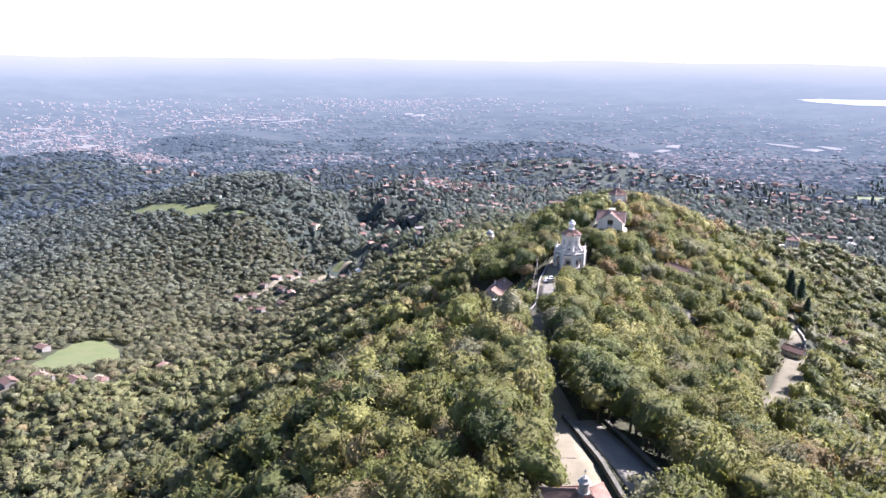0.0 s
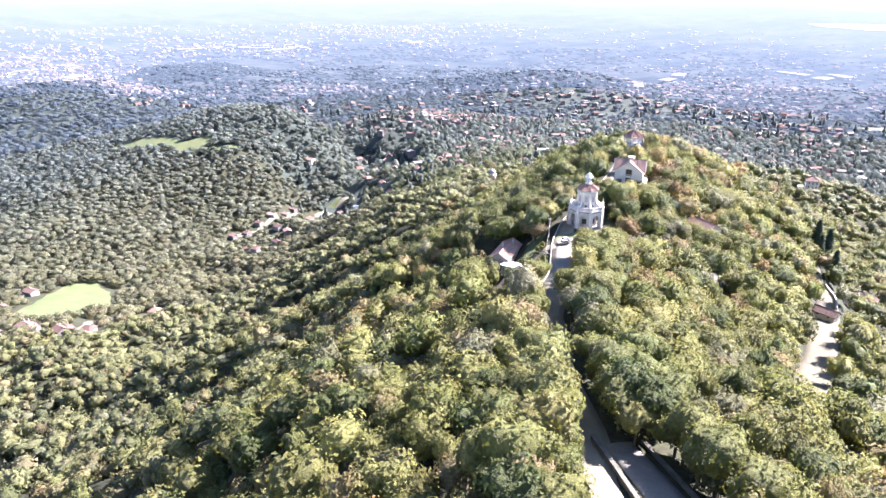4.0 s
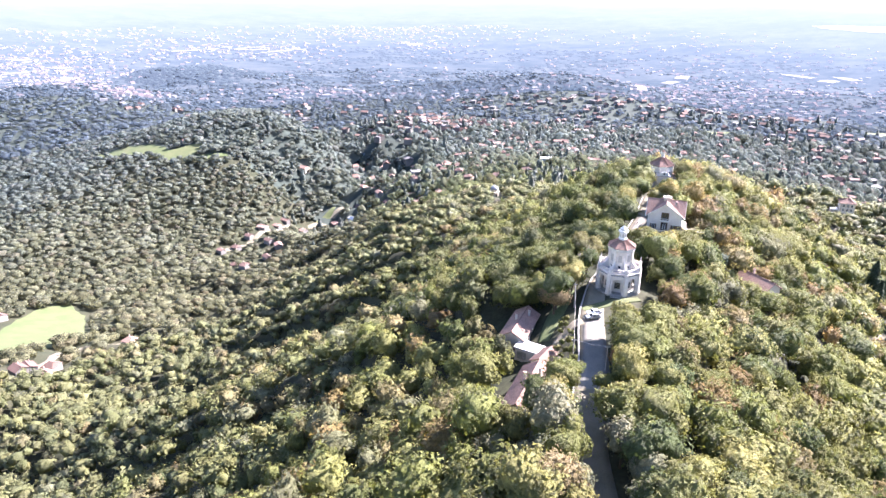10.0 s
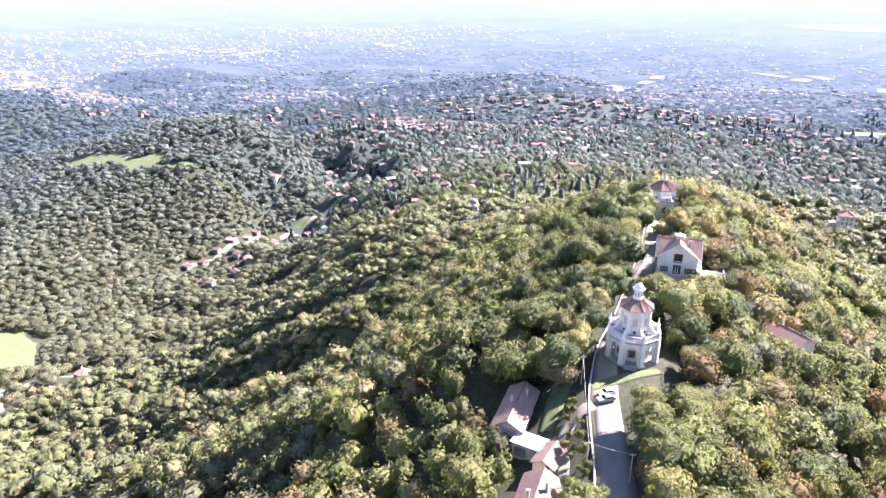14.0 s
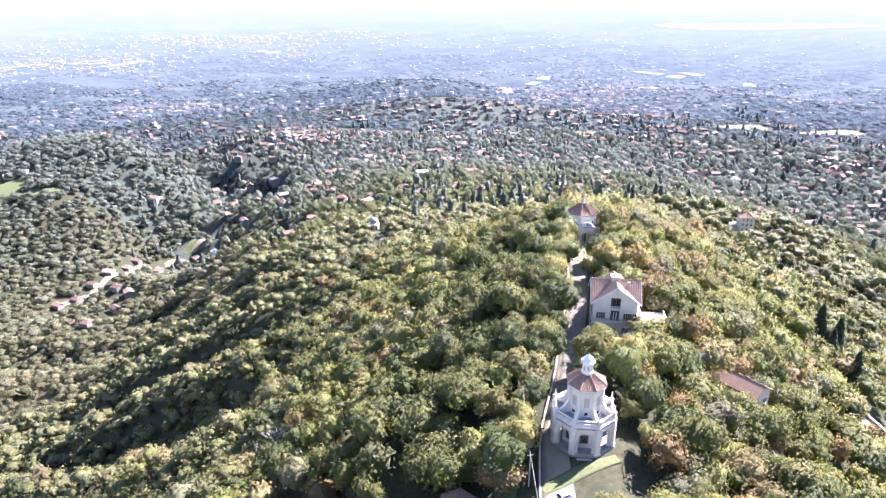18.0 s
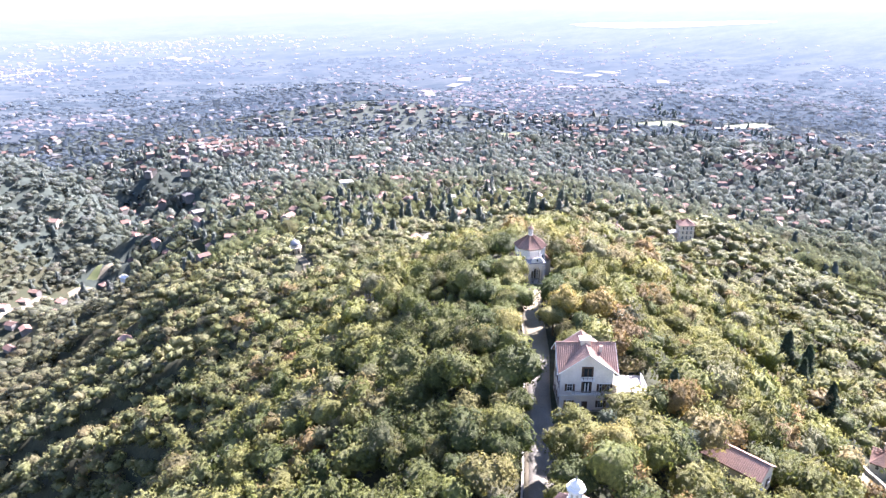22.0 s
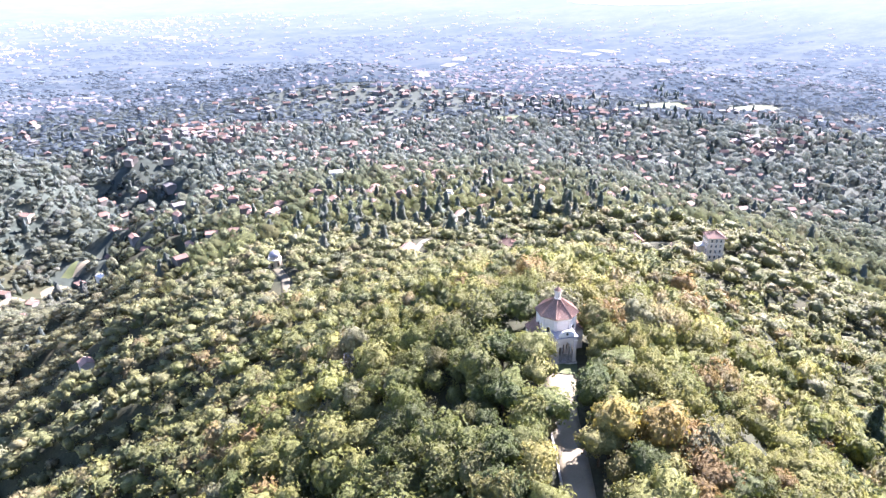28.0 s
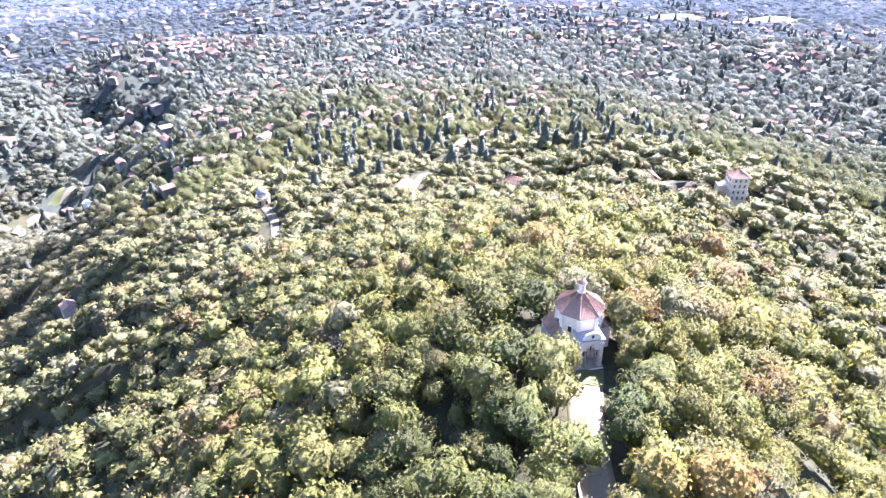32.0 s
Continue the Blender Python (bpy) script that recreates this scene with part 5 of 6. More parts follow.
# ---- chapel with the portico at the end of the ridge ----
def portico_chapel():
    face = math.degrees(math.atan2(-0.993, -0.12))
    ph = radians(22.5)
    t = thing("chapel", 48.8, 120.8, -4.7, face, "pale plaster chapel with tiled roof and columned portico", "chapel")
    t.matrix_basis = t.matrix_basis @ Matrix.Diagonal((0.9, 0.9, 1.22, 1))
    part("plinth", Geo().lathe(8, [(5.9, -2.5), (5.9, 0.5), (5.6, 0.55)], phase=ph), STONE, t)
    part("wall", Geo().lathe(8, [(5.5, 0), (5.5, 9.0)], phase=ph), PLASTER, t)
    part("cornice", Geo().lathe(8, [(5.55, 8.5), (5.8, 8.7), (6.1, 9.0), (6.1, 9.1), (5.2, 9.15)], phase=ph), PLASTER, t)
    for i in range(8):
        e0, e1 = octagon(6.2, ph)[i], octagon(6.2, ph)[(i + 1) % 8]
        h0, h1 = octagon(0.95, ph)[i], octagon(0.95, ph)[(i + 1) % 8]
        part("roof_slope", tiled(((*e0, 9.12), (*e1, 9.12), (*h1, 11.9), (*h0, 11.9)), 0.38, 0.1), TILE, t)
        part("hip_rib", Geo().tube((*e0, 9.22), (*h0, 12.0), 0.14, 0.11, 5), TILE, t)
        a = ph + i * math.pi / 4
        part("pilaster", Geo().box(math.cos(a) * 5.42, math.sin(a) * 5.42, 0.4, 0.5, 0.95, 8.1, math.degrees(a)), PLASTER, t)
        if i not in (3, 7):
            m = a + math.pi / 8
            r = 5.5 * math.cos(math.pi / 8)
            wn = part("window", Geo().box(math.cos(m) * r, math.sin(m) * r, 5.4, 0.14, 1.35, 1.6, math.degrees(m)), WHITE, t)
            part("pane", Geo().box(math.cos(m) * (r + 0.05), math.sin(m) * (r + 0.05), 5.6, 0.1, 0.95, 1.2, math.degrees(m)), GLASS, wn)
    lan = part("lantern", Geo().lathe(8, [(1.05, 11.6), (1.05, 12.0), (0.85, 12.05), (0.85, 13.6), (1.1, 13.7), (1.15, 13.85)], phase=ph), PLASTER, t, "stone lantern with a tiled cap")
    part("lantern_cap", Geo().lathe(8, [(1.2, 13.85), (0.7, 14.2), (0.12, 14.5), (0.05, 15.0)], phase=ph), TILE, lan)
    for i in range(4):
        a = i * math.pi / 2
        part("louvre", Geo().box(math.cos(a) * 0.8, math.sin(a) * 0.8, 12.35, 0.06, 0.42, 0.95, math.degrees(a)), GREYWALL, lan)
    # low side chambers under their own lean-to roofs
    for s in (-1, 1):
        sd = part("side_chamber", Geo().box(-1.0, s * 5.9, -2.5, 6.2, 3.4, 7.0), PLASTER, t)
        part("roof_slope", tiled(((-4.4, s * 7.9, 4.5), (2.4, s * 7.9, 4.5), (2.4, s * 4.8, 6.3), (-4.4, s * 4.8, 6.3)), 0.38, 0.1), TILE, sd)
        part("pane", Geo().box(-1.0, s * 7.6, 1.8, 0.9, 0.1, 1.3), GLASS, sd)
    # portico: two pairs of square piers, arch between, entablature and curved pediment
    pt = part("portico", Geo().box(6.6, 0, 5.4, 4.2, 6.3, 0.55).box(6.6, 0, 5.95, 4.5, 6.6, 0.2), PLASTER, t, "arched entrance porch with square piers")
    for y in (-2.55, 2.55):
        for x in (5.0, 8.3):
            part("pier", Geo().box(x, y, 0.3, 0.85, 0.95, 5.1).box(x, y, 0.3, 1.05, 1.15, 0.4).box(x, y, 5.0, 1.05, 1.15, 0.3), PLASTER, pt, bevel=0.03)
    for y in (-1.15, 1.15):
        part("column", Geo().lathe(10, [(0.34, 0.3), (0.34, 0.5), (0.26, 0.6), (0.23, 3.6), (0.34, 3.75), (0.34, 3.9)], 8.3, y), STONE, pt)
    g = arch_panel((8.55, -1.25), (8.55, 1.25), 1.6, 2.1, 0.05, 0.5)
    g.v = [(x, y, z + 3.85) for x, y, z in g.v]
    part("arch", g, PLASTER, pt)
    for y in (-1.85, 1.85):
        part("lintel", Geo().box(8.3, y, 3.9, 0.55, 1.3, 1.5), PLASTER, pt)
    part("porch_roof", Geo().slab(((4.2, -3.2, 6.35), (8.9, -3.2, 6.2), (8.9, 3.2, 6.2), (4.2, 3.2, 6.35)), 0.18), SLATE, pt, "grey sheet porch roof")
    out = [(-2.2, 0), (2.2, 0), (2.2, 0.35)] + [(2.0 * math.cos(a), 0.45 + 0.95 * math.sin(a)) for a in np.linspace(0.1, math.pi - 0.1, 11)] + [(-2.2, 0.35)]
    k = len(out)
    ped = Geo().add([(x, y, 6.3 + z) for x in (8.75, 8.25) for y, z in out], [tuple(range(k)), tuple(range(2 * k - 1, k - 1, -1))] + [(j, (j + 1) % k, k + (j + 1) % k, k + j) for j in range(k)])
    pd = part("pediment", ped, WHITE, pt)
    part("oculus", Geo().lathe(8, [(0.001, 0), (0.34, 0), (0.34, 0.08), (0.001, 0.1)]), GLASS, pd).matrix_basis = pose(8.76, 0, 6.95, 0, 90, 0)
    part("door", Geo().box(5.0, 0, 0.3, 0.2, 1.6, 3.0), DARKWOOD, t, "dark wooden chapel door")
    for y in (-1.9, 1.9):
        wn = part("grated_window", Geo().box(5.05, y, 1.5, 0.16, 1.2, 1.5), WHITE, t)
        part("pane", Geo().box(5.1, y, 1.65, 0.12, 0.9, 1.2), GLASS, wn)
    part("porch_floor", Geo().box(6.8, 0, -2.0, 4.6, 6.8, 2.3), STONE, t)
    for k in range(3):
        part("step", Geo().box(9.3 + 0.34 * k, 0, -2.0, 0.4, 6.6, 2.15 - 0.17 * k), WHITE, t, "pale stone entrance step")
    return t


portico_chapel()


# ---- villa with the cross-gabled roof ----
def villa_cross():
    t = thing("villa", 27.2, 45.6, -2.2, -19.5, "pale plastered villa with cross-gabled red tile roof and dark shutters", "villa")
    W, D, H, R = 11.6, 9.6, 10.9, 4.1
    part("wall", Geo().box(0, 0, -1.5, W, D, H + 1.5), PLASTER, t)
    for s in (-1, 1):
        hw = W / 2
        part("gable_wall", Geo().add([(-hw, s * D / 2, H), (hw, s * D / 2, H), (0, s * D / 2, H + R), (-hw, s * (D / 2 - 0.4), H), (hw, s * (D / 2 - 0.4), H), (0, s * (D / 2 - 0.4), H + R)],
                                [(0, 1, 2), (5, 4, 3), (0, 3, 4, 1), (1, 4, 5, 2), (2, 5, 3, 0)]), PLASTER, t)
        hd = D / 2
        part("gable_wall", Geo().add([(s * W / 2, -hd, H), (s * W / 2, hd, H), (s * W / 2, 0, H + R), (s * (W / 2 - 0.4), -hd, H), (s * (W / 2 - 0.4), hd, H), (s * (W / 2 - 0.4), 0, H + R)],
                                [(0, 1, 2), (5, 4, 3), (0, 3, 4, 1), (1, 4, 5, 2), (2, 5, 3, 0)]), CREAM, t)
    ew, ed = W / 2 + 0.9, D / 2 + 0.9
    top, lo = H + R + 0.25, H - 0.55
    c = (0, 0, top)
    # each gable roof ends in the valleys that run from the crossing to the corners
    for s in (-1, 1):
        fx, fy = (0, s * ed, top), (s * ew, 0, top)
        for q in (-1, 1):
            cr = (q * ew, s * ed, lo)
            part("roof", tri_tiles(cr, fx, c), TILE, t)
            part("roof", tri_tiles((s * ew, q * ed, lo), fy, c), TILE, t)
            part("barge_board", Geo().tube((q * ew, s * ed, lo - 0.1), (0, s * ed, top - 0.1), 0.12, 0.12, 4), WHITE, t)
            part("barge_board", Geo().tube((s * ew, q * ed, lo - 0.1), (s * ew, 0, top - 0.1), 0.12, 0.12, 4), WHITE, t)
        part("ridge_cap", Geo().tube(fx, c, 0.17, 0.17, 6).tube(fy, c, 0.17, 0.17, 6), TILE, t)
    ch = part("roof_turret", Geo().box(0, 0.2, top - 1.1, 2.3, 1.7, 1.9), CREAM, t, "plastered roof turret with a flat pale cap")
    part("cap", Geo().box(0, 0.2, top + 0.8, 2.7, 2.1, 0.2), WHITE, ch)
    chimney(t, 3.2, -1.6, top - 2.4, 2.2, 0.6)
    f = -D / 2
    # front: attic loggia, balcony door, windows with shutters
    lg = part("loggia", Geo().box(0, f - 0.06, 8.9, 2.6, 0.12, 2.9), DARKWOOD, t, "dark timber loggia under the gable")
    part("pane", Geo().box(0, f - 0.13, 9.3, 1.9, 0.06, 2.1), GLASS, lg)
    for k in (-0.95, 0, 0.95):
        part("post", Geo().box(k, f - 0.75, 8.9, 0.14, 0.14, 2.6), DARKWOOD, lg)
    bl = part("balcony", Geo().box(0, f - 0.5, 8.65, 3.0, 1.2, 0.2), WHITE, t)
    for i in range(11):
        part("baluster", Geo().box(-1.4 + 0.28 * i, f - 1.02, 8.85, 0.09, 0.09, 0.85), WHITE, bl)
    part("rail", Geo().box(0, f - 1.02, 9.7, 3.0, 0.14, 0.1), WHITE, bl)
    dr = part("balcony_door", Geo().box(0, f - 0.05, 5.2, 2.3, 0.14, 2.9), DARKWOOD, t)
    part("pane", Geo().box(0, f - 0.1, 5.3, 1.4, 0.1, 2.6), GLASS, dr)
    part("curtain", Geo().box(-0.35, f - 0.17, 5.4, 0.3, 0.03, 2.3, taper=0.6).box(0.35, f - 0.17, 5.4, 0.3, 0.03, 2.3, taper=0.6), WHITE, dr, "white tied-back curtain")
    bl2 = part("balcony", Geo().box(0, f - 0.45, 4.95, 6.5, 1.0, 0.2), WHITE, t)
    for i in range(17):
        part("baluster", Geo().box(-3.1 + 0.3875 * i, f - 0.9, 5.15, 0.07, 0.07, 0.85), METAL, bl2)
    part("rail", Geo().box(0, f - 0.9, 6.0, 6.5, 0.1, 0.08), METAL, bl2)
    for x, z in ((-3.7, 5.6), (3.4, 5.6), (4.6, 5.6), (-3.7, 1.3), (3.4, 1.3)):
        window(t, x, f, z, 1.0, 1.8, -90)
    part("door", Geo().box(-0.2, f - 0.05, 0.3, 1.3, 0.14, 2.5), DARKWOOD, t, "dark wooden front door")
    for y in (-2.6, 0.2, 2.8):
        for z in (1.3, 5.6):
            window(t, -W / 2, y, z, 1.0, 1.7, 180)
            window(t, W / 2, y, z, 1.0, 1.7, 0)
    window(t, -W / 2, 0, 9.6, 0.9, 1.4, 180)
    window(t, W / 2, 0, 9.6, 0.9, 1.4, 0)
    part("string_course", Geo().box(0, 0, 4.2, W + 0.16, D + 0.16, 0.28), WHITE, t)
    part("plinth", Geo().box(0, 0, -1.5, W + 0.2, D + 0.2, 2.1), STONE, t)
    # terrace on piers
    tr = part("terrace", Geo().box(W / 2 + 5.0, 0.2, 3.3, 7.6, 9.2, 0.35), GREYWALL, t, "pale paved roof terrace on piers")
    part("under_wall", Geo().box(W / 2 + 5.0, 1.2, -4.5, 7.0, 7.2, 7.8), CREAM, tr)
    for i in range(5):
        part("pier", Geo().box(W / 2 + 1.6 + 1.75 * i, -4.0, -4.5, 0.5, 0.5, 7.8), CREAM, tr)
        part("planter", Geo().lathe(6, [(0.2, 3.65), (0.32, 4.1), (0.34, 4.15), (0.28, 4.2)], W / 2 + 1.8 + 1.6 * i, -3.9), STONE, tr)
    for k in range(17):
        part("baluster", Geo().lathe(5, [(0.07, 3.65), (0.12, 3.9), (0.06, 4.2), (0.08, 4.4)], W / 2 + 1.4 + 0.45 * k, -4.25), WHITE, tr)
        part("baluster", Geo().lathe(5, [(0.07, 3.65), (0.12, 3.9), (0.06, 4.2), (0.08, 4.4)], W / 2 + 8.65, -4.2 + 0.53 * k), WHITE, tr)
    part("rail", Geo().box(W / 2 + 5.0, -4.25, 4.4, 7.6, 0.24, 0.14).box(W / 2 + 8.65, 0.2, 4.4, 0.24, 9.0, 0.14), WHITE, tr)
    for i in range(4):
        part("awning", Geo().slab(((W / 2 + 0.1, -3.6 + 2.0 * i, 6.9), (W / 2 + 0.1, -2.2 + 2.0 * i, 6.9), (W / 2 + 1.7, -2.2 + 2.0 * i, 6.1), (W / 2 + 1.7, -3.6 + 2.0 * i, 6.1)), 0.06), WHITE, t)
    part("wing", Geo().box(W / 2 + 0.7, 0.6, -1.5, 1.6, 7.2, 7.4), CREAM, t)
    return t


def tri_tiles(corner, end, mid, rise=0.09, pitch=0.42, thick=0.16):
    """Tiles of a gable slope cut by a valley: from the eave corner to ridge end and crossing, ridged down the fall."""
    a, b, c = Vector(corner), Vector(end), Vector(mid)
    n = max(4, int((b - c).length / pitch))
    nrm = (b - a).cross(c - a).normalized()
    if nrm.z < 0:
        nrm = -nrm
    pts, fs = [], []
    cols = 2 * n + 1
    for i in range(cols):
        t = i / (cols - 1)
        up = nrm * (rise if i % 2 else 0)
        hi, lo = c.lerp(b, t), c.lerp(a, t)
        pts += [lo + up, hi + up, lo - nrm * thick, hi - nrm * thick]
    for i in range(cols - 1):
        k = 4 * i
        fs += [(k, k + 4, k + 5, k + 1), (k + 2, k + 3, k + 7, k + 6), (k, k + 2, k + 6, k + 4), (k + 1, k + 5, k + 7, k + 3)]
    fs.append((4 * cols - 4, 4 * cols - 2, 4 * cols - 1, 4 * cols - 3))
    return Geo().add(pts, fs)


villa_cross()

# ---- houses below the ridge lane ----
gable_house(-31.2, -15.2, -22.4, 6.6, 16.2, 4.0, 1.9, "plastered house with faded red tile roof below the lane", GREYWALL, z=-9.2, chimneys=2, rows=1, name="house")
lh = gable_house(-33.1, -49.3, -22.8, 7.2, 19.5, 4.0, 2.2, "long low house with weathered red tile roof", CREAM, z=-8.2, chimneys=3, rows=1, name="house", hip=0.0)
gable_house(-26.3, -31.3, -34, 4.6, 7.0, 2.2, 1.1, "small tiled outbuilding between two houses", CREAM, z=-8.2, chimneys=0, rows=0, name="outbuilding", category="shed")
fr = thing("garage", -29.8, -26.3, -9.0, -33, "flat-roofed white garage beside the tiled house", "garage")
part("wall", Geo().box(0, 0, -1, 6.6, 4.2, 3.9), GREYWALL, fr)
part("roof", Geo().box(0, 0, 2.9, 7.2, 4.8, 0.22), WHITE, fr, "white sheet flat roof")
part("door", Geo().box(-1.2, -2.13, -0.2, 2.6, 0.1, 2.3), METAL, fr)
gable_house(54, 23.5, 24, 6.5, 13, 4.2, 2.0, "house with faded orange tile roof among trees", CREAM, z=-13.2, chimneys=1, rows=1, name="house")


# ---- foreground chapel below the start of the lane ----
def square_chapel():
    t = thing("chapel", -32.6, -185.2, 14.5, 8, "square plaster chapel with tiled roof and stone lantern", "chapel")
    part("wall", Geo().box(0, 0, -1.5, 8.6, 8.6, 8.2), PLASTER, t)
    part("cornice", Geo().box(0, 0, 6.3, 9.2, 9.2, 0.4), PLASTER, t)
    e, a = 5.0, 0.75
    q = [(-e, -e), (e, -e), (e, e), (-e, e)]
    for i in range(4):
        p0, p1 = q[i], q[(i + 1) % 4]
        part("roof_slope", tiled(((*p0, 6.75), (*p1, 6.75), (p1[0] * a / e, p1[1] * a / e, 9.3), (p0[0] * a / e, p0[1] * a / e, 9.3)), 0.36, 0.1), TILE, t)
        part("hip_rib", Geo().tube((*p0, 6.85), (p0[0] * a / e, p0[1] * a / e, 9.4), 0.15, 0.13, 5), TILE, t)
    ln = part("lantern", Geo().lathe(8, [(0.95, 8.9), (0.95, 9.4), (0.72, 9.5), (0.72, 10.8), (1.0, 10.95), (1.0, 11.1), (0.7, 11.3), (0.55, 11.7), (0.15, 11.9)], phase=radians(22.5)), STONE, t, "grey stone lantern with iron cross")
    part("cross", Geo().box(0, 0, 11.85, 0.07, 0.07, 1.3).box(0, 0, 12.65, 0.6, 0.07, 0.07), METAL, ln)
    for i in range(4):
        an = i * math.pi / 2
        part("louvre", Geo().box(math.cos(an) * 0.68, math.sin(an) * 0.68, 9.7, 0.06, 0.36, 0.8, math.degrees(an)), GREYWALL, ln)
    part("door", Geo().box(0, 4.33, 0, 1.5, 0.12, 2.6), DARKWOOD, t)
    return t


square_chapel()


# ---- domed chapel on the far spur ----
def domed_chapel():
    t = thing("chapel", -3.0, 433, -109.5, 0, "small round chapel with grey lead dome", "chapel")
    part("wall", Geo().lathe(12, [(4.3, -2), (4.3, 6.4)]), CREAM, t)
    part("cornice", Geo().lathe(12, [(4.4, 6.1), (4.9, 6.5), (4.9, 6.75), (3.9, 6.8)]), WHITE, t)
    part("drum", Geo().lathe(12, [(3.6, 6.7), (3.6, 8.3), (3.85, 8.4), (3.8, 8.6)]), CREAM, t)
    part("dome", Geo().lathe(14, [(3.75 * math.cos(a), 8.6 + 3.5 * math.sin(a)) for a in np.linspace(0, 1.45, 8)]), SLATE, t, "grey lead-covered dome", smooth=True)
    part("finial", Geo().lathe(6, [(0.4, 12.0), (0.4, 12.7), (0.5, 12.8), (0.05, 13.4)]), WHITE, t)
    for i in range(6):
        a = i * math.pi / 3 - math.pi / 2
        part("column", Geo().lathe(8, [(0.32, -0.5), (0.26, 5.9), (0.36, 6.1)], 5.0 * math.cos(a), 5.0 * math.sin(a)), PLASTER, t)
        part("opening", Geo().box(4.25 * math.cos(a + 0.5), 4.25 * math.sin(a + 0.5), 1.5, 0.2, 1.2, 2.8, math.degrees(a + 0.5)), GLASS, t)
    part("step", Geo().lathe(12, [(5.9, -2.0), (5.9, -0.6), (5.5, -0.6), (5.5, -0.3)]), STONE, t)
    return t


domed_chapel()
pv = thing("pavilion", -6, 343, high(-6, 343), 0, "small octagonal shelter with pinkish tile roof", "pavilion")
part("wall", Geo().lathe(8, [(3.6, -1.5), (3.6, 4.2)]), CREAM, pv)
for i in range(8):
    e0, e1 = octagon(4.2, 0)[i], octagon(4.2, 0)[(i + 1) % 8]
    part("roof_slope", tiled(((*e0, 4.2), (*e1, 4.2), (0.02 * e1[0], 0.02 * e1[1], 6.2), (0.02 * e0[0], 0.02 * e0[1], 6.2)), 0.5), TILE, pv)
ribbon("path", ((-6, 348, 4.5), (-1.5, 372, 5.5), (0.5, 398, 6), (-3, 425, 6)), 0.15, EARTHPATH, label="sunlit gravel path before the domed chapel", category="path")

# ---- tower villa and neighbours on the east spur ----
def tower_villa():
    t = thing("villa", 247, 291, -79.5, -20, "tall cream villa with pyramid red tile roof", "villa")
    part("wall", Geo().box(0, 0, -4, 9.6, 9.6, 18), CREAM, t)
    e = 5.6
    q = [(-e, -e), (e, -e), (e, e), (-e, e)]
    for i in range(4):
        p0, p1 = q[i], q[(i + 1) % 4]
        part("roof_slope", tiled(((*p0, 14.0), (*p1, 14.0), (p1[0] * .04, p1[1] * .04, 17.2), (p0[0] * .04, p0[1] * .04, 17.2)), 0.5), TILE, t)
    for z in (0.8, 4.4, 8.0, 11.2):
        for k in (-2.7, 0, 2.7):
            window(t, k, -4.8, z, 1.1, 1.9, -90, shutters=False)
            window(t, -4.8, k, z, 1.1, 1.9, 180, shutters=False)
    for z in (3.4, 7.0, 10.4):
        part("string_course", Geo().box(0, 0, z, 9.8, 9.8, 0.25), WHITE, t)
    part("wing", Geo().box(-6.5, 3, -4, 6, 6, 11), CREAM, t)
    part("terrace", Geo().box(-6.5, 3, 7.0, 6.4, 6.4, 0.3), WHITE, t)
    chimney(t, 1.5, 1.5, 15.0, 2.2)
    return t


tower_villa()
gable_house(222, 297, 12, 9, 10, 6.5, 2.4, "pink-roofed villa beside the tower house", CREAM, hip=3.5, chimneys=1, name="villa", category="villa")
gable_house(218, 330, -10, 8, 13, 5.5, 2.2, "low villa with red tile roof on the spur", CREAM, hip=3, chimneys=1, name="villa", category="villa")
gable_house(346, 296, 30, 9.5, 11, 6.0, 3.6, "small villa with bright orange tile roof in woods", PLASTER, z=-127, hip=3.6, chimneys=1, name="villa", category="villa")
gable_house(142, 358, 40, 10, 11, 4.5, 2.6, "round-roofed house with orange tiles above the wood", CREAM, z=-86, hip=4.6, chimneys=1, name="house")

# ---- beside the lower road ----
gable_house(107.5, 14.5, 38, 5.2, 9, 4.6, 1.6, "narrow house with pink tile roof beside the lower road", CREAM, z=-48.5, chimneys=0, name="house")
gable_house(147, 52, 36, 9, 11, 6.0, 2.8, "house with red hipped roof and white walls", WHITE, z=-61.5, hip=4, chimneys=1, name="house")
yd = ribbon("yard", ((120, 42, 3), (130, 52, 10), (136, 62, 9)), 0.2, GRAVEL, label="pale paved yard beside the red-roofed house", category="yard")


# ---- walls beside the lanes ----
def wall_line(name, line, height, thick, mat, label, cap=None, below=2.5, step=4.0):
    """A wall of separate straight stretches, each with its coping."""
    t = tagged(new(name), label, "wall", kind="structure")
    pts = []
    for (ax, ay), (bx, by) in zip(line[:-1], line[1:]):
        n = max(1, int(math.hypot(bx - ax, by - ay) / step))
        pts += [(ax + (bx - ax) * i / n, ay + (by - ay) * i / n) for i in range(n)]
    pts.append(line[-1])
    hs = [high(*p) for p in pts]
    for (a, za), (b, zb) in zip(list(zip(pts, hs))[:-1], list(zip(pts, hs))[1:]):
        u = Vector((b[0] - a[0], b[1] - a[1], 0)).normalized()
        n = Vector((-u.y, u.x, 0))
        for nm, lo, hi, half, m in (("wall_stretch", -below, height, thick / 2, mat), ("coping", height, height + 0.14, thick / 2 + 0.08, cap or mat)):
            v = []
            for p, z in ((a, za), (b, zb)):
                for o in (-half, half):
                    for h in (lo, hi):
                        v.append((p[0] + n.x * o, p[1] + n.y * o, z + h))
            part(nm, Geo().add(v, [(0, 1, 3, 2), (4, 6, 7, 5), (0, 4, 5, 1), (2, 3, 7, 6), (1, 5, 7, 3), (0, 2, 6, 4)]), m, t)
    return t


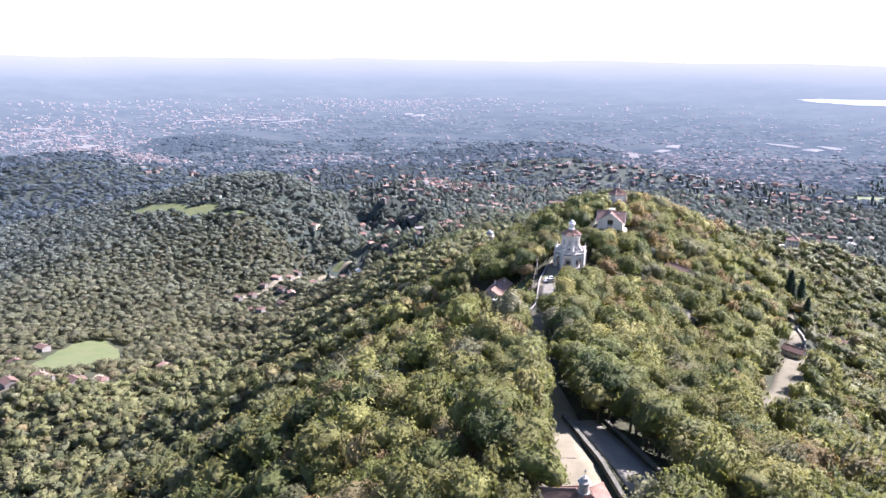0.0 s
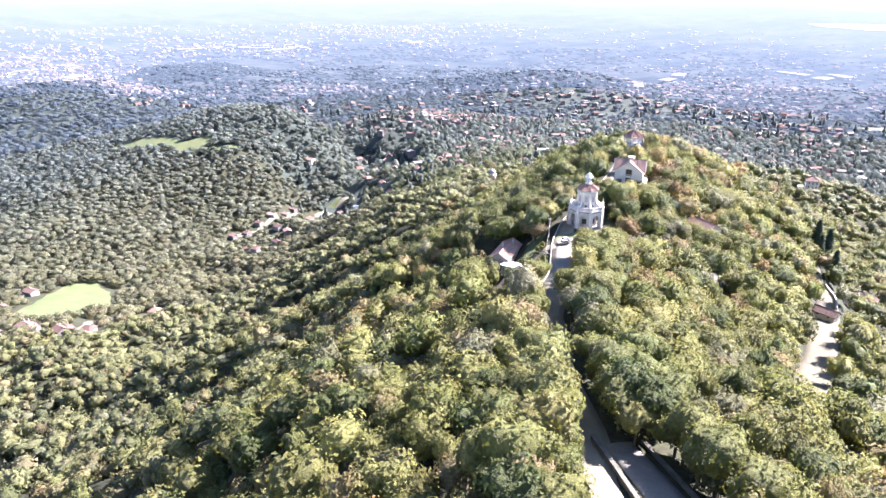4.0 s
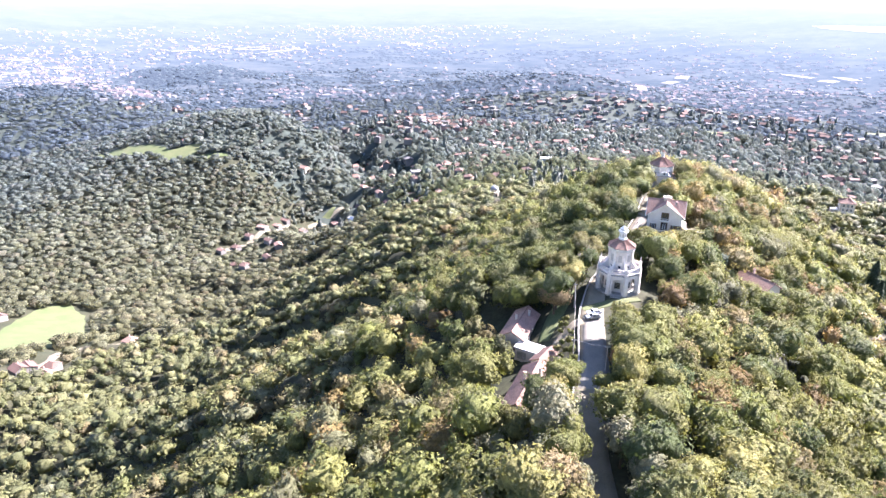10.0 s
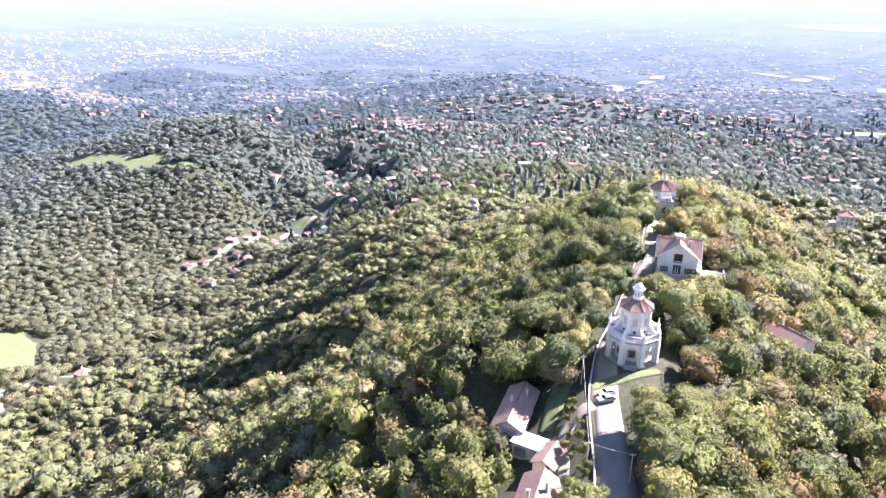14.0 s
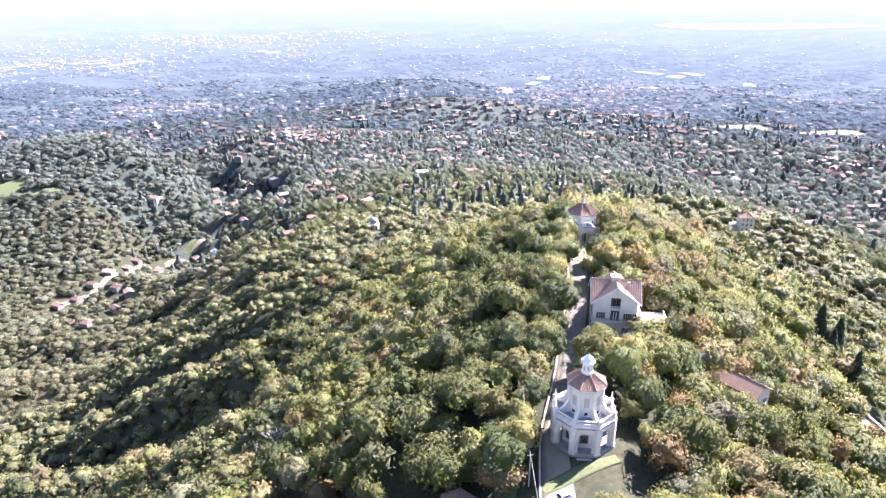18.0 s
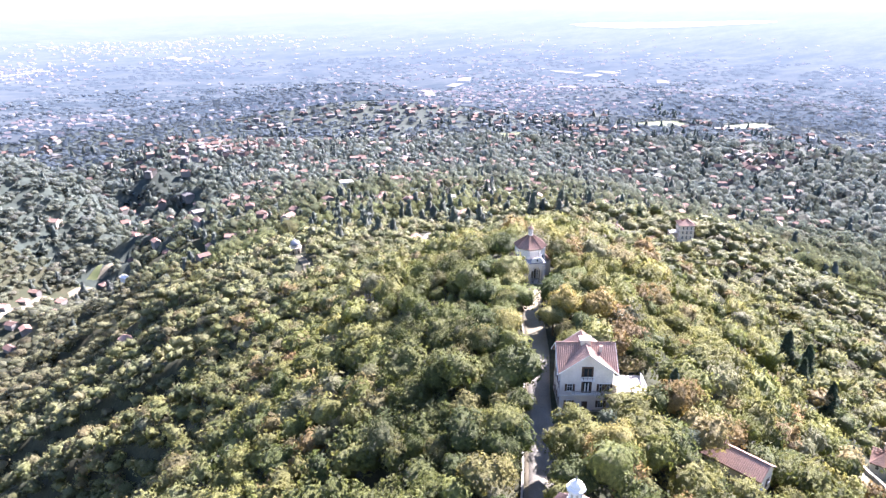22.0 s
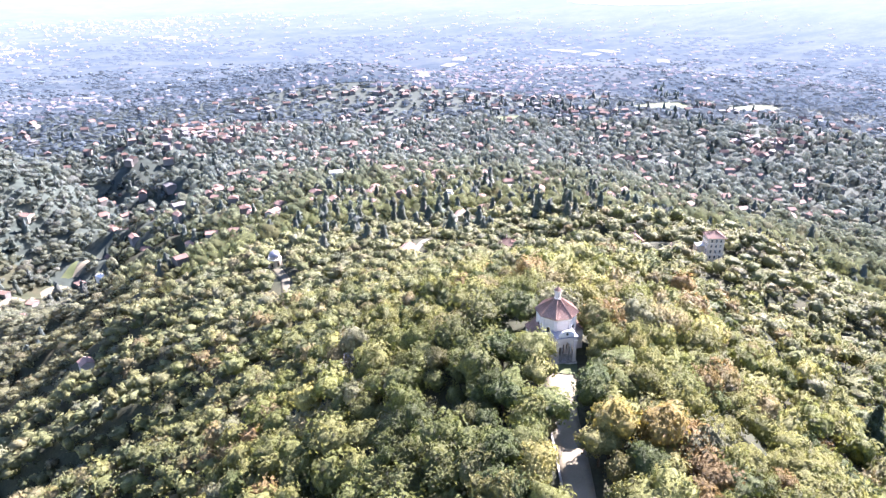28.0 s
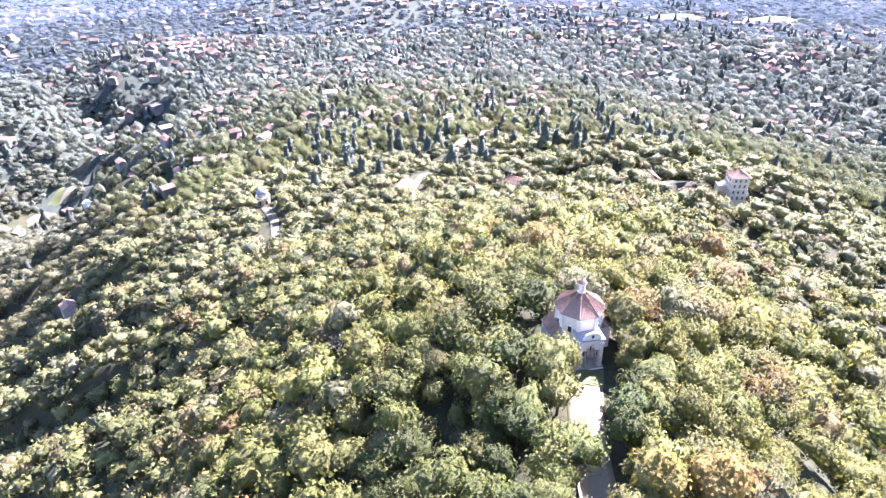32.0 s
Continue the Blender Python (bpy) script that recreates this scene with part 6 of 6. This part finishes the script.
def edge(line, side, i0=0, i1=None, off=0.35):
    p, nrm = line
    q = p[:, :2] + nrm * (side * (p[:, 2] / 2 + off))[:, None]
    return [tuple(v) for v in q[i0:i1:2]]


west = [q for q in edge((RP, RN), 1) if -100 < q[1] < 102]
wall_line("lane_wall", west, 0.5, 0.26, STONE, "low wall with pale coping along the lane", STONE, below=4)
wall_line("plaza_wall", [(-27.2, -140), (-25.6, -152), (-24.4, -164), (-22.6, -178)], 1.1, 0.6, DARKSTONE, "dark stone wall between plaza and lane", below=2.5)
wall_line("lane_wall", [(-18.2, -140), (-14.5, -158), (-11.5, -174)], 0.6, 0.5, DARKSTONE, "low stone wall on the outer side of the lane", below=3)
wall_line("road_wall", [(116.5, 22), (121, 31), (126, 44), (131.5, 56), (136, 66)], 1.2, 0.6, STONE, "dark stone parapet beside the lower road", below=3)
wall_line("road_wall", [(36.5, -103), (66, -60), (89, -32)], 0.5, 0.5, STONE, "low stone wall beside the gravel path", below=3)
lane = ribbon("lane", ((-23, -141, 5.5), (-20.5, -152, 6.5), (-18.6, -164, 7.5), (-16, -180, 8)), 0.16, ASPHALT, label="darker paved lane beside the plaza wall", category="road")
grass = ribbon("verge", ((-13.5, -13.5, 2.6), (-8, -11.5, 3.2), (-2, -9.8, 3.0), (4, -8.6, 2.2)), 0.18, GRASS, label="sunlit grass verge before the chapel", category="grass", kind="structure")
lawn = ribbon("lawn", ((-25.5, -22, 3), (-21.8, -14, 5), (-18, -6, 5), (-14.5, 1, 3)), 0.2, GRASS, label="sloping lawn between the house and the lane wall", category="grass", kind="structure")
grass2 = ribbon("verge", ((44.4, 107.6, 6.4), (46.0, 110.2, 6.8), (47.2, 112.6, 6.6)), 0.2, GRASS, label="patch of lawn before the chapel porch", category="grass", kind="structure")
shadelane = ribbon("lane", ((-20.2, -58, 6.6), (-15.4, -42, 6.4), (-11.4, -18, 5.6)), 0.17, ASPHALT, label="grey asphalt stretch of the ridge lane", category="road")
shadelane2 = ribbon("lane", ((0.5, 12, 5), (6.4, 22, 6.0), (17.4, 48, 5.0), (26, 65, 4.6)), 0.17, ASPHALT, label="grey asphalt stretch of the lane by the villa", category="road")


ribbon("drive", ((-14.5, -20.3, 3.0), (-18.5, -21.2, 3.2), (-22.3, -23.6, 3.4), (-23.2, -31, 2.6), (-25.4, -40, 2.4), (-28.2, -50, 2.4), (-30.5, -58, 2.2)), 0.2, GRAVEL, label="pale drive down to the houses below the lane", category="drive")
ribbon("path", TERRACE_PATH, 0.15, ASPHALT, label="dark footpath along the terrace wall", category="path")
wall_line("terrace_wall", [(57.6, 12), (52.6, -2), (47.6, -18), (42.6, -36)], 0.9, 0.5, STONE, "long stone terrace wall on the wooded slope", below=3)


# ---- parked cars ----
def car(x, y, turn, paint, label):
    z = high(x, y) + 0.2
    t = thing("car", x, y, z, turn, label, "car")
    prof = [(-2.1, 0.35), (-2.12, 0.75), (-1.75, 0.9), (-0.95, 0.95), (-0.35, 1.42), (1.05, 1.45), (1.75, 1.0), (2.05, 0.92), (2.1, 0.4)]
    k = len(prof)
    g = Geo().add([(px, s * (0.83 if pz < 1.0 else 0.68), pz) for s in (-1, 1) for px, pz in prof], [tuple(range(k)), tuple(range(2 * k - 1, k - 1, -1))] + [(j, (j + 1) % k, k + (j + 1) % k, k + j) for j in range(k)])
    part("body", g, paint, t, bevel=0.05)
    part("windscreen", Geo().slab(((-0.93, -0.62, 0.99), (-0.93, 0.62, 0.99), (-0.38, 0.6, 1.41), (-0.38, -0.6, 1.41)), 0.03), GLASS, t)
    part("rear_window", Geo().slab(((1.7, -0.6, 1.06), (1.7, 0.6, 1.06), (1.1, 0.58, 1.46), (1.1, -0.58, 1.46)), 0.03), GLASS, t)
    for s in (-1, 1):
        part("side_window", Geo().add([(-0.7, s * 0.79, 1.0), (1.45, s * 0.79, 1.02), (1.0, s * 0.7, 1.38), (-0.3, s * 0.7, 1.36), (-0.7, s * 0.74, 1.0), (1.45, s * 0.74, 1.02), (1.0, s * 0.66, 1.38), (-0.3, s * 0.66, 1.36)],
                                      [(0, 1, 2, 3), (7, 6, 5, 4), (0, 4, 5, 1), (1, 5, 6, 2), (2, 6, 7, 3), (3, 7, 4, 0)]), GLASS, t)
        part("headlight", Geo().box(-2.08, s * 0.6, 0.62, 0.1, 0.3, 0.14), WHITE, t)
        part("tail_light", Geo().box(2.06, s * 0.66, 0.66, 0.08, 0.2, 0.16), TILE, t)
        for px in (-1.35, 1.3):
            w = part("wheel", Geo().lathe(14, [(0.31, -0.1), (0.33, -0.06), (0.33, 0.06), (0.31, 0.1)]), BLACK, t, "black rubber tyre")
            w.matrix_basis = pose(px, s * 0.78, 0.33, 90, 0, 0)
            part("rim", Geo().lathe(8, [(0.2, -0.112), (0.2, 0.112)]), METAL, w)
    part("bumper", Geo().box(-2.1, 0, 0.36, 0.14, 1.5, 0.22).box(2.1, 0, 0.38, 0.12, 1.5, 0.2), METAL, t)
    return t


BLACK = material("black_rubber", (0.03, 0.03, 0.032), 0.8, scale=3, fine=10, fine_amount=0.2)
SILVER = material("silver_car_paint", (0.42, 0.43, 0.45), 0.3, (0.40, 0.41, 0.43), scale=0.6, fine=30, fine_amount=0.04, metal=0.4)
WHITECAR = material("white_car_paint", (0.75, 0.75, 0.76), 0.3, (0.72, 0.72, 0.73), scale=0.6, fine=30, fine_amount=0.03)
car(-11.6, -18.9, 12, SILVER, "silver hatchback parked across the lane")
car(-10.9, -16.6, 14, WHITECAR, "white car parked beside the silver one")
post_ = thing("bollard", 21.4, 58.5, high(21.4, 58.5), 0, "small white post beside the villa hedge", "post")
part("shaft", Geo().lathe(8, [(0.2, -0.2), (0.2, 1.0), (0.24, 1.05), (0.24, 1.2), (0.05, 1.3)]), WHITE, post_)


# ---- poles and wires ----
def pole(x, y, h, label="slender grey wooden utility pole beside the lane", lamp=False):
    t = thing("utility_pole" if not lamp else "street_lamp", x, y, high(x, y), 0, label, "pole")
    part("pole", Geo().tube((0, 0, -1), (0, 0, h), 0.13, 0.09, 7), GREYWALL, t)
    part("cross_arm", Geo().box(0, 0, h - 0.5, 1.2, 0.1, 0.1), GREYWALL, t)
    for k in (-0.5, 0.5):
        part("insulator", Geo().lathe(6, [(0.05, h - 0.4), (0.09, h - 0.32), (0.03, h - 0.2)], k, 0), WHITE, t)
    return Vector((x, y, high(x, y) + h - 0.25))


def wire(a, b, sag, label="thin overhead wire between poles"):
    cu = bpy.data.curves.new("overhead_wire", "CURVE")
    cu.dimensions, cu.bevel_depth, cu.bevel_resolution = "3D", 0.035, 0
    sp = cu.splines.new("POLY")
    sp.points.add(12)
    for i in range(13):
        t = i / 12
        p = Vector(a).lerp(Vector(b), t)
        sp.points[i].co = (p.x, p.y, p.z - sag * 4 * t * (1 - t), 1)
    cu.materials.append(GREYWALL)
    return tagged(new("overhead_wire", cu), label, "wire")


pa, pb = pole(-15.4, -11, 7.5), pole(-21, -40, 7)
pc, pd = pole(-14.0, -45, 7), pole(-10.5, 9, 9)
wire(pa, pb, 0.6)
wire(pb, pc, 0.3)
wire(pa, pd, 0.5)
pole(-37, -148, 9, "tall slim lamp post on the plaza", True)


# ---- meadows, lanes and water of the valley ----
def meadow(x, y, a, b, turn, mat, label, name="meadow", lift=0.35, category="meadow"):
    """A draped patch with an uneven rim."""
    c, s = math.cos(radians(turn)), math.sin(radians(turn))
    r = random.Random(int(abs(x) + abs(y)))
    k, rings = 40, 7
    wob = [1 + 0.10 * math.sin(3 * i * 6.283 / k + r.random()) + r.uniform(-0.05, 0.05) for i in range(k)]
    px, py = [x], [y]
    for j in range(1, rings + 1):
        for i in range(k):
            t = 6.283 * i / k
            u, v = a * wob[i] * j / rings * math.cos(t), b * wob[i] * j / rings * math.sin(t)
            px.append(x + u * c - v * s)
            py.append(y + u * s + v * c)
    z = ground_height(np.array(px), np.array(py)) + lift + (2.0 if y > 1800 else 0.6 if y > 900 else 0)
    fs = [(0, 1 + i, 1 + (i + 1) % k) for i in range(k)]
    for j in range(rings - 1):
        o = 1 + j * k
        fs += [(o + i, o + k + i, o + k + (i + 1) % k, o + (i + 1) % k) for i in range(k)]
    ob = part(name, Geo().add(list(zip(px, py, z)), fs), mat, None, smooth=True)
    return tagged(ob, label, category, kind="structure")


PALEFIELD = material("dry_field", (0.18, 0.19, 0.13), 0.95, (0.14, 0.165, 0.10), scale=0.02, fine=0.4, fine_amount=0.2)
for i, f in enumerate(FIELDS):
    meadow(*f, PALEFIELD if i in (4, 6, 13, 10) else GRASS, "sunlit mown meadow among the woods" if f[1] < 1300 else "pale open field on the plain")
# lake brightness is glow and pale base colour; nothing is mirrored
WATER = distance_material("far_lake_water", (0.2, 0.21, 0.22), (0.24, 0.25, 0.26), 0.002)
lake = meadow(2330, 3230, 520, 60, -30, WATER, "far lake with its pale shine put into a glow", "lake", 6.0, "lake")
ribbon("lane", VALE_ROAD, 0.5, GRAVEL, side=1.7, label="pale lane through the valley hamlet")
ribbon("lane", MEADOW_ROAD, 0.5, GRAVEL, label="pale lane beside the valley meadow")
ribbon("lane", RIM_ROAD, 0.5, ASPHALT, label="narrow lane climbing past the rim villas")


# ---- hamlets ----
def hamlet(spots, label, seed, group, wide=(8, 12), wall=None):
    r = random.Random(seed)
    for x, y, turn in spots:
        gable_house(x, y, turn + r.uniform(-12, 12), r.uniform(*wide), r.uniform(9, 15), r.uniform(4.5, 6.5), r.uniform(1.8, 2.6), label, r.choice((TOWNWALL, PALEWALL)), r.choice((PINKTILE, TILE)), hip=r.choice((0, 0, 3.5)), chimneys=1, detail=False, group=group, sink=4)


hamlet(HAMLET_A, "small house with pink tile roof beside the valley meadow", 3, "houses by the valley meadow")
hamlet(HAMLET_B, "hamlet house with pale red tile roof along the valley lane", 4, "houses of the valley hamlet")
gable_house(-138, 447, 20, 9, 9, 8, 2, "old brick house half hidden in the gorge wood", GREYWALL, detail=False, chimneys=0)
gable_house(-316, 1056, 60, 14, 24, 5.5, 3, "long farmhouse with orange tile roof in the hill wood", CREAM, detail=False, sink=5)
gable_house(-524, 1048, 70, 10, 16, 5, 2, "pink-walled farm building beside the hill meadow", CREAM, detail=False, sink=5)
gable_house(-508, 1062, 70, 9, 14, 4, 2, "low farm shed beside the hill meadow", WHITE, detail=False, sink=5, name="shed", category="shed")
gable_house(-205, 905, 40, 9, 14, 5, 2, "white-roofed house by the stream wood", WHITE, WHITE, detail=False, sink=4)


# ---- villas on the rim of the plain ----
def block(x, y, turn, w, d, h, label, wall=None, floors=3, name="villa"):
    """A flat-roofed villa with rows of windows and a parapet."""
    t = thing(name, x, y, high(x, y), turn, label, "villa")
    part("wall", Geo().box(0, 0, -5, w, d, h + 5), wall or WHITE, t)
    part("parapet", Geo().box(0, 0, h, w + 0.5, d + 0.5, 0.45), WHITE, t)
    part("roof", Geo().box(0, 0, h + 0.45, w - 0.4, d - 0.4, 0.06), GREYWALL, t)
    for k in range(floors):
        n = max(2, int(w / 3.4))
        for i in range(n):
            window(t, -w / 2 + w * (i + 0.5) / n, -d / 2, 1.0 + k * h / floors, 1.2, 1.7, -90, shutters=False, mat=GREYWALL)
    part("balcony", Geo().box(0, -d / 2 - 0.8, h / floors, w * 0.6, 1.6, 0.2), WHITE, t)
    return t


wv = block(206, 668, -18, 11, 12, 12, "white three-storey villa with flat roof and belvedere", floors=3)
part("belvedere", Geo().box(1.5, 1.5, 12.4, 5, 5, 3.2).box(1.5, 1.5, 15.6, 5.8, 5.8, 0.3), WHITE, wv)
block(316, 760, -14, 22, 12, 9, "long white modern villa with terraces", floors=2)
block(303, 782, -14, 12, 10, 12, "white flat-roofed wing behind the long villa", floors=3)
gable_house(360, 748, -24, 13, 15, 10, 3, "large pale building with half-stripped roof", PLASTER, detail=False, sink=6)
sc = thing("roof_truss", 346, 772, high(346, 772), -40, "bare pale roof ramp on the half-stripped building", "truss")
part("ramp", Geo().slab(((-12, -2, 4), (12, -2, 14), (12, 2, 14), (-12, 2, 4)), 0.6), WHITE, sc)
for k in (-9, 0, 9):
    part("strut", Geo().box(k, 0, -4, 0.8, 3, 12.5 + k * 0.4), WHITE, sc)
gable_house(165, 515, -38, 10, 20, 5, 2.2, "long villa with red tile roof on the rim lane", CREAM, hip=3, detail=False, sink=5)
gable_house(183, 548, -38, 11, 14, 6, 2, "villa with grey-pink tiles above the rim lane", CREAM, hip=3, detail=False, sink=5)
gable_house(219, 592, -30, 12, 14, 7, 2.5, "tall villa with orange tile roof by conifers", CREAM, hip=3, detail=False, sink=5)
gable_house(136, 470, -38, 8, 26, 4.5, 2, "long red-roofed outbuilding down the rim lane", CREAM, detail=False, sink=5)
gable_house(86, 410, -38, 8, 16, 4, 2, "low house with pale orange roof below the rim", CREAM, detail=False, sink=4)
gable_house(376, 579, 20, 11, 13, 6, 2.5, "villa with weathered red roof among conifers", CREAM, hip=3, detail=False, sink=5)
gable_house(405, 548, 10, 10, 13, 6, 2.5, "villa with red roof among dark conifers", CREAM, hip=3, detail=False, sink=5)
gable_house(255, 690, -30, 9, 11, 6, 2, "small villa with brown roof behind conifers", WHITE, hip=3, detail=False, sink=5)
gable_house(395, 700, 15, 10, 12, 7, 2.5, "pink villa with tile roof among conifers", CREAM, hip=3, detail=False, sink=5)
gable_house(151, 790, 15, 12, 18, 7, 2.5, "villa with orange roof in the parkland", CREAM, hip=3, detail=False, sink=5)
block(130, 972, -5, 20, 14, 11, "white apartment house standing in the parkland", floors=4, name="apartment_house")

# ---- houses of the plain ----
protos_h = []
for i in range(8):
    r = random.Random(50 + i)
    protos_h.append(gable_house(0, -4000, 0, r.uniform(9, 14), r.uniform(11, 19), r.uniform(7, 11), r.uniform(2, 3), ("suburban house with %s tile roof and %s walls") % (("red", "orange", "brown", "pink")[i % 4], ("cream", "white")[i % 2]), (TOWNWALL, PALEWALL)[i % 2], roof=(PINKTILE, TILE)[i % 2], hip=(0, 3.5)[i // 4], detail=False, z=0, sink=5, group="houses of the parkland"))
placed = 0
for x, y in zip(*PARK):
    p = protos_h[placed % 8]
    m = pose(float(x), float(y), high(float(x), float(y)), 0, 0, random.uniform(0, 180))
    if placed < 8:
        p.matrix_basis = m
    else:
        copy_thing(p, m)
    placed += 1


def far_houses(name, label, x, y, wide, long_, tall, mats, rise=0.3):
    """Distant houses: walls and gabled roofs joined in one mesh of kind stuff."""
    n = len(x)
    z = ground_height(x, y)
    a = rng.random(n) * 3.14
    base = np.array(((-1, -1, -1), (1, -1, -1), (1, 1, -1), (-1, 1, -1), (-1, -1, 1), (1, -1, 1), (1, 1, 1), (-1, 1, 1), (-1.08, -1.05, 0.97), (1.08, -1.05, 0.97), (1.08, 1.05, 0.97), (-1.08, 1.05, 0.97), (0, -1.05, 1 + 2 * rise), (0, 1.05, 1 + 2 * rise)), float)
    quads = np.array(((0, 1, 5, 4), (1, 2, 6, 5), (2, 3, 7, 6), (3, 0, 4, 7), (8, 12, 13, 11), (9, 10, 13, 12), (8, 9, 12, 12), (10, 11, 13, 13)))
    tri = np.array([(q[0], q[1], q[2]) for q in quads] + [(q[0], q[2], q[3]) for q in quads if q[2] != q[3]])
    slot = np.array([0 if i < 4 else 1 for i in range(8)] + [0, 0, 0, 0, 1, 1])
    w, l, h = (rng.uniform(*s, n)[:, None] for s in (wide, long_, tall))
    lx, ly = base[None, :, 0] * w / 2, base[None, :, 1] * l / 2
    qx = lx * np.cos(a)[:, None] - ly * np.sin(a)[:, None] + x[:, None]
    qy = lx * np.sin(a)[:, None] + ly * np.cos(a)[:, None] + y[:, None]
    qz = np.where(base[None, :, 2] < 0, -6, base[None, :, 2] * h) + z[:, None]
    co = np.stack([qx, qy, qz], 2).reshape(-1, 3)
    f = (tri[None] + (np.arange(n) * 14)[:, None, None]).reshape(-1, 3)
    me = arrays_mesh(name, co, f, mats, slots=np.tile(slot, n))
    return tagged(new(name, me), label, "houses", kind="stuff")


hx, hy = TOWN_X, TOWN_Y
half = rng.random(len(hx))
beyond = np.hypot(hx + 40, hy + 100) > 2100
# past 2.1 km walls and roofs glow, the haze being in their material
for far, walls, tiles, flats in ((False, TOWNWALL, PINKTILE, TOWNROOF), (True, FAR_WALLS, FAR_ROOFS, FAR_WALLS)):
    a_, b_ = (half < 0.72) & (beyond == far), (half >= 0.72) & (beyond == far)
    far_houses("town_houses", "distant town houses with pale red roofs", hx[a_], hy[a_], (9, 15), (11, 20), (5, 8), [walls, tiles])
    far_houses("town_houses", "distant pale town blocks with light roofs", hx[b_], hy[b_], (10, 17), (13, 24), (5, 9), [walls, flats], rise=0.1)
bx = np.array((-1150, -1090, -1010, -930, -860, -1240, -820, -760, -1700, -1600, -1820, -220, -190, -240, 1480, 1560, 1400, 860, 930, 1240, 1660, -960, 600, -1480))
by = np.array((3130, 3190, 3150, 3160, 3120, 3080, 3150, 3200, 2500, 2620, 2700, 3350, 3390, 3420, 2540, 2560, 2640, 2560, 2640, 2300, 2300, 3220, 2100, 2420))
# the halls glow with the same painted haze
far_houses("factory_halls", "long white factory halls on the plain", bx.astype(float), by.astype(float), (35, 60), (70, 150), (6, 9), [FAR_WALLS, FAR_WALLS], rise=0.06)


# ---- the far distance ----
def distance_sheet():
    """The plain past two kilometres, raised to the camera's skyline, with painted haze."""
    rad = np.concatenate([np.arange(2150, 3200, 70), np.arange(3200, 5310, 110)])
    ang = np.radians(np.arange(20, 160.1, 1.0))
    r, a = np.meshgrid(rad, ang)
    x, y = -40 + r * np.cos(a), -100 + r * np.sin(a)
    z = ground_height(x, y) + 1.5 + ease(2150, 2400, r) * 2 + ease(4500, 4950, r) * 16
    co = np.stack([x, y, z], 2).reshape(-1, 3)
    i = np.arange(x.size).reshape(x.shape)
    quads = np.stack([i[:-1, :-1], i[:-1, 1:], i[1:, 1:], i[1:, :-1]], 2).reshape(-1, 4)
    return tagged(new("backdrop", arrays_mesh("backdrop", co, quads, [DISTANCE], smooth=True)), "distant plain with pale blue haze put into its glow", "backdrop", kind="structure")


distance_sheet()
